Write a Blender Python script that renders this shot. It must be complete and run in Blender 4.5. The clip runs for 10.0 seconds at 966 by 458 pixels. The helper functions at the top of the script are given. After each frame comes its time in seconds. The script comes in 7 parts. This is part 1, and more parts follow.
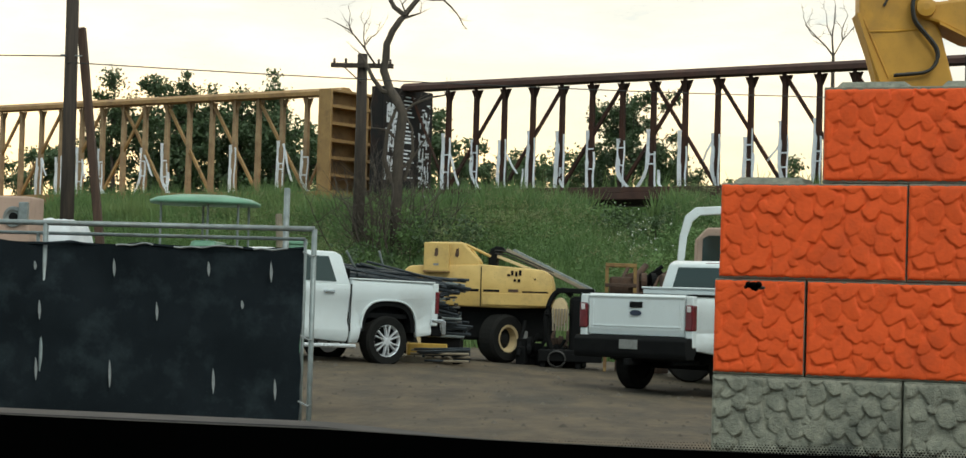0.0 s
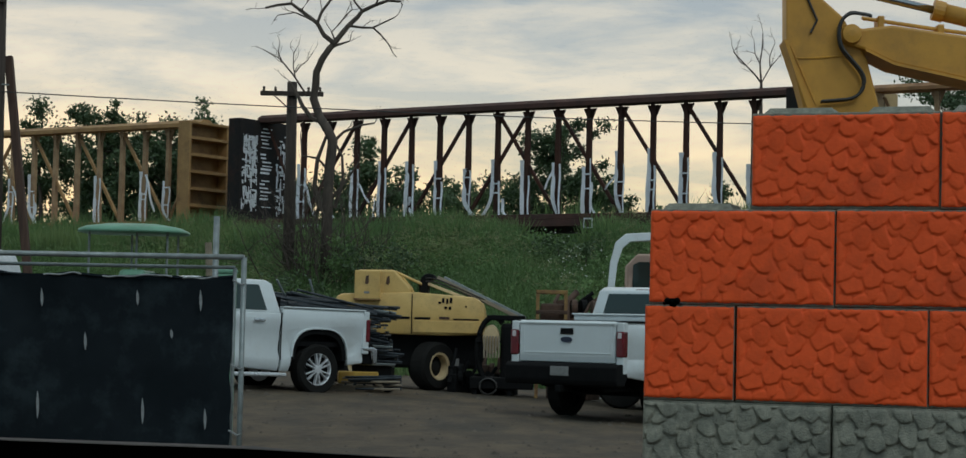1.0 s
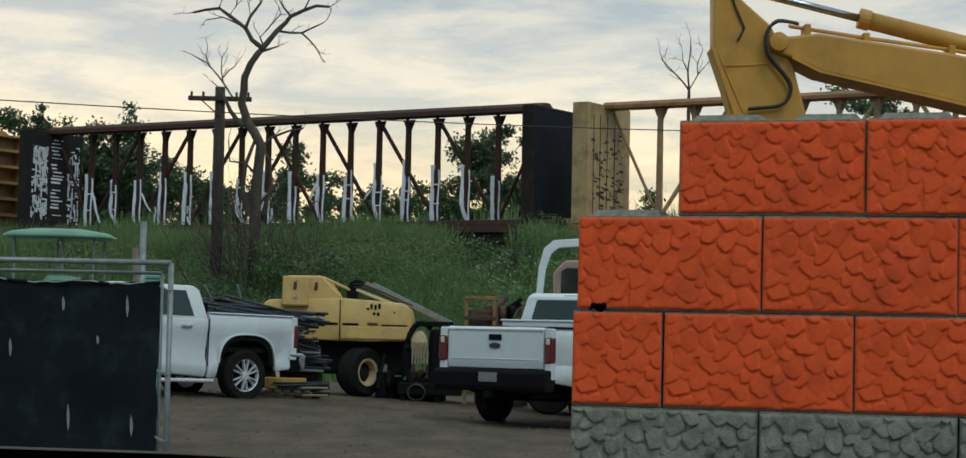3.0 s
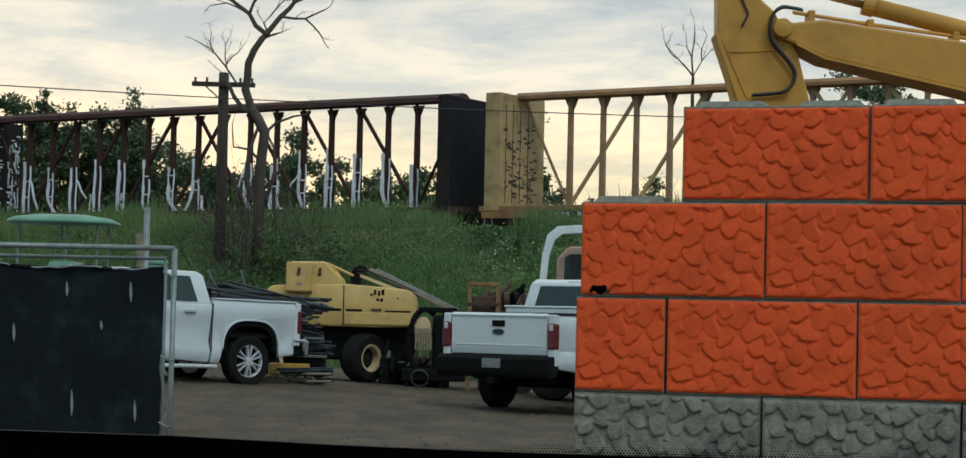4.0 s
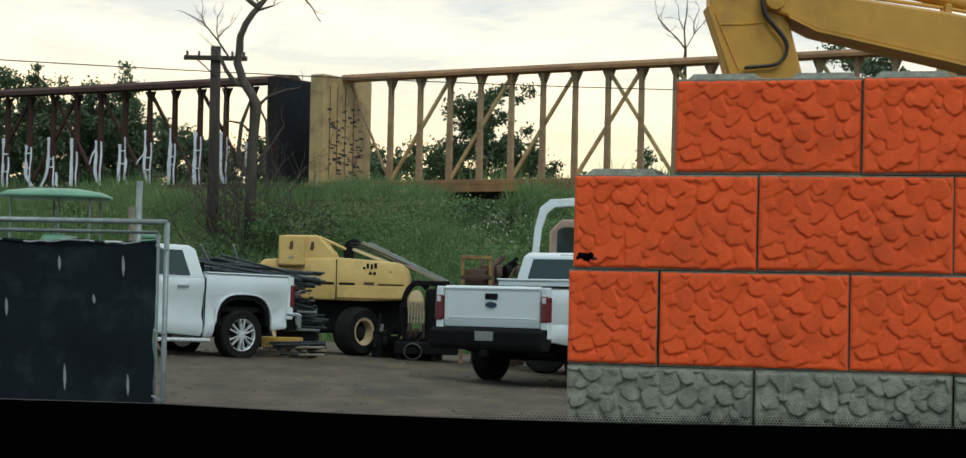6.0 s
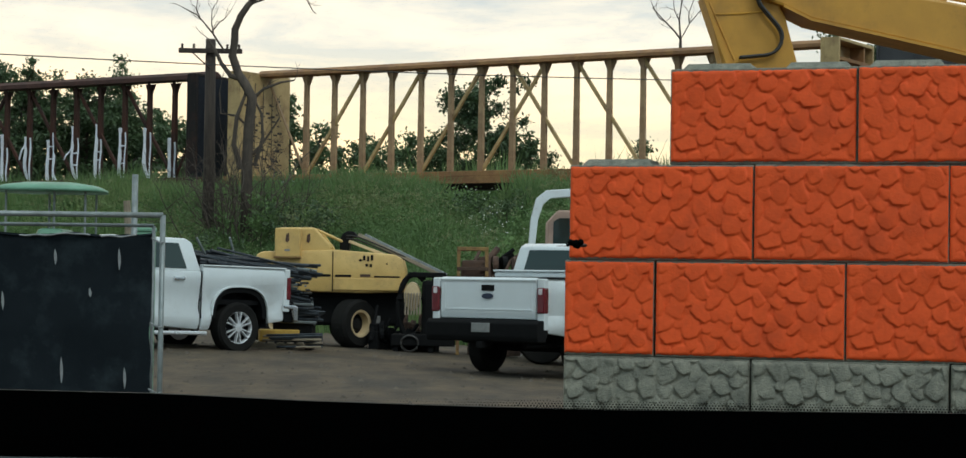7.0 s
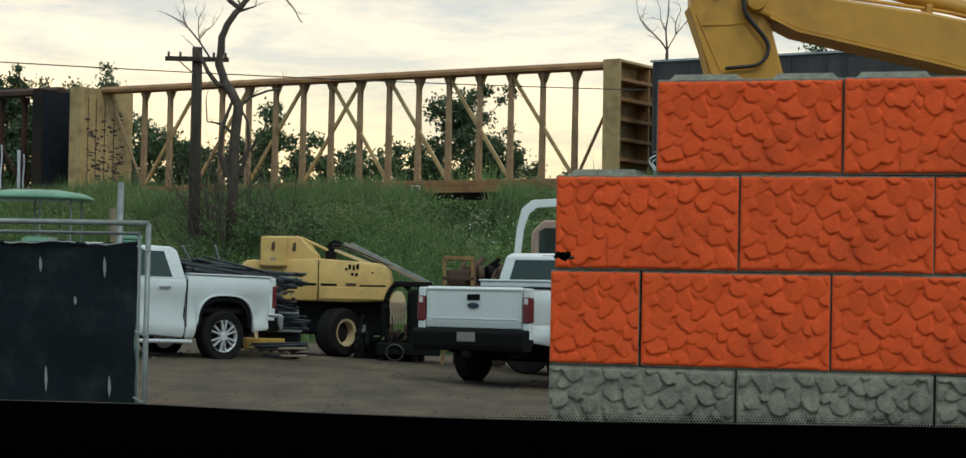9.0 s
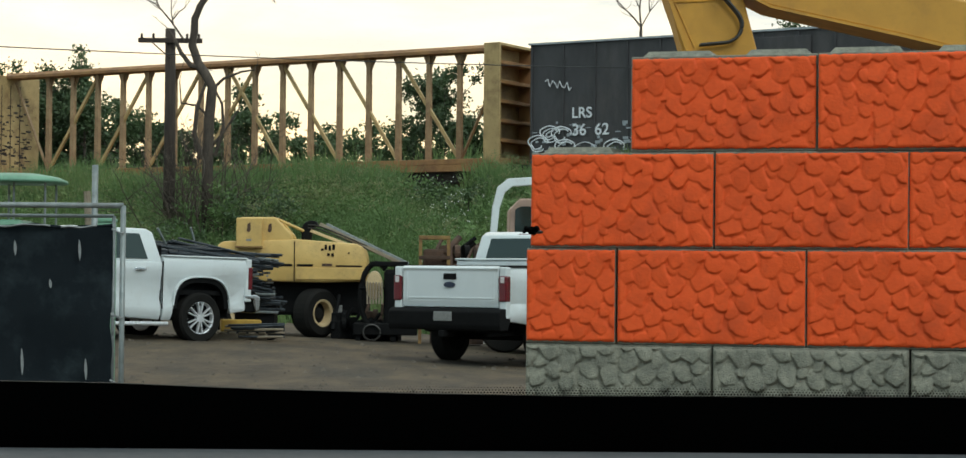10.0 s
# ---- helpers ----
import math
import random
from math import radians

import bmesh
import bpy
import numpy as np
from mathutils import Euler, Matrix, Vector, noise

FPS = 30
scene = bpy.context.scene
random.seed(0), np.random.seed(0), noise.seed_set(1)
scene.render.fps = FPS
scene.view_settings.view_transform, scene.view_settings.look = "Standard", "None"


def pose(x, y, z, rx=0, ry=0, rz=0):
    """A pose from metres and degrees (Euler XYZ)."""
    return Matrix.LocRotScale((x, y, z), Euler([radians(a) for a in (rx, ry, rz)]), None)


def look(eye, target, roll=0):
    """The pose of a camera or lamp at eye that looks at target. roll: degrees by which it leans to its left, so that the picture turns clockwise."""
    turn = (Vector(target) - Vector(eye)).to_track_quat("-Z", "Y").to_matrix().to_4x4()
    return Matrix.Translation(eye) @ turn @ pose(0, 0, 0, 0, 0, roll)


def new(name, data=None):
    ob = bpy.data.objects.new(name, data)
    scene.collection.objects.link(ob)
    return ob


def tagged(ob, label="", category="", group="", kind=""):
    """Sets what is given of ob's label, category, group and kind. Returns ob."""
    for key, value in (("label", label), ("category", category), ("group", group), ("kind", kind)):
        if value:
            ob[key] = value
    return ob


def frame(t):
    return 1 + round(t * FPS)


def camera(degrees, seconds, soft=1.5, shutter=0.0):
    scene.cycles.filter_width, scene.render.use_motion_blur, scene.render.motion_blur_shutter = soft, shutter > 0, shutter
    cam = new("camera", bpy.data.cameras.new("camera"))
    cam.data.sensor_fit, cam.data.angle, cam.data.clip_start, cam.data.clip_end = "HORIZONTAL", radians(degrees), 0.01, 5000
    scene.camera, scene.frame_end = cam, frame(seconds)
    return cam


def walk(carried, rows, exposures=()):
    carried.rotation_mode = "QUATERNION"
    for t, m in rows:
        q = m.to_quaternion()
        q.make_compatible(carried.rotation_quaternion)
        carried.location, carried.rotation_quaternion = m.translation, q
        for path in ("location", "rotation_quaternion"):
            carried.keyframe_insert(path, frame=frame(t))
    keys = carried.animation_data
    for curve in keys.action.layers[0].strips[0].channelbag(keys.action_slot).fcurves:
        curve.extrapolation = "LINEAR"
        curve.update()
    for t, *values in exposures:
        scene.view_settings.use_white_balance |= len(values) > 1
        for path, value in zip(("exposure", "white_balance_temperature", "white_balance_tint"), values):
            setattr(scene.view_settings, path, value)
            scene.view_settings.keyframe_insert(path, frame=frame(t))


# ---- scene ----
# Angles and places that the whole plan shares (metres).
LENS = math.degrees(2 * math.atan(784 / 3300))
cam = camera(LENS, 10.0, soft=1.45)
PATH = [  # seconds, x, y, z, then turns about x, y, z in degrees
    (0.0, -0.0019, 0.0, 1.4322, 91.936, -1.658, 3.690), (0.1, -0.0016, 0.0, 1.4321, 91.744, -1.598, 4.104),
    (0.2, -0.0013, 0.0, 1.4321, 91.861, -1.521, 3.838), (0.3, -0.0010, 0.0, 1.4320, 92.597, -1.469, 3.709),
    (0.4, -0.0007, 0.0, 1.4320, 92.765, -1.386, 3.331), (0.5, -0.0003, 0.0, 1.4319, 93.072, -1.296, 2.759),
    (0.6, 0.0000, 0.0, 1.4314, 93.302, -1.288, 2.350), (0.7, 0.0004, 0.0, 1.4309, 93.699, -1.310, 2.442),
    (0.8, 0.0008, 0.0, 1.4304, 93.688, -1.306, 2.237), (0.9, 0.0012, 0.0, 1.4299, 93.321, -1.301, 2.113),
    (1.0, 0.0016, 0.0, 1.4294, 92.762, -1.281, 1.754), (1.1, 0.0013, 0.0, 1.4295, 92.734, -1.354, 1.464),
    (1.2, 0.0010, 0.0, 1.4296, 92.927, -1.429, 1.160), (1.3, 0.0008, 0.0, 1.4297, 93.079, -1.491, 0.617),
    (1.4, 0.0005, 0.0, 1.4298, 93.542, -1.572, 0.454), (1.5, 0.0002, 0.0, 1.4300, 93.348, -1.648, 0.250),
    (1.6, 0.0002, 0.0, 1.4301, 93.277, -1.599, 0.056), (1.7, 0.0002, 0.0, 1.4302, 93.295, -1.564, 0.120),
    (1.8, 0.0002, 0.0, 1.4303, 92.981, -1.542, 0.457), (1.9, 0.0002, 0.0, 1.4304, 93.140, -1.515, 0.664),
    (2.0, 0.0002, 0.0, 1.4305, 93.036, -1.464, 0.433), (2.1, 0.0001, 0.0, 1.4304, 93.791, -1.512, 0.372),
    (2.2, 0.0001, 0.0, 1.4303, 93.396, -1.540, 0.023), (2.3, 0.0001, 0.0, 1.4302, 92.192, -1.597, 0.266),
    (2.4, 0.0000, 0.0, 1.4301, 92.192, -1.639, 0.121), (2.5, -0.0000, 0.0, 1.4300, 92.795, -1.678, -0.088),
    (2.6, 0.0004, 0.0, 1.4298, 93.452, -1.612, 0.085), (2.7, 0.0008, 0.0, 1.4296, 93.547, -1.525, -0.138),
    (2.8, 0.0012, 0.0, 1.4294, 93.068, -1.455, -0.039), (2.9, 0.0016, 0.0, 1.4292, 92.996, -1.377, -0.102),
    (3.0, 0.0021, 0.0, 1.4290, 92.977, -1.294, -0.262), (3.1, 0.0025, 0.0, 1.4284, 92.566, -1.331, -0.148),
    (3.2, 0.0030, 0.0, 1.4279, 92.206, -1.359, -0.231), (4.3, 0.0032, 0.0, 1.4279, 92.668, -1.396, -0.050),
    (4.4, 0.0035, 0.0, 1.4277, 92.475, -1.379, 0.090), (4.5, 0.0039, 0.0, 1.4276, 92.671, -1.345, -0.148),
    (4.6, 0.0041, 0.0, 1.4276, 92.854, -1.313, -0.023), (4.7, 0.0043, 0.0, 1.4276, 92.826, -1.275, -0.038),
    (4.8, 0.0045, 0.0, 1.4275, 92.784, -1.233, -0.117), (4.9, 0.0046, 0.0, 1.4275, 92.789, -1.192, -0.181),
    (5.0, 0.0048, 0.0, 1.4275, 92.887, -1.154, -0.186), (5.1, 0.0050, 0.0, 1.4272, 92.554, -1.123, -0.211),
    (5.2, 0.0051, 0.0, 1.4269, 92.657, -1.087, -0.323), (5.3, 0.0053, 0.0, 1.4266, 92.392, -1.058, -0.311),
    (5.4, 0.0054, 0.0, 1.4264, 92.106, -1.026, -0.374), (5.5, 0.0055, 0.0, 1.4261, 91.761, -0.994, -0.462),
    (5.7, 0.0053, 0.0, 1.4261, 91.443, -1.091, -0.550), (5.9, 0.0051, 0.0, 1.4262, 91.654, -1.199, -0.295),
    (6.0, 0.0049, 0.0, 1.4262, 91.839, -1.246, -0.364), (6.1, 0.0051, 0.0, 1.4261, 91.637, -1.214, -0.311),
    (6.2, 0.0053, 0.0, 1.4260, 91.672, -1.179, -0.311), (7.3, 0.0073, 0.0, 1.4250, 91.578, -0.796, -0.402),
    (7.4, 0.0075, 0.0, 1.4250, 91.548, -0.764, -0.353), (7.5, 0.0077, 0.0, 1.4249, 91.439, -0.728, -0.387),
    (7.7, 0.0076, 0.0, 1.4249, 91.654, -0.684, -0.496), (7.9, 0.0076, 0.0, 1.4250, 91.384, -0.643, -0.560),
    (8.0, 0.0076, 0.0, 1.4250, 91.566, -0.617, -0.686), (8.2, 0.0077, 0.0, 1.4249, 91.381, -0.674, -0.544),
    (8.4, 0.0077, 0.0, 1.4248, 91.345, -0.725, -0.529), (8.5, 0.0077, 0.0, 1.4247, 91.381, -0.745, -0.675),
    (8.7, 0.0072, 0.0, 1.4251, 91.412, -0.909, -0.659), (9.0, 0.0063, 0.0, 1.4258, 91.871, -1.144, -0.866),
    (9.2, 0.0068, 0.0, 1.4255, 91.746, -1.024, -0.838), (9.4, 0.0072, 0.0, 1.4251, 91.904, -0.893, -1.012),
    (9.5, 0.0074, 0.0, 1.4250, 91.913, -0.830, -1.051), (9.7, 0.0079, 0.0, 1.4249, 91.484, -0.727, -1.138),
    (10.0, 0.0085, 0.0, 1.4247, 91.290, -0.559, -1.530),
]
walk(cam, [(t, pose(x, y, z, rx, ry, rz)) for t, x, y, z, rx, ry, rz in PATH],
     exposures=[(0.0, 0.58, 7300, 10), (0.5, 0.0, 6700, 10), (1.0, -0.34, 6450, 10), (1.5, -0.25, 6450, 10), (2.0, -0.20, 6400, 10), (2.3, -0.1, 6450, 10), (2.5, 0.2, 6500, 10), (2.6, 0.12, 6500, 10), (2.8, -0.30, 6500, 10), (3.0, -0.08, 6500, 10),
                (4.5, 0.0, 6500, 10), (5.0, -0.17, 6500, 10), (5.5, 0.05, 6600, 10), (6.0, 0.36, 6700, 10), (7.5, 0.20, 6700, 10), (8.5, 0.31, 6800, 10), (9.0, 0.20, 6850, 10), (10.0, 0.50, 7000, 10)])

# ---- light: an overcast evening sky, the low sun behind the cloud beyond the railway ----


def make_world():
    w = bpy.data.worlds.new("evening_sky")
    scene.world = w
    w.use_nodes = True
    nt = w.node_tree
    n, l = nt.nodes, nt.links
    n.clear()
    out = n.new("ShaderNodeOutputWorld")
    sky = n.new("ShaderNodeTexSky")
    sky.sky_type, sky.sun_disc = "NISHITA", False
    sky.sun_elevation, sky.sun_rotation = radians(6), radians(-25)
    bg_sky = n.new("ShaderNodeBackground")
    bg_sky.inputs["Strength"].default_value = 0.08
    l.new(sky.outputs[0], bg_sky.inputs["Color"])
    co = n.new("ShaderNodeTexCoord")
    sep = n.new("ShaderNodeSeparateXYZ")
    l.new(co.outputs["Generated"], sep.inputs[0])
    # cloud colour by height above the horizon
    ramp = n.new("ShaderNodeValToRGB")
    l.new(sep.outputs["Z"], ramp.inputs["Fac"])
    els = ramp.color_ramp.elements
    els[0].position, els[0].color = 0.0, (1.30, 1.10, 0.76, 1)
    els[1].position, els[1].color = 1.0, (0.95, 0.97, 1.0, 1)
    for p, c in ((0.06, (1.30, 1.05, 0.69, 1)), (0.09, (1.12, 0.98, 0.75, 1)), (0.12, (0.90, 0.89, 0.83, 1)),
                 (0.16, (0.71, 0.75, 0.77, 1)), (0.4, (0.80, 0.83, 0.87, 1))):
        e = els.new(p)
        e.color = c
    # away from the sunset the sky is cooler
    cool = n.new("ShaderNodeValToRGB")
    l.new(sep.outputs["Z"], cool.inputs["Fac"])
    ce = cool.color_ramp.elements
    ce[0].position, ce[0].color = 0.0, (0.445, 0.62, 0.73, 1)
    ce[1].position, ce[1].color = 0.6, (0.55, 0.71, 0.80, 1)
    side = n.new("ShaderNodeMapRange")
    side.inputs["From Min"].default_value, side.inputs["From Max"].default_value = 0.2, 0.75
    l.new(sep.outputs["Y"], side.inputs["Value"])
    blend = n.new("ShaderNodeMix")
    blend.data_type = "RGBA"
    l.new(side.outputs[0], blend.inputs["Factor"])
    l.new(cool.outputs[0], blend.inputs["A"])
    l.new(ramp.outputs[0], blend.inputs["B"])
    # long flat banks of cloud
    mp = n.new("ShaderNodeMapping")
    mp.inputs["Scale"].default_value = (7, 7, 34)
    l.new(co.outputs["Generated"], mp.inputs["Vector"])
    nz = n.new("ShaderNodeTexNoise")
    nz.inputs["Scale"].default_value, nz.inputs["Detail"].default_value = 1.3, 6
    nz.inputs["Roughness"].default_value, nz.inputs["Distortion"].default_value = 0.62, 0.25
    l.new(mp.outputs[0], nz.inputs["Vector"])
    r2 = n.new("ShaderNodeValToRGB")
    l.new(nz.outputs["Fac"], r2.inputs["Fac"])
    r2.color_ramp.elements[0].position, r2.color_ramp.elements[0].color = 0.40, (0.77, 0.85, 0.90, 1)
    r2.color_ramp.elements[1].position, r2.color_ramp.elements[1].color = 0.60, (1.24, 1.17, 1.04, 1)
    mul = n.new("ShaderNodeMix")
    mul.data_type, mul.blend_type = "RGBA", "MULTIPLY"
    mul.inputs["Factor"].default_value = 1.0
    l.new(blend.outputs["Result"], mul.inputs["A"])
    l.new(r2.outputs[0], mul.inputs["B"])
    bg_cloud = n.new("ShaderNodeBackground")
    bg_cloud.inputs["Strength"].default_value = 0.92
    l.new(mul.outputs["Result"], bg_cloud.inputs["Color"])
    mix = n.new("ShaderNodeMixShader")
    mix.inputs[0].default_value = 0.9
    l.new(bg_sky.outputs[0], mix.inputs[1])
    l.new(bg_cloud.outputs[0], mix.inputs[2])
    l.new(mix.outputs[0], out.inputs[0])


make_world()
sun = new("sun", bpy.data.lights.new("sun", "SUN"))
sun.data.energy, sun.data.angle, sun.data.color = 0.9, radians(22), (0.88, 0.98, 1.0)
sun.matrix_world = look((9, -2, 20), (0, 14, 0))

# ---- materials ----


def mat(name, c1, c2=None, scale=8.0, rough=0.6, metal=0.0, bump=0.0, bscale=60.0, stain=None, sscale=1.2, samount=0.5, vary=0.0,
        spec=0.5, coord="Object", stretch=(1, 1, 1), coat=0.0, sheer=0.0):
    """Two colours mixed by fine noise, then a stain colour by broad noise, with relief. vary: spread of value between objects."""
    m = bpy.data.materials.new(name)
    m.use_nodes = True
    nt = m.node_tree
    n, l = nt.nodes, nt.links
    b = n["Principled BSDF"]
    b.inputs["Roughness"].default_value, b.inputs["Metallic"].default_value = rough, metal
    b.inputs["Specular IOR Level"].default_value, b.inputs["Coat Weight"].default_value = spec, coat
    co = n.new("ShaderNodeTexCoord")
    mp = n.new("ShaderNodeMapping")
    mp.inputs["Scale"].default_value = stretch
    l.new(co.outputs[coord], mp.inputs["Vector"])
    nz = n.new("ShaderNodeTexNoise")
    nz.inputs["Scale"].default_value, nz.inputs["Detail"].default_value, nz.inputs["Roughness"].default_value = scale, 6, 0.62
    l.new(mp.outputs[0], nz.inputs["Vector"])
    r = n.new("ShaderNodeValToRGB")
    r.color_ramp.elements[0].position, r.color_ramp.elements[1].position = 0.35, 0.66
    r.color_ramp.elements[0].color, r.color_ramp.elements[1].color = (*c1, 1), (*(c2 or [v * 0.8 for v in c1]), 1)
    l.new(nz.outputs["Fac"], r.inputs["Fac"])
    col = r.outputs[0]
    if stain:
        n2 = n.new("ShaderNodeTexNoise")
        n2.inputs["Scale"].default_value, n2.inputs["Detail"].default_value, n2.inputs["Roughness"].default_value = sscale, 8, 0.7
        l.new(mp.outputs[0], n2.inputs["Vector"])
        r2 = n.new("ShaderNodeValToRGB")
        r2.color_ramp.elements[0].position, r2.color_ramp.elements[1].position = 0.50, 0.68
        r2.color_ramp.elements[1].color = (samount, samount, samount, 1)
        l.new(n2.outputs["Fac"], r2.inputs["Fac"])
        mx = n.new("ShaderNodeMix")
        mx.data_type = "RGBA"
        l.new(r2.outputs[0], mx.inputs["Factor"])
        l.new(col, mx.inputs["A"])
        mx.inputs["B"].default_value = (*stain, 1)
        col = mx.outputs["Result"]
    if vary:
        oi = n.new("ShaderNodeObjectInfo")
        gi = n.new("ShaderNodeNewGeometry")
        add = n.new("ShaderNodeMath")
        add.operation = "ADD"
        l.new(oi.outputs["Random"], add.inputs[0])
        l.new(gi.outputs["Random Per Island"], add.inputs[1])
        mr = n.new("ShaderNodeMapRange")
        mr.inputs["From Max"].default_value = 2.0
        mr.inputs["To Min"].default_value, mr.inputs["To Max"].default_value = 1 - vary, 1 + vary
        l.new(add.outputs[0], mr.inputs["Value"])
        hs = n.new("ShaderNodeHueSaturation")
        l.new(mr.outputs[0], hs.inputs["Value"])
        l.new(col, hs.inputs["Color"])
        col = hs.outputs[0]
    l.new(col, b.inputs["Base Color"])
    mr2 = n.new("ShaderNodeMapRange")
    mr2.inputs["To Min"].default_value, mr2.inputs["To Max"].default_value = max(0.02, rough - 0.12), min(1, rough + 0.12)
    l.new(nz.outputs["Fac"], mr2.inputs["Value"])
    l.new(mr2.outputs[0], b.inputs["Roughness"])
    if bump:
        n3 = n.new("ShaderNodeTexNoise")
        n3.inputs["Scale"].default_value, n3.inputs["Detail"].default_value = bscale, 5
        l.new(mp.outputs[0], n3.inputs["Vector"])
        bp = n.new("ShaderNodeBump")
        bp.inputs["Strength"].default_value, bp.inputs["Distance"].default_value = bump, 0.02
        l.new(n3.outputs["Fac"], bp.inputs["Height"])
        l.new(bp.outputs[0], b.inputs["Normal"])
    if sheer:
        tr = n.new("ShaderNodeBsdfTranslucent")
        l.new(col, tr.inputs["Color"])
        ms = n.new("ShaderNodeMixShader")
        ms.inputs[0].default_value = sheer
        l.new(b.outputs[0], ms.inputs[1])
        l.new(tr.outputs[0], ms.inputs[2])
        l.new(ms.outputs[0], n["Material Output"].inputs[0])
    return m


def glass(name, tint, rough=0.05):
    m = bpy.data.materials.new(name)
    m.use_nodes = True
    b = m.node_tree.nodes["Principled BSDF"]
    b.inputs["Base Color"].default_value, b.inputs["Roughness"].default_value = (*tint, 1), rough
    b.inputs["Specular IOR Level"].default_value = 0.40
    return m


M_ORANGE = mat("orange_masonry_paint", (0.86, 0.104, 0.021), (0.75, 0.085, 0.017), 14, 0.65, bump=0.18, bscale=70, stain=(0.45, 0.055, 0.014), sscale=2.2, samount=0.5, vary=0.05, spec=0.25)
M_CONC = mat("bare_concrete", (0.27, 0.26, 0.205), (0.165, 0.162, 0.13), 18, 0.9, bump=0.5, bscale=90, stain=(0.062, 0.065, 0.055), sscale=1.9, samount=0.9, vary=0.06)
M_WEED = mat("weed_leaf", (0.152, 0.242, 0.083), (0.091, 0.165, 0.060), 0.7, 0.65, vary=0.25, sheer=0.4, stain=(0.225, 0.275, 0.105), sscale=0.26, samount=0.85)
M_PLUME = mat("pale_seeding_grass", (0.30, 0.31, 0.15), (0.20, 0.24, 0.11), 0.8, 0.7, vary=0.3, sheer=0.4)
M_FLOWER = mat("white_weed_flower", (0.75, 0.75, 0.70), (0.6, 0.6, 0.5), 9, 0.7)
M_LEAF = mat("tree_leaf", (0.086, 0.134, 0.056), (0.056, 0.094, 0.040), 2, 0.55, vary=0.35, sheer=0.25)
M_BARK = mat("grey_bark", (0.10, 0.075, 0.058), (0.055, 0.043, 0.035), 9, 0.95, bump=0.8, bscale=22, stretch=(1, 1, 0.25))
M_POLE = mat("creosoted_timber", (0.065, 0.045, 0.034), (0.035, 0.026, 0.021), 14, 0.9, bump=0.5, bscale=30, stretch=(1, 1, 0.08))
M_RUSTPOST = mat("rusty_timber_post", (0.10, 0.055, 0.038), (0.06, 0.035, 0.026), 10, 0.9, bump=0.4, stretch=(1, 1, 0.1))
M_WIRE = mat("black_cable", (0.03, 0.03, 0.03), None, 5, 0.6)
M_CAR_ORANGE = mat("faded_orange_steel", (0.36, 0.20, 0.070), (0.27, 0.145, 0.055), 2.5, 0.6, bump=0.15, stain=(0.13, 0.065, 0.03), sscale=1.3, samount=0.75, vary=0.1)
M_CAR_DARK = mat("weathered_black_steel", (0.014, 0.013, 0.014), (0.024, 0.019, 0.017), 2.5, 0.8, bump=0.15, spec=0.2, stain=(0.07, 0.03, 0.02), sscale=0.9, samount=0.6, vary=0.1)
M_CAR_RUST = mat("rusty_red_steel", (0.085, 0.034, 0.024), (0.05, 0.023, 0.018), 2.0, 0.85, bump=0.2, stain=(0.05, 0.03, 0.025), sscale=0.7, samount=0.8)
M_CAR_TAN = mat("tan_painted_steel", (0.46, 0.315, 0.138), (0.37, 0.25, 0.11), 2.5, 0.6, bump=0.15, stain=(0.17, 0.09, 0.04), sscale=1.5, samount=0.75, vary=0.1)
# post tan: rust, plus the dimness of backlit posts put into the colour
M_CAR_TANPOST = mat("rusty_tan_steel", (0.34, 0.215, 0.115), (0.22, 0.125, 0.065), 2.0, 0.65, stain=(0.44, 0.31, 0.17), sscale=1.1, samount=0.7, vary=0.15)
# dark posts: rust red, with the warmth of sunset light mixed into the colour
M_CAR_REDPOST = mat("rust_bled_black_steel", (0.020, 0.016, 0.015), (0.07, 0.028, 0.018), 1.2, 0.8, spec=0.2, stain=(0.085, 0.03, 0.02), sscale=0.7, samount=0.7, vary=0.2)
M_CAR_TANTOP = mat("rust_stained_tan_steel", (0.34, 0.17, 0.06), (0.24, 0.11, 0.045), 2.0, 0.65, stain=(0.12, 0.06, 0.03), sscale=0.8, samount=0.7)
M_CAR_BLUE = mat("dark_blue_steel", (0.010, 0.014, 0.022), (0.007, 0.010, 0.016), 3, 0.75, spec=0.2, stain=(0.022, 0.022, 0.026), sscale=1.2, samount=0.6)
M_BOXCAR = mat("sooty_boxcar_steel", (0.045, 0.042, 0.045), (0.03, 0.028, 0.03), 2.5, 0.55, bump=0.1, stain=(0.09, 0.075, 0.07), sscale=0.8, samount=0.6, stretch=(1, 1, 0.35))
M_MAROON = mat("maroon_boxcar_steel", (0.085, 0.025, 0.028), (0.055, 0.018, 0.02), 2.5, 0.55, stain=(0.04, 0.02, 0.02), sscale=0.8, samount=0.7)
M_ROOF = mat("galvanised_roof", (0.42, 0.44, 0.46), (0.30, 0.32, 0.34), 3, 0.45, metal=0.5)
M_WRAP = mat("torn_white_plastic", (0.90, 0.92, 0.95), (0.82, 0.85, 0.89), 5, 0.4, sheer=0.5)
M_UNDER = mat("grimy_running_gear", (0.035, 0.03, 0.027), (0.06, 0.045, 0.035), 6, 0.8)
M_PAINTMARK = mat("white_spray_paint", (0.78, 0.79, 0.81), (0.6, 0.61, 0.64), 6, 0.6)
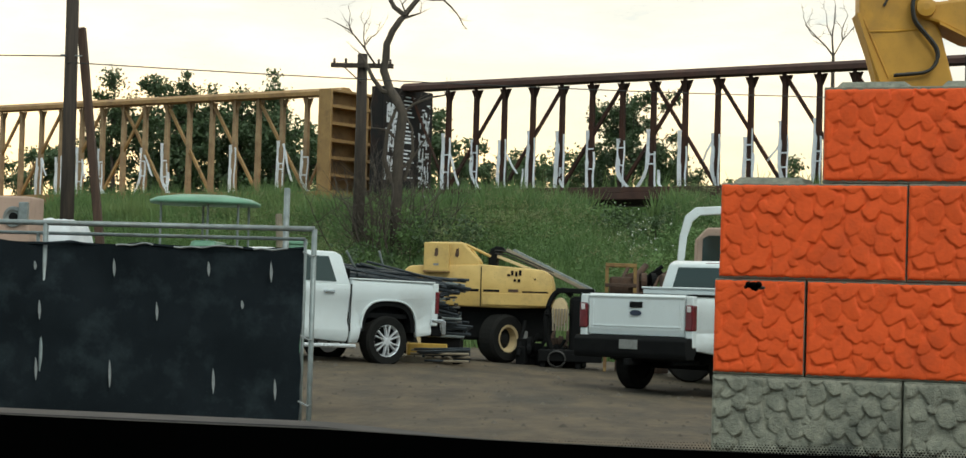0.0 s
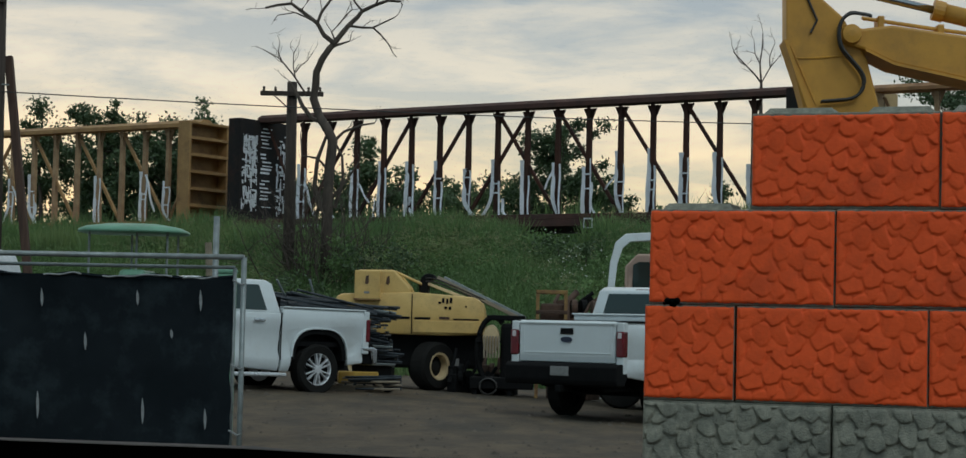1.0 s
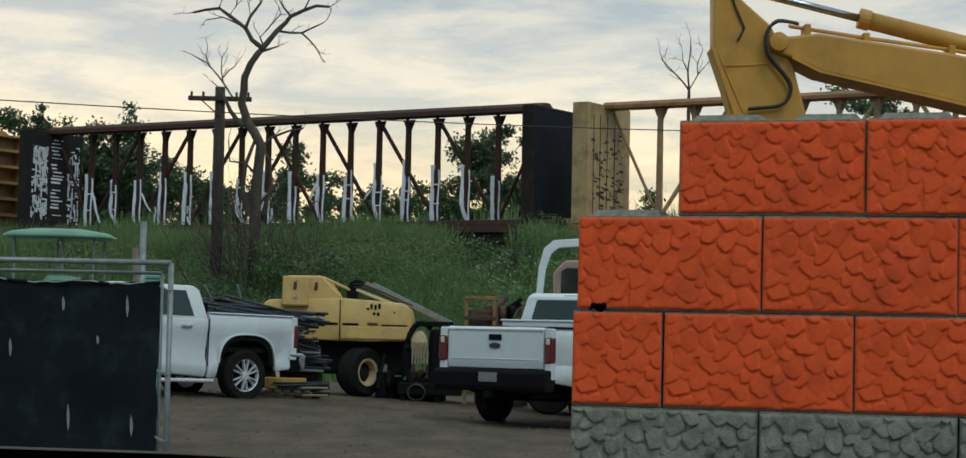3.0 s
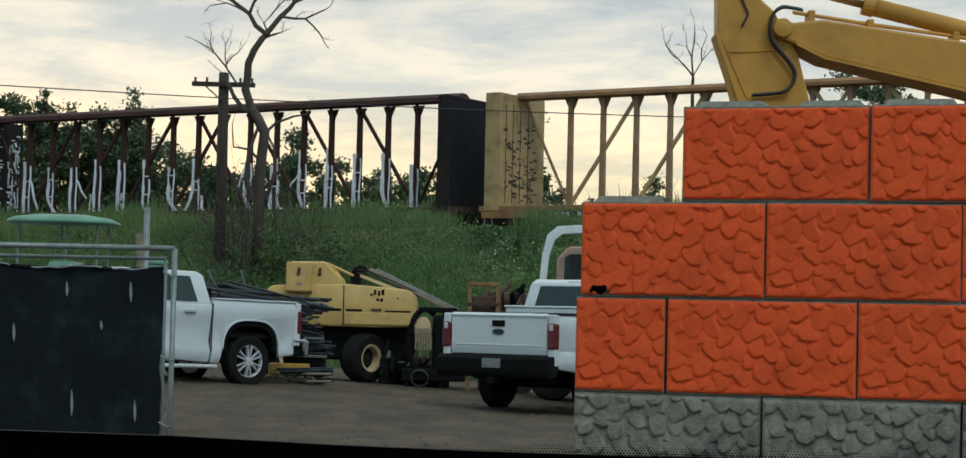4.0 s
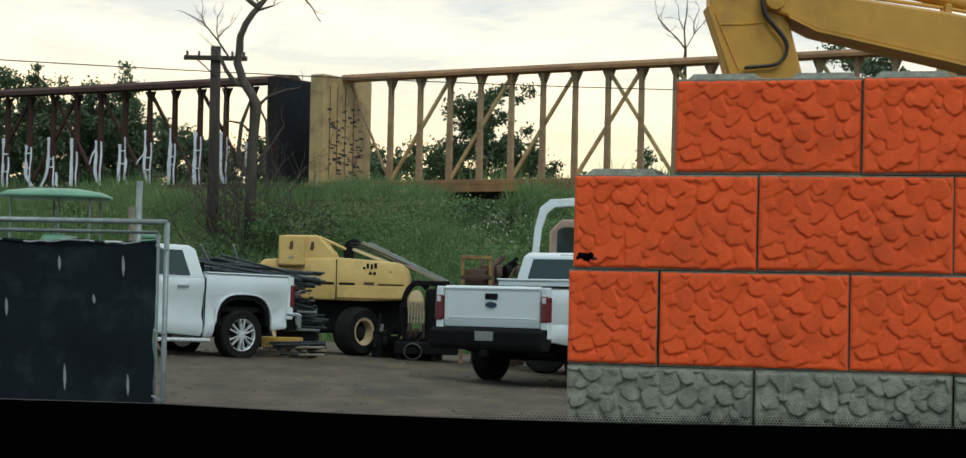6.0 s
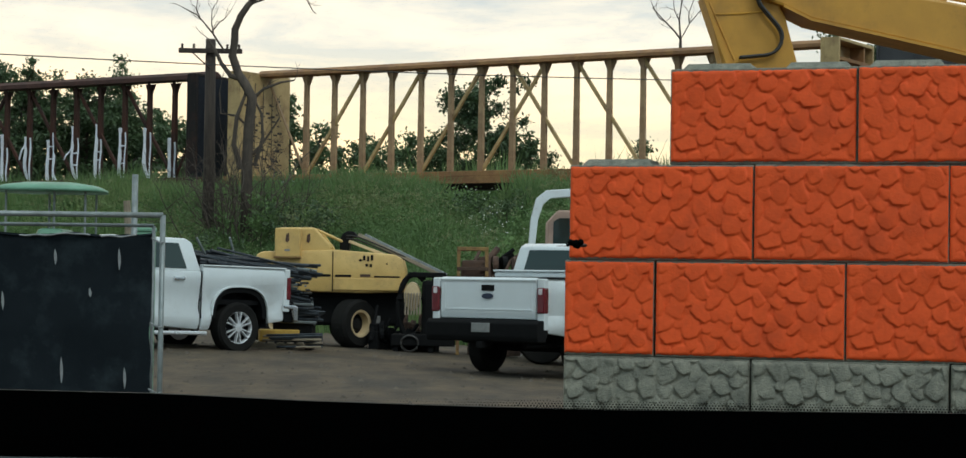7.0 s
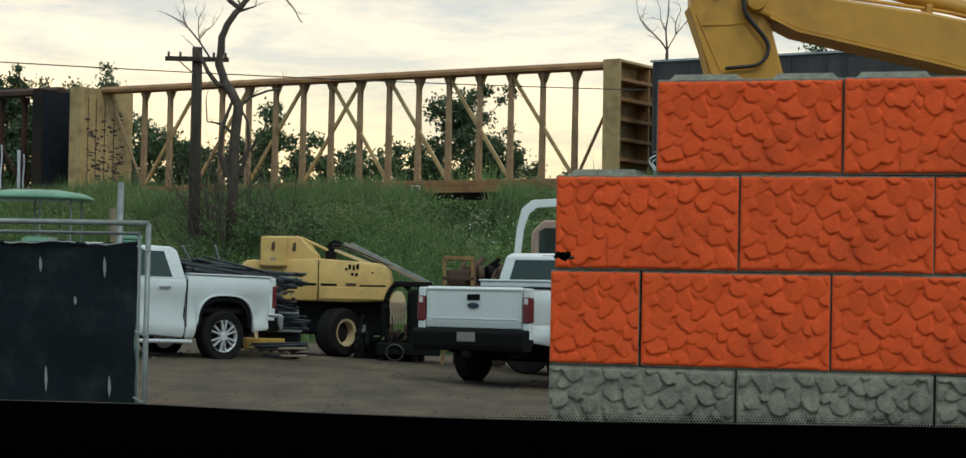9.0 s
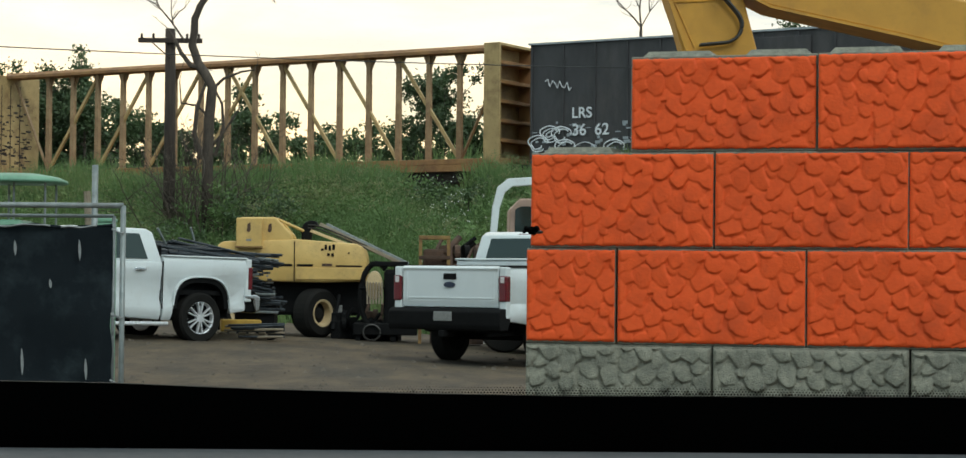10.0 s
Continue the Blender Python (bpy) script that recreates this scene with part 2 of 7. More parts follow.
M_BALLAST = mat("track_ballast", (0.20, 0.18, 0.16), (0.12, 0.11, 0.10), 30, 0.95, bump=0.8, bscale=25)
M_RAIL = mat("worn_rail_steel", (0.22, 0.15, 0.12), (0.14, 0.09, 0.07), 12, 0.45, metal=0.7)

# ---- mesh helpers ----


def part(name, bm, material, parent=None, label="", smooth=False):
    me = bpy.data.meshes.new(name)
    bmesh.ops.recalc_face_normals(bm, faces=bm.faces)
    bm.to_mesh(me)
    bm.free()
    if smooth:
        me.shade_smooth()
        if smooth == "edges":
            me.set_sharp_from_angle(angle=radians(28))
    me.materials.append(material)
    ob = new(name, me)
    ob.parent = parent
    if label:
        ob["label"] = label
    return ob


def again(ob, m, parent=None):
    """One more object on the same mesh."""
    o = new(ob.name.split(".")[0], ob.data)
    o.parent = parent or ob.parent
    o.matrix_basis = m
    return o


def thing(name, label, category, m=None, group="", kind=""):
    e = new(name)
    e.empty_display_size = 0.2
    if m is not None:
        e.matrix_basis = m
    return tagged(e, label, category, group, kind)


def box(bm, x0, x1, y0, y1, z0, z1, bevel=0.0, m=None):
    r = bmesh.ops.create_cube(bm, size=1)
    vs = r["verts"]
    bmesh.ops.scale(bm, vec=(abs(x1 - x0), abs(y1 - y0), abs(z1 - z0)), verts=vs)
    bmesh.ops.translate(bm, vec=((x0 + x1) / 2, (y0 + y1) / 2, (z0 + z1) / 2), verts=vs)
    if bevel:
        es = list({e for v in vs for e in v.link_edges})
        vs = bmesh.ops.bevel(bm, geom=es, offset=bevel, segments=2, affect="EDGES", profile=0.5)["verts"]
    if m is not None:
        bmesh.ops.transform(bm, matrix=m, verts=vs)
    return bm


def bx(*a, **k):
    return box(bmesh.new(), *a, **k)


def tube(bm, pts, r, n=8, r2=None, caps=True):
    """A round bar along points; tapers from r to r2."""
    pts = [Vector(p) for p in pts]
    rings, k = [], len(pts)
    up = Vector((0.13, 0.31, 0.94)).normalized()
    for i, p in enumerate(pts):
        d = (pts[min(i + 1, k - 1)] - pts[max(i - 1, 0)]).normalized()
        ref = up if abs(d.dot(up)) < 0.95 else Vector((1, 0, 0))
        a = d.cross(ref).normalized()
        c = d.cross(a)
        rr = r if r2 is None else r + (r2 - r) * i / (k - 1)
        rings.append([bm.verts.new(p + rr * (math.cos(2 * math.pi * j / n) * a + math.sin(2 * math.pi * j / n) * c)) for j in range(n)])
    for i in range(k - 1):
        for j in range(n):
            bm.faces.new((rings[i][j], rings[i][(j + 1) % n], rings[i + 1][(j + 1) % n], rings[i + 1][j]))
    if caps:
        bm.faces.new(rings[0][::-1])
        bm.faces.new(rings[-1])
    return bm


def flow(pts, k=5):
    """A smooth run through points (Catmull-Rom)."""
    p = [Vector(v) for v in pts]
    out = []
    for i in range(len(p) - 1):
        a, b, c, d = p[max(i - 1, 0)], p[i], p[i + 1], p[min(i + 2, len(p) - 1)]
        for j in range(k):
            t = j / k
            out.append(tuple(0.5 * (2 * b + (c - a) * t + (2 * a - 5 * b + 4 * c - d) * t * t + (3 * b - a - 3 * c + d) * t ** 3)))
    return out + [tuple(p[-1])]


def tb(pts, r, n=8, r2=None):
    return tube(bmesh.new(), pts, r, n, r2)


def prism(bm, prof, a, b, axis="y", bevel=0.0):
    """A closed outline of (u, v) swept from a to b along an axis: y takes (x, z), x takes (y, z), z takes (x, y)."""
    def at(u, v, w):
        return {"y": (u, w, v), "x": (w, u, v), "z": (u, v, w)}[axis]
    f = bm.faces.new([bm.verts.new(at(u, v, a)) for u, v in prof])
    r = bmesh.ops.extrude_face_region(bm, geom=[f])
    vs = [g for g in r["geom"] if isinstance(g, bmesh.types.BMVert)]
    d = {"y": (0, b - a, 0), "x": (b - a, 0, 0), "z": (0, 0, b - a)}[axis]
    bmesh.ops.translate(bm, vec=d, verts=vs)
    if bevel:
        fs = set(f.verts) | set(vs)
        es = list({e for v in fs for e in v.link_edges if e.other_vert(v) in fs})
        bmesh.ops.bevel(bm, geom=es, offset=bevel, segments=2, affect="EDGES", profile=0.5, clamp_overlap=True)
    return bm


def pr(*a, **k):
    return prism(bmesh.new(), *a, **k)


def lathe(bm, prof, n=24, m=None, caps=True):
    """(r, y) rings turned about the y axis."""
    rings = [[bm.verts.new((r * math.cos(2 * math.pi * j / n), y, r * math.sin(2 * math.pi * j / n))) for j in range(n)] for r, y in prof]
    for i in range(len(prof) - 1):
        for j in range(n):
            bm.faces.new((rings[i][j], rings[i][(j + 1) % n], rings[i + 1][(j + 1) % n], rings[i + 1][j]))
    if caps:
        bm.faces.new(rings[0])
        bm.faces.new(rings[-1][::-1])
    if m is not None:
        bmesh.ops.transform(bm, matrix=m, verts=[v for r in rings for v in r])
    return bm


def mesh_stuff(name, verts, faces, material, label, category, kind="stuff", parent=None):
    me = bpy.data.meshes.new(name)
    me.from_pydata(verts, [], faces)
    me.materials.append(material)
    ob = new(name, me)
    ob.parent = parent
    return tagged(ob, label, category, "", kind)


# ---- the lie of the land: the railway runs obliquely behind the yard, on a bank ----
TURN = radians(58)
ALONG = Vector((math.sin(TURN), -math.cos(TURN), 0))
ACROSS = Vector((math.cos(TURN), math.sin(TURN), 0))
TRACK = 67 * math.sin(TURN)
RAIL_Z = 3.97


def smooth(a, b, v):
    t = min(1.0, max(0.0, (v - a) / (b - a)))
    return t * t * (3 - 2 * t)


def ground_z(x, y):
    q = x * ACROSS.x + y * ACROSS.y - TRACK
    xc = max(-7.0, min(5.0, x))
    base = smooth(20, 33, y) * (0.10 - 0.045 * xc)
    bump = 0.05 * noise.noise((x * 0.35, y * 0.35, 0.3)) * smooth(6, 16, y)
    t = min(1.0, max(0.0, (q + 17.0) / 13.5))
    bank = 3.75 - base
    rise = base + bank * (0.55 * t + 0.45 * t * t * (3 - 2 * t)) + (0.25 * noise.noise((x * 0.25, y * 0.25, 5.1)) if 0 < t < 1 else 0)
    if q > 4:
        rise -= 1.6 * smooth(4, 14, q)
    return rise + bump


def make_ground():
    def axis(lo, hi, step, far):
        a = list(np.arange(lo, hi + 0.01, step))
        g, k = [], step
        v = hi
        while v < far:
            k *= 1.5
            v += k
            g.append(v)
        g2, k, v = [], step, lo
        while v > -far:
            k *= 1.5
            v -= k
            g2.append(v)
        return g2[::-1] + a + g
    xs, ys = axis(-34, 22, 0.6, 1500), axis(6, 92, 0.6, 1500)
    verts = [(x, y, ground_z(x, y)) for y in ys for x in xs]
    w = len(xs)
    faces = [(j * w + i, j * w + i + 1, (j + 1) * w + i + 1, (j + 1) * w + i) for j in range(len(ys) - 1) for i in range(w - 1)]
    # bare dirt in the yard, greener soil on the bank, by distance from the track
    m = mat("yard_dirt", (0.100, 0.067, 0.036), (0.041, 0.029, 0.0175), 1.6, 0.95, bump=0.9, bscale=9, stain=(0.026, 0.022, 0.0155), sscale=0.55, samount=0.9, stretch=(1.0, 0.45, 1))
    ob = mesh_stuff("ground", verts, faces, m, "packed brown dirt yard rising into a weedy railway bank", "ground", "structure")
    ob.data.shade_smooth()


make_ground()

# ---- the block wall ----
WALL_AT = Vector((1.221, 13.10, 0))
WALL_TURN = radians(-18)


def stone_heights(nx, nz, lx, lz, seed):
    """Cast cobbles of mixed size, packed tight: each is a low pillow that leans out towards its lower edge, with narrow grooves between."""
    rng = np.random.default_rng(seed)
    pts = []
    for step in range(9000):
        r = 0.068 - 0.036 * (step / 9000) ** 0.5
        p = (rng.uniform(-0.03, lx + 0.03), rng.uniform(-0.03, lz + 0.03), r)
        if all((p[0] - q[0]) ** 2 + (p[1] - q[1]) ** 2 > (0.88 * (r + q[2])) ** 2 for q in pts):
            pts.append(p)
    X, Z = np.meshgrid(np.linspace(0, lx, nx), np.linspace(0, lz, nz))
    wx = X + 0.006 * np.sin(Z * 41 + 2.3) + 0.0025 * np.sin(X * 97 + Z * 83)
    wz = Z + 0.006 * np.sin(X * 39 + 0.7) + 0.0025 * np.sin(Z * 91 - X * 79)
    h = 0.0015 + 0.0012 * np.sin(X * 39 + 1) * np.sin(Z * 43)
    for cx, cz, r in pts:
        stretch, turn, power = rng.uniform(0.98, 1.32), rng.normal(1.57, 0.5), rng.uniform(2.0, 3.4)
        lift = rng.uniform(0.0075, 0.0115)
        lean_x, lean_z = rng.normal(0.01, 0.05), rng.normal(-0.075, 0.035)
        dx, dz = wx - cx, wz - cz
        u, w = dx * math.cos(turn) + dz * math.sin(turn), dz * math.cos(turn) - dx * math.sin(turn)
        rho = (np.abs(u / (r * stretch)) ** power + np.abs(w / (r / stretch)) ** power) ** (1 / power)
        t = np.clip((1.08 - rho) / 0.12, 0, 1)
        h = np.maximum(h, np.sqrt(t * (2 - t)) * np.maximum(lift + lean_x * dx + lean_z * dz, 0.001) + 0.003 * np.clip(1 - rho ** 2, 0, 1))
    edge = np.minimum.reduce([X, lx - X, Z, lz - Z])
    return np.maximum(h, 0.0) * np.clip(edge / 0.02, 0, 1) ** 0.6


def block_mesh(name, lx, lz, relief=1.0, seed=5, depth=0.60, face=None, full=0.0, inset=0.003, side=0.004):
    """Face grid with cast cobble relief and a ragged paint edge, on a bare body with a tongue on top."""
    full = full or lx
    step = 0.0068
    nx, nz, fx = int(round(lx / step)) + 1, int(round(lz / step)) + 1, int(round(full / step)) + 1
    hs = stone_heights(fx, nz, full, lz, seed)[:, :nx]
    rough = random.Random(seed + 90)
    verts, faces = [], []
    for j in range(nz):
        for i in range(nx):
            x, z = side + (lx - 2 * side) * i / (nx - 1), inset - 0.002 + (lz - 2 * inset) * j / (nz - 1)
            if i in (0, nx - 1):
                x += (1 if i == 0 else -1) * 0.005 * abs(noise.noise((z * 23, seed, i)))
            if j in (0, nz - 1):
                z += (1 if j == 0 else -1) * (0.012 * abs(noise.noise((x * 19, seed, j))) + rough.uniform(0, 0.0015))
            verts.append((x, -0.008 - relief * float(hs[j, i]), z))
    for j in range(nz - 1):
        for i in range(nx - 1):
            faces.append((j * nx + i, j * nx + i + 1, (j + 1) * nx + i + 1, (j + 1) * nx + i))
    rim = [i for i in range(nx)] + [j * nx + nx - 1 for j in range(1, nz)] + [(nz - 1) * nx + i for i in range(nx - 2, -1, -1)] + [j * nx for j in range(nz - 2, 0, -1)]
    base = len(verts)
    verts += [(verts[i][0], 0.03, verts[i][2]) for i in rim]
    faces += [(rim[i], base + i, base + (i + 1) % len(rim), rim[(i + 1) % len(rim)]) for i in range(len(rim))]
    me = bpy.data.meshes.new(name)
    me.from_pydata(verts, [], faces)
    me.shade_smooth()
    me.materials.append(face)
    bm = bmesh.new()
    box(bm, 0.0, lx, 0.0, depth, -0.010, lz + 0.004, 0.007)
    for a, b in ((0.05, 0.44 * lx), (0.60 * lx, lx - 0.05)):
        t = prism(bmesh.new(), [(a, 0.08), (b, 0.08), (b, 0.46), (a, 0.46)], lz, lz + 0.05, "z", 0.0)
        for v in t.verts:
            if v.co.z > lz + 0.03:
                v.co.x += 0.04 * (1 if v.co.x < (a + b) / 2 else -1)
                v.co.y += 0.05 * (1 if v.co.y < 0.3 else -1)
        spare = bpy.data.meshes.new("tongue")
        t.to_mesh(spare)
        t.free()
        bm.from_mesh(spare)
        bpy.data.meshes.remove(spare)
    body = bpy.data.meshes.new(name + "_body")
    bmesh.ops.recalc_face_normals(bm, faces=bm.faces)
    bm.to_mesh(body)
    bm.free()
    body.materials.append(M_CONC)
    return me, body


def make_wall():
    base = Matrix.Translation(WALL_AT) @ Matrix.Rotation(WALL_TURN, 4, "Z")
    low = block_mesh("block_face", 1.212, 0.602, face=M_ORANGE, seed=5)
    mid = block_mesh("block_face", 1.206, 0.602, face=M_ORANGE, seed=8)
    top = block_mesh("block_face", 1.198, 0.602, face=M_ORANGE, seed=5, inset=0.008, side=0.008)
    half = block_mesh("half_block_face", 0.595, 0.602, face=M_ORANGE, seed=5, full=1.212)
    grey = block_mesh("grey_block_face", 1.226, 0.602, relief=1.6, face=M_CONC, seed=11)
    grey_2 = block_mesh("grey_block_face", 1.226, 0.602, relief=1.6, face=M_CONC, seed=14)
    rows = [(0.385, (grey, grey_2), [-0.606 + 1.235 * i for i in range(5)], "bare grey concrete block with cast cobble face, in a stacked wall"),
            (-0.225, (grey, grey_2), [-0.606 + 1.235 * i for i in range(5)], "bare grey concrete block at the foot of a stacked wall"),
            (1.005, (low, low), [0.0 + 1.22 * i for i in range(5)], "orange painted concrete block with cast cobble face, in a stacked wall"),
            (1.625, (mid, low), [-0.58 + 1.214 * i for i in range(5)], "orange painted concrete block with cast cobble face, in a stacked wall"),
            (2.243, (top, mid), [0.078 + 1.205 * i for i in range(4)], "orange painted concrete block with bare grey top edge, topping a wall")]
    rng = random.Random(3)
    for z, kinds, xs, lab in rows:
        for i, x in enumerate(xs):
            e = thing("concrete_block", lab, "concrete block", base @ pose(x + 0.004 + rng.uniform(-0.002, 0.002), rng.uniform(-0.010, 0.010), z - 0.008, 0, rng.uniform(-0.2, 0.2), rng.uniform(-0.3, 0.3)), "wall blocks")
            for name, data in zip(("stone_face", "body"), kinds[i % 2]):
                new(name, data).parent = e
    e = thing("concrete_block", "half-length orange painted concrete block with cast cobble face", "concrete block", base @ pose(-0.602, 0, 0.997), "wall blocks")
    for name, data in zip(("stone_face", "body"), half):
        new(name, data).parent = e


make_wall()

# ---- the railway ----
TRACK_M = Matrix.Translation(ACROSS * TRACK + Vector((0, 0, RAIL_Z))) @ Matrix.Rotation(-(math.pi / 2 - TURN), 4, "Z") @ pose(-35.5, 0, 0.038, 0, -0.18, 0) @ pose(35.5, 0, 0)
SPEED = 3.345
PITCH = 24.5
POSTS = [-8.92 + 1.189 * i for i in range(16)]
CARS = []


def make_track():
    t = thing("railway_track", "railway track on ballast along the top of the bank", "railway track", TRACK_M, kind="structure")
    part("ballast", pr([(-3.2, -0.55), (3.2, -0.55), (1.9, -0.16), (-1.9, -0.16)], -120, 60, "x"), M_BALLAST, t)
    for y in (-0.7525, 0.7525):
        part("rail", pr([(y - 0.07, -0.17), (y + 0.07, -0.17), (y + 0.035, 0.0), (y - 0.035, 0.0)], -120, 60, "x"), M_RAIL, t)


make_track()


def bogie_mesh():
    bm = bmesh.new()
    for y in (-1.0, 1.0):
        prism(bm, [(-1.25, 0.38), (-1.2, 0.62), (-0.35, 0.82), (0.35, 0.82), (1.2, 0.62), (1.25, 0.38), (0.9, 0.38), (0.35, 0.24), (-0.35, 0.24), (-0.9, 0.38)], y - 0.09, y + 0.09, "y", 0.02)
    box(bm, -0.28, 0.28, -1.15, 1.15, 0.5, 0.86, 0.03)
    return bm


def wheel_mesh():
    bm = bmesh.new()
    for s in (-1, 1):
        lathe(bm, [(0.05, s * 0.70), (0.50, s * 0.685), (0.45, s * 0.72), (0.42, s * 0.83), (0.36, s * 0.83), (0.30, s * 0.78), (0.10, s * 0.80), (0.05, s * 0.86)], 28)
    tube(bm, [(0, -0.7, 0), (0, 0.7, 0)], 0.085, 10)
    return bm


def running_gear(car, half):
    first = None
    for x in (-half, half):
        b = part("bogie", bogie_mesh(), M_UNDER, car) if first is None else again(first, pose(half, 0, 0))
        if first is None:
            b.matrix_basis = pose(x, 0, 0)
            first = b
        for dx in (-0.9, 0.9):
            w = part("wheelset", wheel_mesh(), M_RAIL, b, smooth=False)
            w.matrix_basis = pose(dx, 0, 0.42)


def torn_strip(rng, z0, z1, w, hook=0.0, slant=0.0):
    """A hanging ribbon of torn wrapping; hook curls its foot aside, slant pulls the whole of it over."""
    bm = bmesh.new()
    k = 12
    bend = rng.uniform(-0.03, 0.03)
    prev = None
    for i in range(k):
        u = i / (k - 1)
        x = slant * u + bend * math.sin(u * 5) + hook * max(0, u - 0.55) ** 2 * 5
        z = z1 + (z0 - z1) * u
        ww = w * (0.75 + 0.4 * rng.random()) * (0.6 if i == k - 1 else 1)
        y = 0.03 * math.sin(u * 7 + bend * 40)
        cur = [bm.verts.new((x - ww / 2, y, z)), bm.verts.new((x + ww / 2, y + 0.03, z))]
        if prev:
            bm.faces.new((prev[0], prev[1], cur[1], cur[0]))
        prev = cur
    r = bmesh.ops.extrude_face_region(bm, geom=bm.faces[:])
    bmesh.ops.translate(bm, vec=(0, 0.008, 0), verts=[g for g in r["geom"] if isinstance(g, bmesh.types.BMVert)])
    return bm


def bulkhead(car, x_in, x_out, body, rib_mat, top=4.76):
    """An end wall: a flat inner sheet, side cheeks, and shelves of ribs on the outside."""
    s = 1 if x_out > x_in else -1
    b = part("bulkhead", bx(x_in, x_in + s * 0.09, -1.42, 1.42, 0.95, top, 0.015), body, car)
    for y in (-1.42, 1.30):
        part("cheek", bx(x_in + s * 0.09, x_out, y, y + 0.12, 0.95, top, 0.015), body, b)
    part("cap", bx(x_in + s * 0.09, x_out, -1.30, 1.30, top - 0.09, top, 0.012), body, b)
    rib = None
    for i in range(6):
        m = pose(0, 0, 1.0 + i * 0.62)
        if rib is None:
            rib = part("rib", bx(x_in + s * 0.09, x_out - s * 0.03, -1.30, 1.30, 0.0, 0.11, 0.01), rib_mat, b)
            rib.matrix_basis = m
        else:
            again(rib, m)
    for y in (0.75,):
        part("stay", bx(x_in + s * 0.09, x_out - s * 0.06, y - 0.05, y + 0.05, 1.12, top - 0.09), rib_mat, b)
    return b


def scrawl(x, y0, y1, z0, z1, rng, n, long=0.5):
    """Runs of paint on a bulkhead's inner sheet."""
    bm = bmesh.new()
    for _ in range(n):
        y, z = rng.uniform(y0, y1), rng.uniform(z0, z1)
        if rng.random() < 0.5:
            w, h = rng.uniform(0.03, 0.10), rng.uniform(0.10, long)
        else:
            w, h = rng.uniform(0.10, 0.34), rng.uniform(0.03, 0.09)
        box(bm, x, x + 0.006, y, min(y1, y + w), z, min(z1, z + h))
    return bm


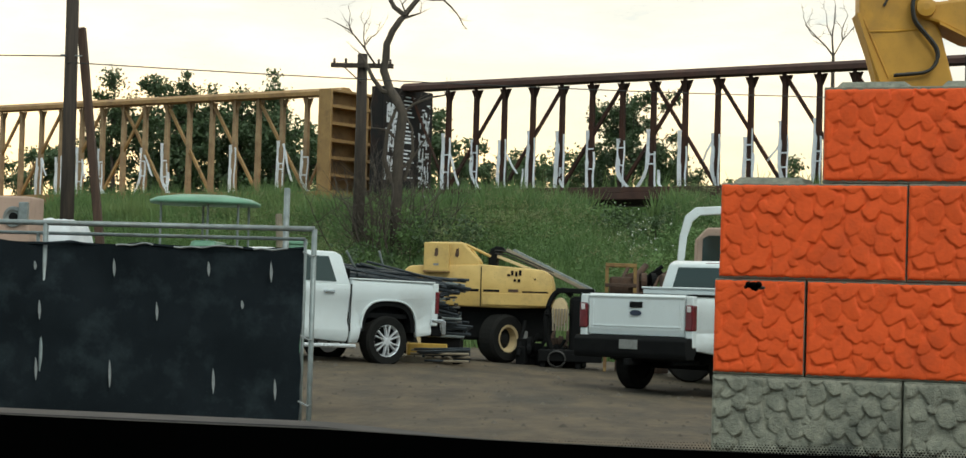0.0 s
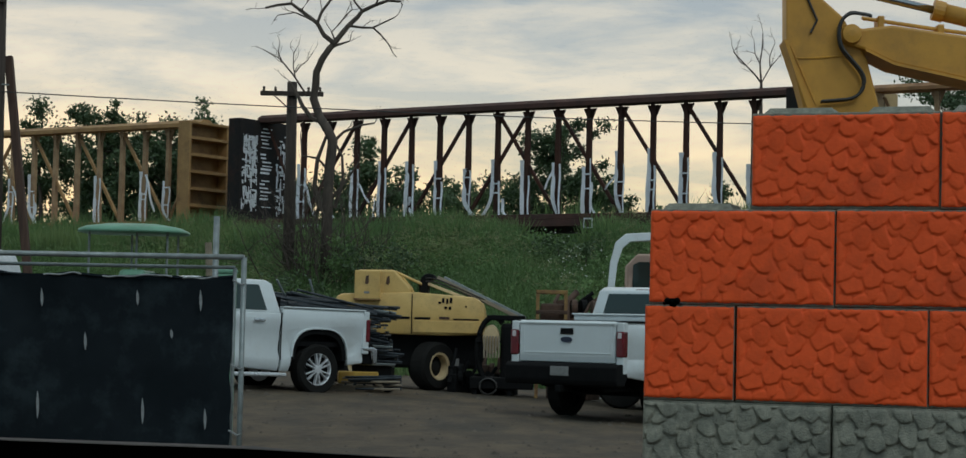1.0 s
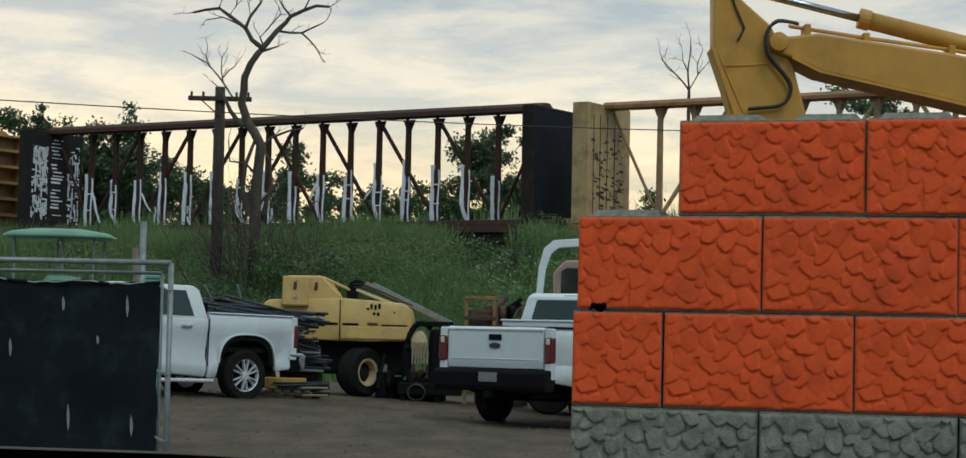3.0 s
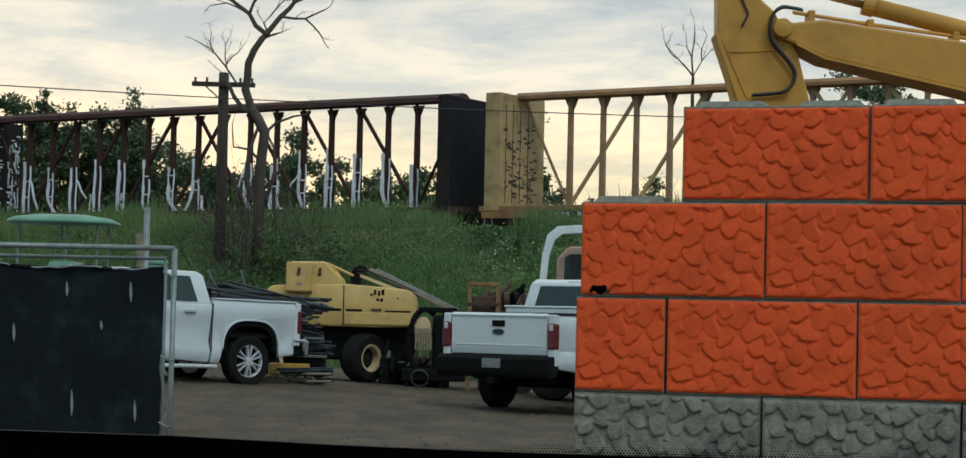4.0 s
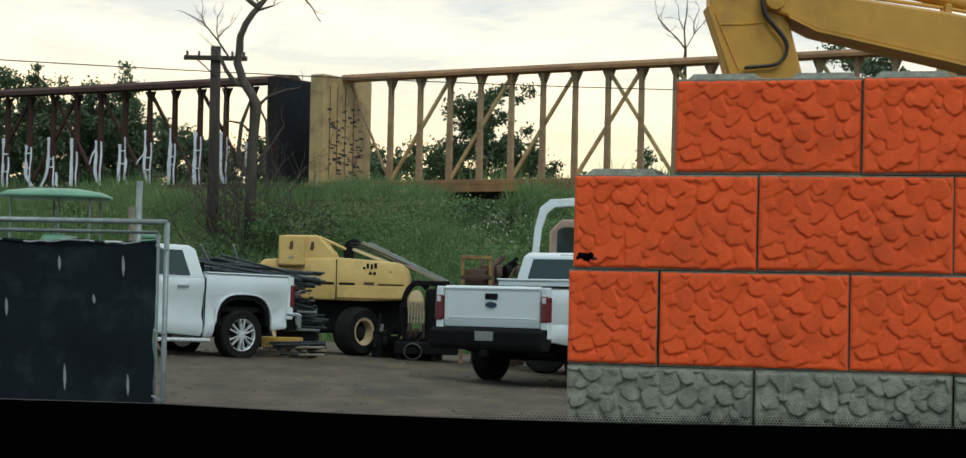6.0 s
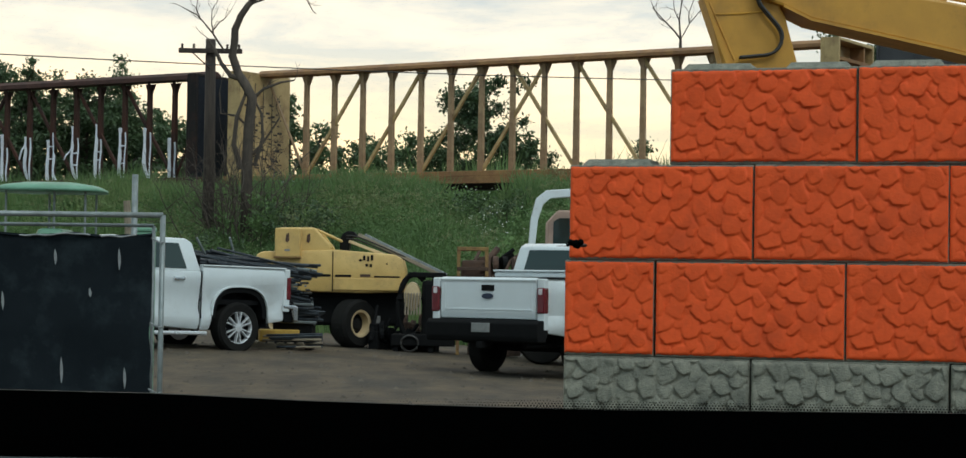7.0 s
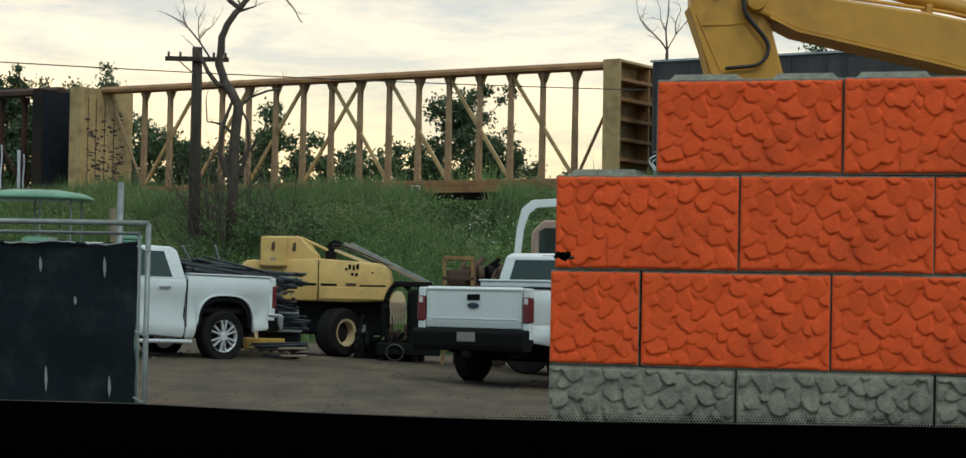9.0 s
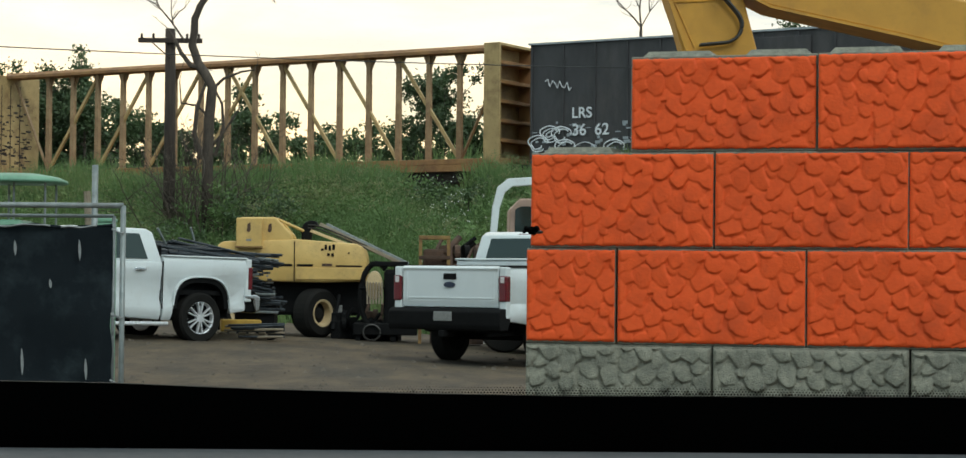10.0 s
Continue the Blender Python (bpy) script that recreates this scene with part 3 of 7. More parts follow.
def centrebeam(label, body, post_m, brace_m, top_m, rib_m, torn, marks, seed, lift=0.12):
    rng = random.Random(seed)
    car = thing("centrebeam_flatcar", label, "rail car", group="freight train")
    part("deck", bx(-11.5, 11.5, -1.40, 1.40, 0.92, 1.10, 0.02), top_m, car)
    part("centre_sill", bx(-11.6, 11.6, -0.32, 0.32, 0.55, 0.92, 0.02), M_UNDER, car)
    for y in (-1.40, 1.28):
        part("side_sill", bx(-11.4, 11.4, y, y + 0.12, 0.70, 0.92, 0.01), top_m, car)
    part("top_chord", pr([(-0.36, 4.62 + 0.5 * lift), (0.36, 4.62 + 0.5 * lift), (0.36, 4.70 + lift), (0.16, 4.82 + lift), (-0.16, 4.82 + lift), (-0.36, 4.70 + lift)], -10.85, 10.72, "x"), top_m, car, "rust-streaked top beam")
    pm = None
    for x in POSTS:
        if pm is None:
            bm = bmesh.new()
            box(bm, -0.05, 0.05, -0.09, 0.09, 1.10, 4.62, 0.008)
            box(bm, -0.085, 0.085, -0.11, -0.09, 1.10, 4.69)
            prism(bm, [(-0.09, 4.62), (-0.24, 4.62), (-0.09, 4.25)], -0.03, 0.03, "y")
            prism(bm, [(0.09, 4.62), (0.24, 4.62), (0.09, 4.25)], -0.03, 0.03, "y")
            for z in (1.5, 2.1, 2.7, 3.3, 3.9):
                box(bm, -0.03, 0.03, -0.125, -0.11, z, z + 0.06)
            for v in bm.verts:
                v.co.x *= 0.80 + 0.40 * (4.62 - v.co.z) / 3.52 if v.co.z < 4.2 or abs(v.co.x) < 0.12 else 1.0
            pm = part("post", bm, post_m, car)
            pm.matrix_basis = pose(x, 0, 0)
        else:
            again(pm, pose(x, 0, 0))
    for a, b in ((2, 0), (4, 2), (6, 4), (8, 6), (7, 9), (9, 11), (11, 13), (13, 15)):
        x1, x0 = POSTS[a], POSTS[b]
        bm = bmesh.new()
        dv = Vector((x0 - x1, 0, -3.45))
        L = dv.length
        ang = math.atan2(dv.x, -dv.z)
        box(bm, -0.054, 0.054, -0.05, 0.05, -L, 0, 0.006, Matrix.Translation((x1, -0.02, 4.6)) @ Matrix.Rotation(-ang, 4, "Y"))
        part("brace", bm, brace_m, car)
    for s in (-1, 1):
        bm = bmesh.new()
        tube(bm, [(s * 10.6, 0, 4.5), (s * 8.95, 0, 1.15)], 0.055, 6)
        part("brace", bm, post_m, car)
    left = bulkhead(car, -10.75, -11.3, body, rib_m)
    end = 11.05 if marks == "white" else 11.2
    bulkhead(car, 10.62, end, body, rib_m)
    if marks == "white":
        part("end_sheet", bx(11.02, 11.046, -1.29, 1.29, 1.0, 4.66), M_CAR_BLUE, car, "smooth dark end sheet")
        part("spray_paint", scrawl(-10.745, -1.3, -0.45, 1.4, 4.2, rng, 130), M_PAINTMARK, left, "white spray-painted scrawl")
        bm = bmesh.new()
        for i in range(22):
            y, z = rng.uniform(-0.30, -0.15), 4.45 - i * 0.135
            if i % 7 != 6:
                box(bm, -10.745, -10.739, y, y + rng.uniform(0.25, 0.62), z, z + rng.uniform(0.03, 0.08))
        part("stencil", bm, M_PAINTMARK, left, "rows of white stencilled bars")
        part("spray_paint", scrawl(-10.745, 0.55, 1.25, 1.3, 4.3, rng, 70, 0.45), M_PAINTMARK, left, "white spray-painted scrawl")
    elif marks == "black":
        bm = bmesh.new()
        for y in (-1.05, -0.62, -0.15, 0.35):
            box(bm, -10.746, -10.738, y, y + 0.03, 1.2, 4.4)
        for _ in range(110):
            y, z = rng.uniform(-1.2, 0.9), rng.triangular(1.2, 4.2, 1.7)
            box(bm, -10.746, -10.738, y, y + rng.uniform(0.05, 0.28), z, z + rng.uniform(0.02, 0.08))
        part("scuff_marks", bm, M_UNDER, left, "dark scuffs and seams")
    if torn:
        for x in POSTS:
            if rng.random() > torn:
                continue
            strips = [(rng.uniform(-0.16, -0.08), 1.05, rng.uniform(2.6, 3.25), rng.uniform(0.10, 0.17), rng.choice([0, 0, 0.55, -0.5, 0.3]), 0.0),
                      (rng.uniform(0.10, 0.17), 1.05, rng.uniform(2.3, 3.0), rng.uniform(0.035, 0.06), 0.0, 0.0)]
            if rng.random() < 0.4:
                side = rng.choice([-1, 1])
                strips.append((side * 0.12, rng.uniform(1.2, 2.0), rng.uniform(2.3, 3.0), rng.uniform(0.05, 0.09), 0.0, side * rng.uniform(0.25, 0.55)))
            if rng.random() < 0.4:
                strips.append((rng.uniform(-0.35, 0.35), 1.05, rng.uniform(1.7, 2.3), rng.uniform(0.04, 0.10), rng.choice([0, 0.3]), 0.0))
            for dx, z0, z1, w, hook, slant in strips:
                s = part("torn_wrap", torn_strip(rng, z0, z1, w, hook, slant), M_WRAP, car, "torn white plastic wrap")
                s.matrix_basis = pose(x + dx, -0.15, 0)
            if rng.random() < 0.5:
                for z in (rng.uniform(1.6, 2.0), rng.uniform(2.1, 2.5)):
                    part("wrap_band", bx(x - 0.14, x + 0.16, -0.165, -0.155, z, z + 0.05), M_WRAP, car, "torn white plastic wrap")
    running_gear(car, 8.6)
    for s in (-1, 1):
        part("coupler", bx(s * 11.5, s * 12.2, -0.12, 0.12, 0.72, 0.95, 0.03), M_UNDER, car)
    part("lettering_plate", bx(-9.1, -6.8, -1.404, -1.40, 0.702, 0.918), M_UNDER, car, "black patch behind lettering")
    for i in (0, 1, 2, 3, 5, 6, 7, 8):
        part("lettering_bar", bx(-8.9 + i * 0.21, -8.77 + i * 0.21, -1.410, -1.404, 0.74, 0.88), M_PAINTMARK, car)
    bm = bmesh.new()
    for x in (3.65, 3.95):
        tube(bm, [(x, -1.43, 0.62), (x, -1.43, 0.95)], 0.02, 6)
    for z in (0.64, 0.93):
        tube(bm, [(3.65, -1.43, z), (3.95, -1.43, z)], 0.02, 6)
    part("bracket", bm, M_WRAP, car, "small white bracket on the side sill")
    bm = bmesh.new()
    for y in (-1.0, -0.55):
        tube(bm, [(-11.52, y, 0.45), (-11.52, y, 1.0)], 0.018, 6)
    for z in (0.5, 0.75):
        tube(bm, [(-11.52, -1.0, z), (-11.52, -0.55, z)], 0.018, 6)
    part("step", bm, M_WRAP, car)
    return car


def text_mesh(body, size, name, material, parent, m):
    cu = bpy.data.curves.new(name, "FONT")
    cu.body, cu.size, cu.extrude, cu.offset = body, size, 0.003, 0.008
    tmp = bpy.data.objects.new("tmp", cu)
    scene.collection.objects.link(tmp)
    me = bpy.data.meshes.new_from_object(tmp.evaluated_get(bpy.context.evaluated_depsgraph_get()))
    bpy.data.objects.remove(tmp)
    me.materials.append(material)
    o = new(name, me)
    o.parent, o.matrix_basis = parent, m
    return o


def boxcar(label, body, half, marks, seed):
    rng = random.Random(seed)
    car = thing("boxcar", label, "rail car", group="freight train")
    part("body", bx(-half, half, -1.45, 1.45, 0.95, 4.60, 0.03), body, car)
    rib = None
    n = int(half * 2 / 1.05)
    for i in range(n + 1):
        x = -half + 0.05 + i * (2 * half - 0.1) / n
        if rib is None:
            rib = part("side_rib", bx(-0.035, 0.035, -1.49, -1.45, 0.98, 4.54, 0.008), body, car)
            rib.matrix_basis = pose(x, 0, 0)
        else:
            again(rib, pose(x, 0, 0))
    part("door", bx(-1.5, 1.5, -1.53, -1.495, 1.05, 4.4, 0.01), body, car)
    part("roof", pr([(-1.52, 4.58), (-1.52, 4.64), (0, 4.79), (1.52, 4.64), (1.52, 4.58)], -half - 0.05, half + 0.05, "x"), M_ROOF, car, "dull galvanised roof")
    part("side_sill", bx(-half, half, -1.47, -1.40, 0.72, 0.95, 0.01), body, car)
    part("centre_sill", bx(-half, half, -0.3, 0.3, 0.55, 0.95), M_UNDER, car)
    if marks:
        face = Matrix.Translation((-half, -1.497, 0)) @ Matrix.Rotation(math.pi / 2, 4, "X")
        text_mesh("LRS", 0.46, "reporting_mark", M_PAINTMARK, car, face @ pose(1.48, 2.26, 0))
        text_mesh("36", 0.50, "car_number", M_PAINTMARK, car, face @ pose(1.50, 1.72, 0))
        text_mesh("62", 0.50, "car_number", M_PAINTMARK, car, face @ pose(2.28, 1.72, 0))
        for cx, cz, k in ((0.72, 1.78, 3), (1.12, 1.75, 2), (0.30, 1.50, 2), (2.95, 1.30, 2), (1.25, 1.35, 2), (1.95, 1.25, 1)):
            bm = bmesh.new()
            for j in range(k):
                r = 0.32 - 0.10 * j
                pts = [(cx - half + r * math.cos(a) * (1 + 0.2 * math.sin(3 * a)), -1.50, cz + 0.8 * r * math.sin(a + 0.3 * j)) for a in np.linspace(0.3 * j, 5.6, 22)]
                tube(bm, pts, 0.022 if k > 1 else 0.014, 5)
            part("graffiti", bm, M_PAINTMARK, car, "pale looping graffiti")
    if marks:
        bm = bmesh.new()
        tube(bm, [(-half + 0.55 + 0.085 * i, -1.50, 3.42 + 0.13 * math.sin(i * 2.3) - 0.02 * i) for i in range(12)], 0.018, 5)
        part("graffiti", bm, M_PAINTMARK, car, "thin pale scribble")
        bm = bmesh.new()
        for _ in range(70):
            x, z = -half + rng.uniform(0.05, 3.6), 1.0 + 1.1 * rng.random() ** 1.6
            box(bm, x, x + rng.uniform(0.05, 0.22), -1.499, -1.494, z, z + rng.uniform(0.02, 0.10))
        part("faded_paint", bm, M_ROOF, car, "faded grey paint patches")
    running_gear(car, half - 2.1)
    for s in (-1, 1):
        part("coupler", bx(s * half, s * (half + 0.65), -0.12, 0.12, 0.72, 0.95, 0.03), M_UNDER, car)
    return car


def make_train():
    CARS.append((centrebeam("orange centrebeam flatcar with torn white wrap, rolling on the bank", M_CAR_ORANGE, M_CAR_TANPOST, M_CAR_ORANGE, M_CAR_ORANGE, M_CAR_ORANGE, 0.7, "", 1), -57.9))
    CARS.append((centrebeam("black and rust centrebeam flatcar with torn white wrap and spray paint", M_CAR_DARK, M_CAR_REDPOST, M_CAR_REDPOST, M_CAR_RUST, M_CAR_BLUE, 0.95, "white", 2, 0.14), -33.55))
    CARS.append((centrebeam("tan centrebeam flatcar, empty, rolling on the bank", M_CAR_TAN, M_CAR_TANPOST, M_CAR_TAN, M_CAR_TANTOP, M_CAR_TANTOP, 0, "black", 3, 0.04), -9.79))
    CARS.append((boxcar("sooty black boxcar with pale graffiti, rolling on the bank", M_BOXCAR, 7.8, True, 4), 10.35))
    CARS.append((boxcar("maroon boxcar with dull metal roof, rolling on the bank", M_MAROON, 7.8, False, 5), 27.3))


make_train()


def motions():
    """The train runs from right to left at a steady pace."""
    for car, s in CARS:
        walk(car, [(t, TRACK_M @ pose(s - SPEED * t, 0, 0)) for t in (0.0, 2.5, 5.0, 7.5, 10.0)])
        bag = car.animation_data.action.layers[0].strips[0].channelbag(car.animation_data.action_slot)
        for curve in bag.fcurves:
            for k in curve.keyframe_points:
                k.interpolation = "LINEAR"


# ---- things: materials ----
M_WHITE = mat("white_car_paint", (0.66, 0.70, 0.71), (0.62, 0.66, 0.67), 3, 0.32, coat=0.5, stain=(0.48, 0.46, 0.43), sscale=1.4, samount=0.35)
M_TRIM = mat("black_plastic_trim", (0.0045, 0.0045, 0.005), (0.008, 0.008, 0.008), 9, 0.75, spec=0.12)
M_TYRE = mat("dusty_tyre_rubber", (0.007, 0.0068, 0.0065), (0.014, 0.013, 0.0115), 5, 0.85, bump=0.3, bscale=40, spec=0.2)
M_ALLOY = mat("polished_alloy", (0.80, 0.81, 0.83), (0.68, 0.69, 0.71), 6, 0.3, metal=0.45)
M_DARKMETAL = mat("dark_pipe_steel", (0.022, 0.028, 0.034), (0.06, 0.07, 0.08), 5, 0.5, metal=0.5)
M_TAIL = mat("red_lamp_lens", (0.15, 0.008, 0.014), (0.10, 0.006, 0.010), 8, 0.2, coat=0.6)
M_LENSW = mat("clear_lamp_lens", (0.65, 0.6, 0.6), None, 8, 0.2, coat=0.6)
M_PLATE = mat("number_plate", (0.24, 0.24, 0.23), (0.17, 0.17, 0.165), 20, 0.5)
M_EMBLEM = mat("dark_emblem", (0.02, 0.03, 0.06), None, 5, 0.3)
M_CHROME = mat("bright_chrome", (0.75, 0.76, 0.78), (0.6, 0.62, 0.64), 6, 0.18, metal=1.0)
M_GLASS = glass("tinted_glass", (0.022, 0.040, 0.040))
M_CREAM = mat("faded_cream_yellow_paint", (0.66, 0.43, 0.145), (0.57, 0.36, 0.115), 3, 0.55, stain=(0.34, 0.22, 0.09), sscale=1.8, samount=0.6, bump=0.08)
M_CREAMRIM = mat("cream_rim_paint", (0.62, 0.47, 0.26), (0.5, 0.36, 0.2), 5, 0.6)
M_EXC = mat("excavator_yellow_paint", (0.60, 0.288, 0.036), (0.51, 0.242, 0.031), 3.5, 0.5, stain=(0.28, 0.14, 0.03), sscale=2.4, samount=0.5, bump=0.06)
M_HOSE = mat("hydraulic_hose_rubber", (0.03, 0.027, 0.024), None, 9, 0.5)
M_ROD = mat("chromed_ram_rod", (0.45, 0.46, 0.48), (0.38, 0.39, 0.41), 4, 0.2, metal=1.0)
M_GALV = mat("galvanised_pipe", (0.27, 0.30, 0.30), (0.19, 0.215, 0.215), 14, 0.5, metal=0.45, stain=(0.20, 0.18, 0.16), sscale=4, samount=0.5)
M_SCREEN = mat("black_windscreen_mesh", (0.0065, 0.0100, 0.0130), (0.011, 0.0155, 0.019), 3, 0.85, bump=0.25, bscale=160, stain=(0.027, 0.038, 0.043), sscale=2.6, samount=0.75, spec=0.12)
M_VENT = mat("pale_cut_mesh_edge", (0.30, 0.31, 0.31), (0.18, 0.19, 0.19), 15, 0.8)
M_GREEN = mat("green_plastic_canopy", (0.16, 0.34, 0.235), (0.125, 0.28, 0.19), 4, 0.5, stain=(0.13, 0.23, 0.16), sscale=2, samount=0.6)
M_PINK = mat("faded_pink_beige_panel", (0.50, 0.33, 0.26), (0.42, 0.28, 0.22), 3, 0.7)
M_TARP = mat("white_tarp", (0.66, 0.68, 0.70), (0.5, 0.53, 0.56), 2, 0.6)
M_RUST = mat("rusty_scrap_iron", (0.105, 0.056, 0.035), (0.055, 0.033, 0.024), 6, 0.85, bump=0.4, bscale=18)
M_OLDYELLOW = mat("rusty_yellow_frame", (0.66, 0.42, 0.07), (0.44, 0.25, 0.05), 6, 0.7)
M_DULLYELLOW = mat("rust_eaten_yellow_paint", (0.30, 0.185, 0.06), (0.17, 0.085, 0.04), 7, 0.8)
M_LOG = mat("weathered_timber", (0.34, 0.28, 0.20), (0.24, 0.19, 0.14), 8, 0.85, stretch=(0.2, 1, 1))
M_FRIT = mat("black_glass_border", (0.004, 0.004, 0.004), None, 5, 0.7, spec=0.1)
M_HOOD = mat("dark_blue_grey_bonnet_paint", (0.006, 0.007, 0.009), (0.008, 0.009, 0.011), 30, 0.6, spec=0.2)
M_DASH = mat("grey_dashboard_vinyl", (0.11, 0.12, 0.13), (0.09, 0.10, 0.11), 60, 0.6)
M_STONE = mat("yard_pebble", (0.13, 0.105, 0.08), (0.08, 0.066, 0.052), 6, 0.9, vary=0.3)

# ---- plants on and behind the bank ----


def blades(rng, n, area, hmin, hmax, wide, name, label, skip=None):
    """Weeds: each plant is a tuft of bent tapering blades."""
    x0, x1, q0, q1 = area
    verts, faces = [], []
    while n > 0:
        n -= 1
        x = rng.uniform(x0, x1)
        q = q0 + (q1 - q0) * rng.random()
        # the plan's y from the distance to the track
        y = (TRACK + q - x * ACROSS.x) / ACROSS.y
        patch = 0.5 + 0.5 * noise.noise((x * 0.45, y * 0.3, 2.0))
        if rng.random() > 0.35 + 0.9 * patch:
            continue
        z = ground_z(x, y)
        hh = (hmin + (hmax - hmin) * rng.random() ** 1.3) * (0.6 + 0.7 * patch)
        if skip and skip(x, y, q):
            hh *= 0.28
        for _ in range(5):
            a = rng.uniform(0, 6.283)
            r = rng.uniform(0.0, 0.16)
            bx_, by_ = x + r * math.cos(a), y + r * math.sin(a)
            h = hh * rng.uniform(0.55, 1.0)
            lean = rng.uniform(0.05, 0.45) * h
            la = rng.uniform(0, 6.283)
            w = wide * rng.uniform(0.6, 1.4)
            wa = rng.uniform(0, 6.283)
            wx, wy = w * math.cos(wa), w * math.sin(wa)
            k = len(verts)
            mx, my = bx_ + 0.35 * lean * math.cos(la), by_ + 0.35 * lean * math.sin(la)
            verts += [(bx_ - wx * 0.6, by_ - wy * 0.6, z - 0.05), (bx_ + wx * 0.6, by_ + wy * 0.6, z - 0.05), (mx + wx, my + wy, z + h * 0.55), (mx - wx, my - wy, z + h * 0.55),
                      (bx_ + lean * math.cos(la), by_ + lean * math.sin(la), z + h)]
            faces += [(k, k + 1, k + 2, k + 3), (k + 3, k + 2, k + 4)]
    return mesh_stuff(name, verts, faces, M_WEED, label, "weeds")


def leaf_cloud(rng, clumps, per, spread, size):
    verts, faces = [], []
    for cx, cy, cz in clumps:
        s = spread * rng.uniform(0.6, 1.3)
        for _ in range(per):
            p = Vector((cx + rng.gauss(0, s), cy + rng.gauss(0, s), cz + rng.gauss(0, s * 0.75)))
            u = Vector((rng.gauss(0, 1), rng.gauss(0, 1), rng.gauss(0, 1))).normalized()
            v = u.cross(Vector((rng.gauss(0, 1), rng.gauss(0, 1), rng.gauss(0, 1)))).normalized()
            a, b = size * rng.uniform(0.6, 1.3), size * rng.uniform(0.35, 0.7)
            k = len(verts)
            verts += [p - u * a, p + v * b, p + u * a, p - v * b]
            faces.append((k, k + 1, k + 2, k + 3))
    return verts, faces


def leafy_tree(x, y, top, spread, seed, label, low=0.35, dens=46, per=60):
    """A trunk, limbs of uneven reach, and clumps of small leaves strung along their outer parts."""
    rng = random.Random(seed)
    z = ground_z(x, y)
    height = top - z - 0.25
    t = thing("tree", label, "tree", pose(x, y, z), "trees behind the railway")
    tr = part("trunk", tb(flow([(0, 0, -0.2), (0.1, 0, height * 0.3), (-0.08, 0.1, height * 0.6), (0.05, 0, height * 0.94)], 3), 0.14, 7, 0.02), M_BARK, t)
    clumps = [(rng.gauss(0, 0.1), rng.gauss(0, 0.1), height * u) for u in (0.8, 0.87, 0.94, 0.99)]
    for i in range(max(6, dens // 3)):
        u = low + (0.93 - low) * ((i + rng.random()) / max(6, dens // 3))
        reach = spread * (0.45 + 0.65 * math.sin(math.pi * (0.18 + 0.72 * (u - low) / (1 - low)))) * rng.uniform(0.45, 1.3)
        a = rng.uniform(0, 6.283)
        rise = reach * rng.uniform(0.15, 0.9)
        tip = (reach * math.cos(a), reach * math.sin(a), min(height * 1.02, height * u + rise))
        mid = (tip[0] * 0.5, tip[1] * 0.5, height * u + rise * 0.3)
        part("limb", tube(bmesh.new(), flow([(0, 0, height * u * 0.97), mid, tip], 2), 0.04, 4, 0.008, False), M_BARK, tr)
        for k in range(3 + int(reach * 2)):
            f = rng.uniform(0.3, 1.05)
            clumps.append((tip[0] * f + rng.gauss(0, 0.12), tip[1] * f + rng.gauss(0, 0.12), height * u + (tip[2] - height * u) * f ** 1.5 + rng.gauss(0, 0.12)))
    v, f = leaf_cloud(rng, clumps, per, 0.19, 0.095)
    me = bpy.data.meshes.new("crown")
    me.from_pydata(v, [], f)
    me.materials.append(M_LEAF)
    new("crown", me).parent = t
    return t


def twigs(bm, rng, tip, d, length, r, depth):
    """A limb that forks into thinner and thinner twigs."""
    pts, p, v = [tip], Vector(tip), Vector(d).normalized()
    for _ in range(4):
        v = (v + Vector((rng.gauss(0, 0.22), rng.gauss(0, 0.22), rng.gauss(0.05, 0.18)))).normalized()
        p = p + v * length / 4
        pts.append(tuple(p))
    tube(bm, pts, r, 5, r * 0.45, False)
    if depth > 0:
        for i in (2, 3, 4, 4):
            if rng.random() < 0.85:
                w = (v + Vector((rng.gauss(0, 0.7), rng.gauss(0, 0.5), rng.gauss(0.1, 0.6)))).normalized()
                twigs(bm, rng, pts[i], w, length * rng.uniform(0.5, 0.75), r * 0.5, depth - 1)


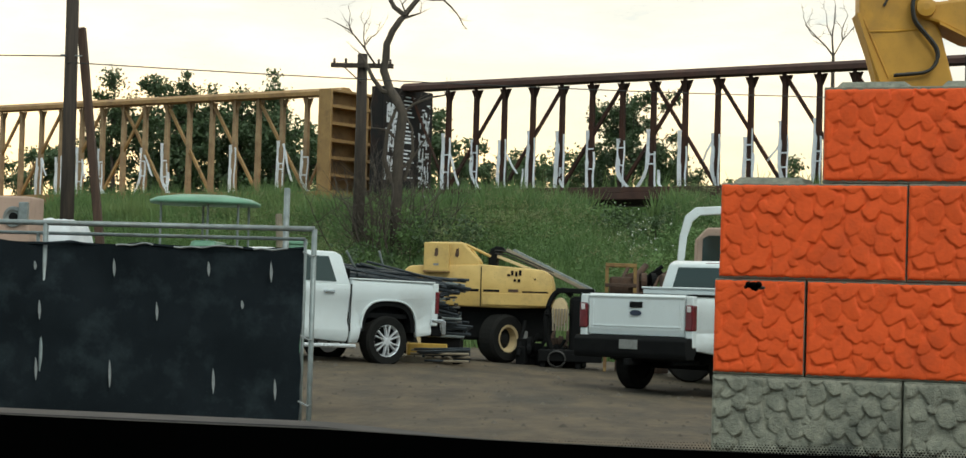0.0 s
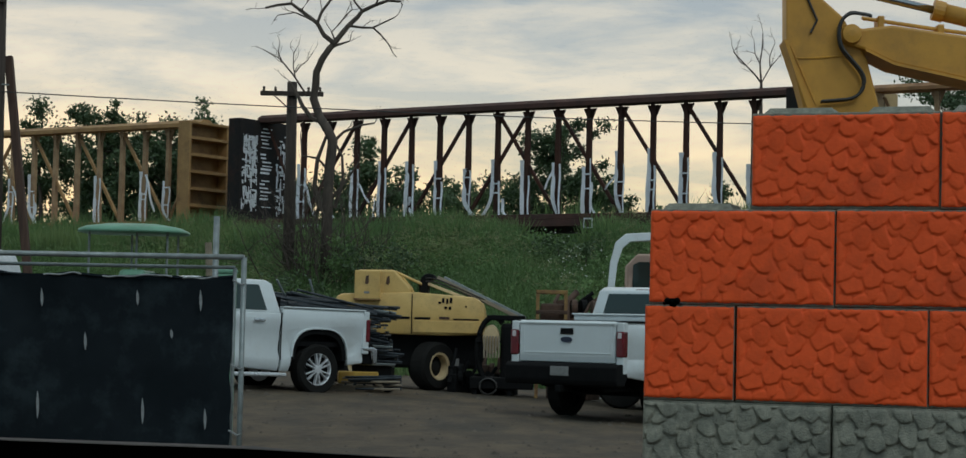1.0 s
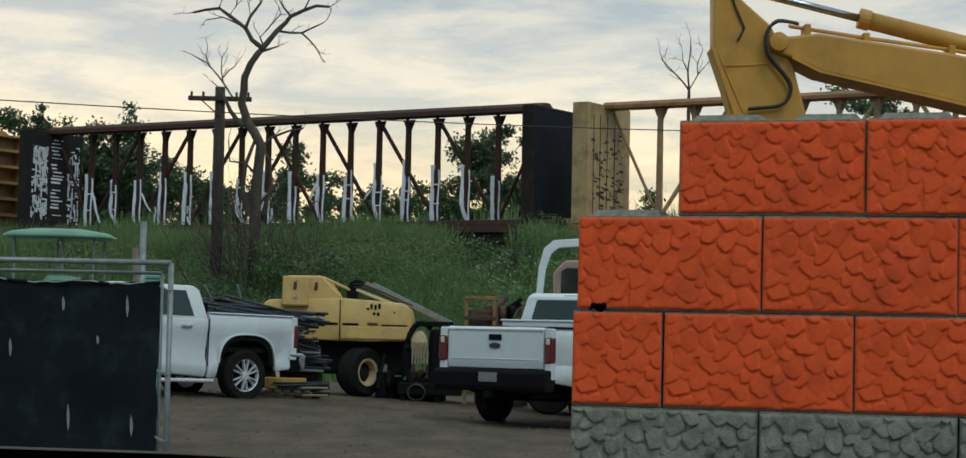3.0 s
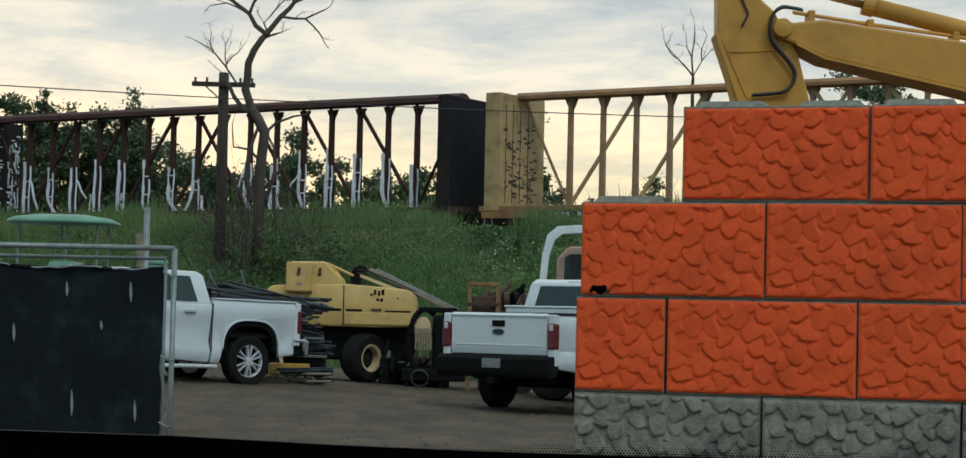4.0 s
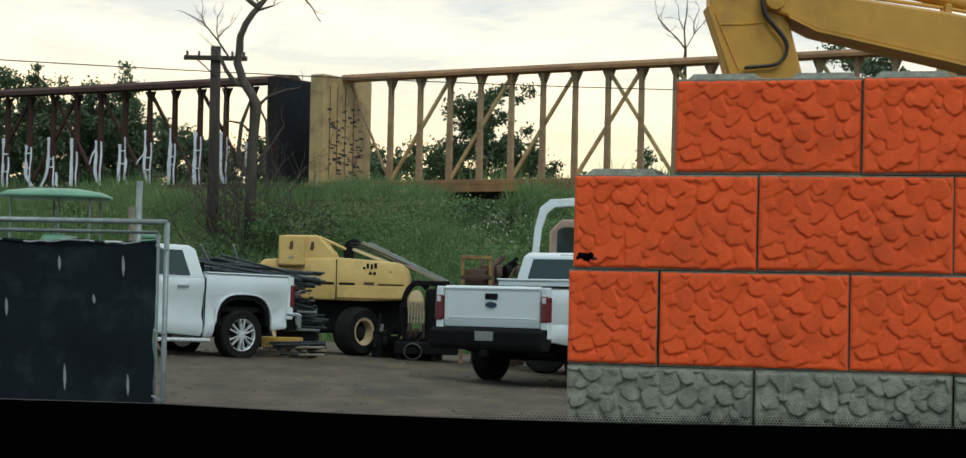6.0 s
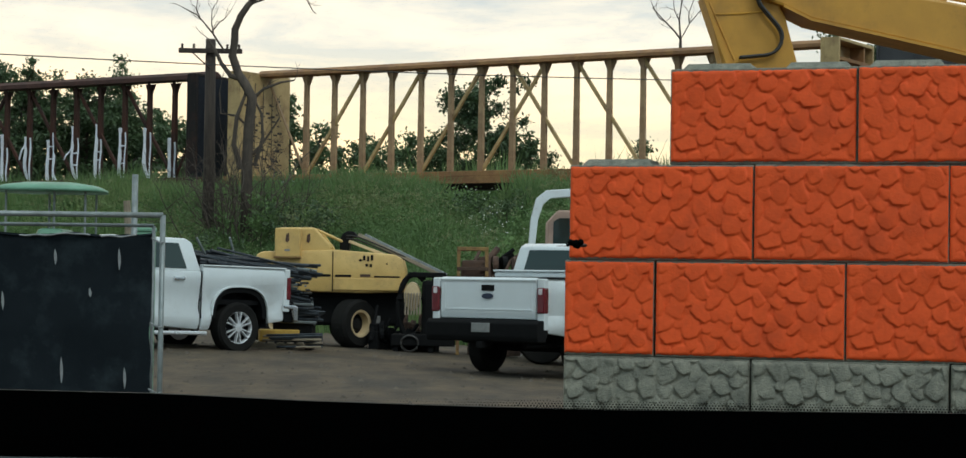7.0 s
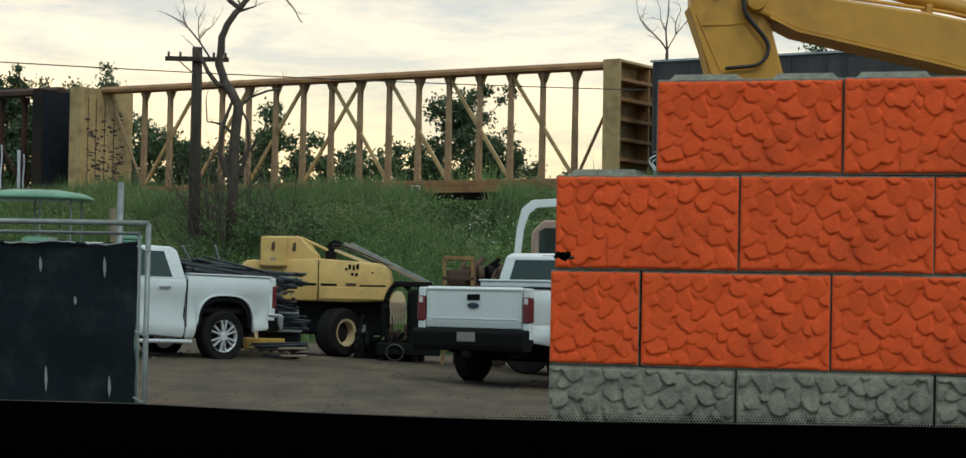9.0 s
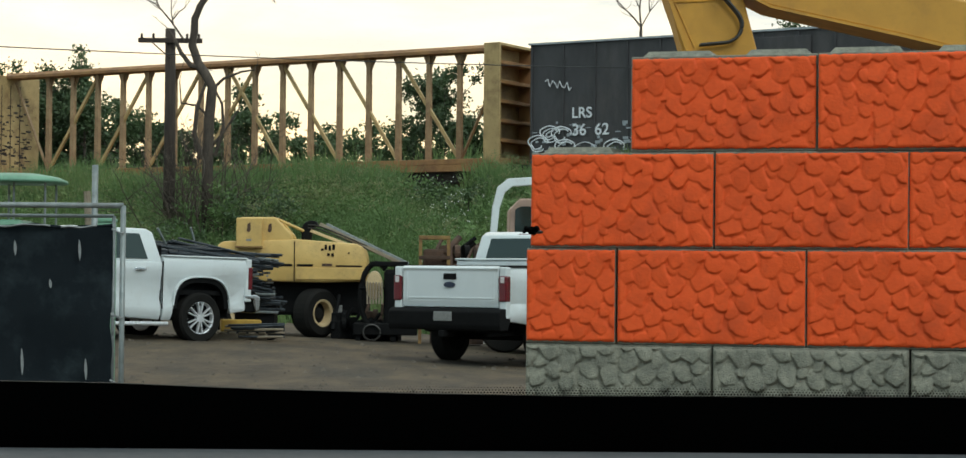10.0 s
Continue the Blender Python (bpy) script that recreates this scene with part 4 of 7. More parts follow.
def dead_tree():
    x0, y0 = -6.42, 59.0
    z0 = ground_z(x0, y0)
    t = thing("dead_tree", "bare dead tree with a crooked grey trunk on the weedy bank", "tree", pose(x0, y0, z0))
    rng = random.Random(7)

    def P(l):
        return [(x - x0, 0.08 * math.sin(i * 0.9 + 0.4 * z), z - z0) for i, (x, z) in enumerate(l)]
    tr = part("trunk", tb([(0, 0, -0.2)] + P([(-6.43, 4.86), (-6.40, 5.83), (-6.30, 6.77), (-6.50, 7.14), (-6.72, 7.45), (-6.92, 8.0), (-6.86, 8.4), (-6.84, 8.76), (-6.69, 9.12), (-6.46, 9.49), (-6.34, 9.62)]), 0.17, 9, 0.085), M_BARK, t, smooth=True)
    limbs = [(0.075, [(-6.34, 9.62), (-6.65, 9.85), (-6.85, 10.2), (-7.08, 10.38), (-7.40, 10.61), (-7.64, 10.78), (-8.03, 10.72), (-8.39, 10.62)]),
             (0.055, [(-6.85, 10.2), (-6.73, 10.53), (-6.45, 10.94), (-6.30, 11.3)]), (0.03, [(-6.92, 10.24), (-7.21, 10.38), (-7.52, 10.51), (-8.02, 10.43)]),
             (0.03, [(-7.64, 10.78), (-7.54, 11.06), (-7.40, 11.4)]), (0.03, [(-7.34, 10.55), (-7.14, 10.85), (-7.11, 11.2)]),
             (0.085, [(-6.34, 9.62), (-6.12, 9.9), (-5.94, 10.14), (-5.68, 10.42), (-5.56, 10.6), (-5.15, 10.79), (-4.80, 10.91), (-4.44, 10.88)]),
             (0.035, [(-5.56, 10.6), (-5.77, 10.85), (-5.92, 11.1)]), (0.03, [(-5.15, 10.79), (-5.02, 11.07), (-4.81, 11.35)]),
             (0.04, [(-5.94, 10.14), (-5.53, 10.09), (-5.22, 10.1), (-4.87, 10.29), (-4.60, 10.43)]), (0.03, [(-5.22, 10.1), (-4.98, 9.89), (-4.76, 9.64), (-4.61, 9.36)]),
             (0.045, [(-6.37, 9.53), (-6.11, 9.61), (-5.89, 9.69)]), (0.03, [(-6.31, 9.68), (-6.42, 9.94), (-6.22, 10.18), (-6.04, 10.44), (-5.85, 10.65), (-5.91, 10.86)]),
             (0.085, [(-6.72, 7.35), (-6.94, 7.4), (-7.22, 7.76), (-7.41, 8.15), (-7.64, 8.48)]), (0.03, [(-7.14, 8.12), (-7.50, 8.65), (-7.80, 9.0), (-7.98, 9.18), (-8.35, 9.37)]),
             (0.022, [(-7.87, 9.09), (-7.97, 9.31), (-7.94, 9.63)]), (0.022, [(-7.46, 8.6), (-7.52, 8.92), (-7.52, 9.28), (-7.45, 9.47)]), (0.022, [(-7.46, 8.74), (-7.29, 8.96), (-7.12, 9.08)]),
             (0.095, [(-6.60, 4.7), (-6.82, 5.4), (-6.74, 6.2), (-6.46, 7.0)]), (0.06, [(-6.22, 4.8), (-5.98, 5.6), (-6.02, 6.3), (-6.28, 6.8)]),
             (0.05, [(-6.27, 6.77), (-5.99, 7.03), (-5.48, 7.23), (-5.1, 7.3)]), (0.05, [(-6.4, 5.0), (-5.95, 5.5), (-5.5, 6.2)]), (0.04, [(-6.40, 5.9), (-6.75, 6.25), (-7.2, 6.3), (-7.25, 6.9)])]
    for r, l in limbs:
        bm = bmesh.new()
        pts = P(l)
        tube(bm, pts, r, 6, r * 0.45, False)
        for i in range(1, len(pts)):
            d = Vector(pts[i]) - Vector(pts[i - 1])
            if r < 0.06 and rng.random() < 0.8 or i == len(pts) - 1:
                w = d.normalized() + Vector((rng.gauss(0, 0.5), rng.gauss(0, 0.5), rng.gauss(0.1, 0.4)))
                twigs(bm, rng, pts[i], w, rng.uniform(0.25, 0.5), min(0.014, r * 0.42), 1)
        part("limb", bm, M_BARK, tr)
    # suckers and brush round the foot
    bm = bmesh.new()
    for _ in range(34):
        a = rng.gauss(0, 0.5)
        twigs(bm, rng, (a, rng.uniform(-0.4, 0.4), 0), (a * 0.5, 0, 1.5), rng.uniform(1.0, 2.8), 0.028, 2)
    part("sucker", bm, M_BARK, t, "thin dead brush round the foot")


def far_dead_tree():
    x, y = 9.3, 90.0
    z = ground_z(x, y)
    t = thing("dead_tree", "small bare dead tree far behind the railway", "tree", pose(x, y, z))
    rng = random.Random(12)
    k = 12.5 - z
    tr = part("trunk", tb(flow([(0, 0, -0.3), (0.10, 0, 0.5 * k), (0.03, 0, 0.9 * k), (0.04, 0, k)]), 0.13, 7, 0.06), M_BARK, t)
    limbs = ([(0.04, 0, k), (-0.25, 0.1, k + 0.4), (-0.65, 0.1, k + 0.8), (-1.2, 0.2, k + 1.4)], [(0.04, 0, k), (-0.03, 0, k + 0.85), (0.05, 0, k + 1.5), (0.08, 0, k + 2.25)],
             [(0.04, 0, k), (0.42, 0, k + 0.7), (0.70, 0, k + 1.05), (1.0, 0, k + 1.45)], [(-0.65, 0.1, k + 0.8), (-0.95, 0.1, k + 1.0), (-1.3, 0.1, k + 1.7)], [(0.42, 0, k + 0.7), (0.40, 0, k + 1.2), (0.62, 0, k + 1.8)],
             [(-0.03, 0, k + 0.85), (-0.25, 0, k + 1.3), (-0.3, 0, k + 1.8)])
    for l, r in zip(limbs, (0.05, 0.05, 0.03, 0.03, 0.035, 0.03)):
        bm = bmesh.new()
        tube(bm, flow(l, 3), r, 5, r * 0.4, False)
        for p in l[1:]:
            twigs(bm, rng, p, (rng.gauss(0, 0.7), rng.gauss(0, 0.3), 0.7), rng.uniform(0.3, 0.6), 0.014, 1)
        part("limb", bm, M_BARK, tr)


def make_plants():
    rng = random.Random(21)
    gap = lambda x, y, q: q > -7 and -1.0 < x + 0.9 * noise.noise((x * 2.1, y * 1.3, 7.7)) < 1.5
    blades(rng, 30000, (-21, 9, -17.5, -2.7), 0.45, 1.25, 0.016, "weeds", "tall dense green weeds and grass on the railway bank", gap)
    blades(rng, 9000, (-21, 9, -6.5, -2.9), 1.2, 1.75, 0.018, "crest_weeds", "tall green weeds along the top of the railway bank", gap)
    blades(rng, 2600, (-21, 9, -18.6, -16.5), 0.2, 0.6, 0.014, "weed_fringe", "short green weeds along the edge of the dirt yard")
    blades(rng, 4500, (-26, 14, 4, 13), 1.4, 3.1, 0.03, "far_weeds", "tall green weeds behind the railway")
    lr = random.Random(5)
    tops = []
    for _ in range(1900):
        x, q = lr.uniform(-20, 8), lr.uniform(-17, -3.5)
        y = (TRACK + q - x * ACROSS.x) / ACROSS.y
        if not gap(x, y, q):
            tops.append((x, y, ground_z(x, y) + lr.uniform(0.25, 0.95)))
    v, f = leaf_cloud(lr, tops, 34, 0.17, 0.045)
    mesh_stuff("leafy_weeds", v, f, M_WEED, "broad-leaved green weeds among the grass", "weeds")
    # drifts of tall feathery weeds, thick on the right of the dead tree, with soft pale heads
    stems, heads = [], []
    for x0, q0, n, spread in ((-3.6, -6.5, 150, 1.5), (-1.8, -8.0, 130, 1.2), (2.6, -6.0, 130, 1.3), (-5.0, -10.0, 80, 1.0), (-10.8, -6.5, 120, 1.6), (-13.5, -7.5, 90, 1.5), (3.2, -11.0, 90, 0.9), (0.4, -11.5, 70, 1.2), (-8.6, -11.0, 70, 1.0)):
        for _ in range(n):
            x, q = lr.gauss(x0, spread * 0.6), min(-3.2, lr.gauss(q0, 1.6))
            y = (TRACK + q - x * ACROSS.x) / ACROSS.y
            if gap(x, y, q):
                continue
            z, hh = ground_z(x, y), lr.uniform(0.8, 1.45)
            stems += [(x, y, z + hh * u) for u in (0.35, 0.55, 0.75)]
            heads.append((x + lr.gauss(0, 0.05), y, z + hh))
    v, f = leaf_cloud(lr, stems, 16, 0.12, 0.05)
    mesh_stuff("bushy_weeds", v, f, M_WEED, "drifts of tall bushy green weeds on the bank", "weeds")
    v, f = leaf_cloud(lr, heads, 16, 0.09, 0.028)
    mesh_stuff("seeding_grass", v, f, M_PLUME, "soft pale seed heads of tall grass on the bank", "grass")
    verts, faces = [], []
    for _ in range(190):
        x, q = (rng.gauss(0.9, 1.1), rng.uniform(-10, -5.5)) if rng.random() < 0.75 else (rng.uniform(-9, 5), rng.uniform(-15, -4))
        y = (TRACK + q - x * ACROSS.x) / ACROSS.y
        c = Vector((x, y, ground_z(x, y) + rng.uniform(0.5, 1.05)))
        r = rng.uniform(0.010, 0.024)
        k = len(verts)
        verts += [tuple(c + Vector((r * math.cos(a), r * math.sin(a) * 0.7, r * 0.5 * math.sin(a * 2) + r * 0.5 * math.sin(a)))) for a in np.linspace(0, 5.2, 6)]
        faces.append(tuple(range(k, k + 6)))
    mesh_stuff("weed_flowers", verts, faces, M_FLOWER, "small white wildflower heads among the weeds", "flowers")
    dead_tree()
    far_dead_tree()
    lab = "leafy dark green tree behind the railway, thin crown with gaps"
    for i, (x, y, h, s, low, dens) in enumerate((
            (-13.6, 89, 8.8, 1.0, 0.02, 46), (-11.6, 89, 8.0, 1.0, 0.02, 46), (-9.7, 88, 8.2, 0.9, 0.02, 46), (-7.0, 90, 8.0, 0.9, 0.02, 46), (-5.8, 90, 7.6, 0.9, 0.02, 40), (-4.2, 90, 7.9, 0.9, 0.02, 46), (-2.5, 90, 8.3, 1.0, 0.02, 46),
            (-0.6, 90, 8.7, 1.0, 0.02, 46), (2.6, 90, 8.4, 0.9, 0.02, 40), (3.6, 91, 7.6, 0.9, 0.02, 36), (0.6, 88, 10.5, 1.6, 0.22, 140), (1.7, 90, 8.6, 0.9, 0.2, 60), (-1.6, 89, 8.2, 1.0, 0.15, 50), (-3.2, 87, 7.7, 1.0, 0.15, 44), (-5.0, 89, 7.8, 1.0, 0.1, 40),
            (-6.5, 88, 8.4, 0.9, 0.15, 40), (-7.6, 87, 9.5, 1.1, 0.2, 56), (-8.8, 90, 8.7, 1.0, 0.1, 40), (-10.6, 88, 7.7, 1.3, 0.05, 40), (-12.5, 90, 8.6, 1.4, 0.05, 60),
            (-14.5, 86, 9.5, 1.3, 0.02, 90), (-15.1, 88, 11.3, 0.45, 0.4, 18), (-16.5, 88, 10.2, 1.7, 0.02, 150), (-18.9, 86, 10.4, 1.6, 0.02, 150), (-20.7, 89, 9.6, 1.6, 0.02, 100),
            (-17.7, 92, 9.6, 2.2, 0.02, 130), (-15.6, 92, 9.2, 1.6, 0.02, 90), (-13.4, 92, 8.6, 1.4, 0.02, 60), (-22.2, 88, 11.2, 0.8, 0.45, 24), (-22.9, 90, 8.4, 1.4, 0.02, 60), (-24.7, 91, 7.8, 1.5, 0.02, 50), (-26.9, 92, 7.7, 1.6, 0.02, 50),
            (-29.5, 92, 8.2, 1.8, 0.02, 50), (7.9, 92, 8.3, 1.0, 0.1, 36), (5.0, 92, 7.2, 1.2, 0.1, 36), (17.2, 84, 12.0, 2.2, 0.4, 70))):
        leafy_tree(x, y, h, s, 40 + i, lab, low, dens)
    # scrub by the pole's foot
    for i, (x, y, h) in enumerate(((-5.2, 57.5, 1.9), (-8.5, 57, 1.6), (-7.1, 56.2, 1.5), (-5.9, 58, 2.2), (-4.4, 58.6, 1.5), (1.2, 52, 1.3), (-9.6, 55.5, 1.4), (2.2, 54, 1.5), (0.3, 59.3, 1.0), (-0.7, 59.8, 0.9), (1.1, 58.6, 1.0))):
        r2 = random.Random(80 + i)
        cl = [(r2.gauss(0, 0.45), r2.gauss(0, 0.4), r2.uniform(0.2, h)) for _ in range(14)]
        v, f = leaf_cloud(r2, cl, 60, 0.18, 0.06)
        s = thing("shrub", "low leafy green shrub among the weeds on the bank", "shrub", pose(x, y, ground_z(x, y)))
        part("stem", tb([(0, 0, -0.05), (0.05, 0, h * 0.8)], 0.03, 5, 0.01), M_BARK, s)
        me = bpy.data.meshes.new("foliage")
        me.from_pydata(v, [], f)
        me.materials.append(M_LEAF if i % 2 == 0 else M_WEED)
        new("foliage", me).parent = s


make_plants()

# ---- poles and wires ----


def make_poles():
    x, y = -7.78, 61.0
    z = ground_z(x, y)
    p = thing("utility_pole", "short dark timber pole with one crossarm on the bank", "pole", pose(x, y, z))
    part("shaft", tb([(0.0, 0, -0.3), (0.0, 0, 3), (-0.02, 0, 8.7 - z)], 0.19, 12, 0.15), M_POLE, p, smooth=True)
    part("crossarm", bx(-0.95, 0.95, -0.24, -0.12, 8.26 - z, 8.40 - z, 0.012), M_POLE, p)
    for dx in (-0.85, -0.5, 0.5, 0.85):
        part("insulator", lathe(bmesh.new(), [(0.02, 0), (0.045, 0.03), (0.03, 0.07), (0.045, 0.10), (0.02, 0.14)], 10, pose(dx, -0.18, 8.40 - z, 90)), M_POLE, p)
    part("brace", tb([(-0.55, -0.2, 8.28 - z), (0, -0.17, 7.8 - z)], 0.02, 6), M_POLE, p)
    x, y = -13.68, 50.0
    z = ground_z(x, y)
    p = thing("utility_pole", "tall thick dark timber utility pole behind the yard", "pole", pose(x, y, z))
    part("shaft", tb([(0.0, 0, -0.3), (-0.04, 0, 5), (-0.10, 0, 11.5)], 0.19, 14, 0.15), M_POLE, p, smooth=True)
    part("crossarm", bx(-2.4, 0.1, -0.26, -0.14, 9.22 - z, 9.34 - z, 0.01), M_POLE, p)
    part("crossarm", bx(-2.4, 0.1, -0.26, -0.14, 9.86 - z, 9.98 - z, 0.01), M_POLE, p)
    part("link", tb([(-1.35, -0.2, 9.3 - z), (-1.35, -0.2, 9.95 - z)], 0.025, 6), M_POLE, p)
    part("bolt", tb([(-0.3, -0.1, 7.2 - z), (0.24, -0.1, 7.18 - z)], 0.02, 6), M_GALV, p)
    x = -12.66
    z = ground_z(x, y)
    p = thing("leaning_post", "rusty brown timber post leaning beside a utility pole", "post", pose(x, y + 0.3, z))
    part("shaft", bx(-0.10, 0.10, -0.10, 0.10, -0.2, 8.0 - z, 0.02, pose(0, 0, 0, 0, -7, 0)), M_RUSTPOST, p)
    w = thing("overhead_cable", "thin black overhead cable strung along the railway", "cable")
    pts = [(-40, 50.4, 7.5), (-25, 50.2, 7.1), (-13.78, 49.8, 7.16)]
    part("span", tb(pts, 0.018, 5), M_WIRE, w)
    a, b = Vector((-13.78, 49.8, 7.0)), Vector((14, 66.0, 8.25))
    part("span", tb([tuple(a.lerp(b, t) - Vector((0, 0, 0.75 * t * (1 - t)))) for t in np.linspace(0, 1, 15)], 0.016, 5), M_WIRE, w)


make_poles()

# ---- fence ----


def make_fence():
    y = 13.30
    for k, (xr, zt, yy, lab) in enumerate(((-1.985, 1.852, y, "galvanised pipe fence panel at the yard gate"), (-2.055, 1.785, y + 0.07, "second galvanised pipe fence panel set just behind the first"))):
        f = thing("fence_panel", lab, "fence panel", pose(xr, yy, ground_z(xr, yy)), "temporary fence")
        z = zt - ground_z(xr, yy)
        r = 0.018 if k == 0 else 0.012
        part("top_rail", tb([(0, 0, z), (-3.6, 0, z - 0.01)], r, 10), M_GALV, f, smooth=True)
        part("bottom_rail", tb([(0, 0, 0.12), (-3.6, 0, 0.12)], r, 10), M_GALV, f, smooth=True)
        for x in (0, -1.8, -3.6):
            part("upright", tb([(x, 0, 0), (x, 0, z)], r, 10), M_GALV, f, smooth=True)
        part("foot", bx(-0.06, 0.06, -0.35, 0.35, -0.01, 0.05, 0.01), M_GALV, f)
    z0 = ground_z(-2, y)
    s = thing("privacy_screen", "black woven privacy screen tied along a pipe fence", "fence screen", pose(-2.05, y - 0.03, z0))
    nx, nz = 90, 44
    verts, faces = [], []
    for j in range(nz):
        for i in range(nx):
            u, v = i / (nx - 1), j / (nz - 1)
            x = -3.5 * u
            top = 1.735 - z0 - 0.018 * abs(math.sin(u * 21)) - 0.010 * noise.noise((u * 30, 1, 0))
            edge = 0.018 * noise.noise((v * 9, 3, 0)) if i == 0 else 0
            verts.append((x + edge, 0.014 * math.sin(u * 37 + v * 3) + 0.04 * noise.noise((x * 2.2, v * 3, 1)) + 0.012 * noise.noise((x * 9, v * 5, 4)) + 0.008 * abs(math.sin(v * 9.5 + 0.4 * math.sin(u * 9))), 0.08 + (top - 0.08) * v))
    for j in range(nz - 1):
        for i in range(nx - 1):
            faces.append((j * nx + i, j * nx + i + 1, (j + 1) * nx + i + 1, (j + 1) * nx + i))
    me = bpy.data.meshes.new("mesh_cloth")
    me.from_pydata(verts, [], faces)
    me.shade_smooth()
    me.materials.append(M_SCREEN)
    c = new("mesh_cloth", me)
    c.parent = s
    part("hem", tb([(-3.5 * t, 0.0, 1.725 - z0 - 0.018 * abs(math.sin(t * 21))) for t in np.linspace(0, 1, 60)], 0.010, 5), M_SCREEN, s)
    for u, z, h in ((-0.205, 1.56, 0.14), (-0.62, 1.57, 0.10), (-1.25, 1.56, 0.12), (-0.39, 1.34, 0.06), (-0.955, 1.28, 0.12), (-1.74, 1.27, 0.13), (-0.155, 0.79, 0.14), (-0.565, 0.835, 0.17), (-1.255, 0.86, 0.18), (-1.75, 0.88, 0.15), (-1.78, 1.56, 0.06), (-2.3, 1.5, 0.12), (-2.35, 0.95, 0.15)):
        bm = bmesh.new()
        prof = [(0.011 * math.sin(math.pi * t) + 0.006 * t, h * (0.5 - t)) for t in np.linspace(0, 1, 9)]
        prof += [(-0.007 * math.sin(math.pi * t) + 0.006 * t, h * (0.5 - t)) for t in np.linspace(0.9, 0.1, 7)]
        prism(bm, prof, -0.055, -0.045, "y")
        v = part("air_vent", bm, M_VENT, s, "pale crescent wind slit")
        v.matrix_basis = pose(u, 0, z - z0)
    for a, b in ((-0.10, -0.33), (-0.40, -0.86), (-1.0, -1.25)):
        part("frayed_hem", tb([(u, -0.012, 1.727 - z0 - 0.018 * abs(math.sin(-u * 6)) + 0.004 * math.sin(u * 40)) for u in np.linspace(a, b, 12)], 0.007, 5), M_VENT, s, "pale frayed hem")
    for z in (1.70, 1.15, 0.72):
        part("tie", tb([(0.0, -0.02, z - z0), (0.06, -0.03, z - z0 - 0.03), (0.075, 0.03, z - z0 - 0.02)], 0.006, 5), M_VENT, s)


make_fence()


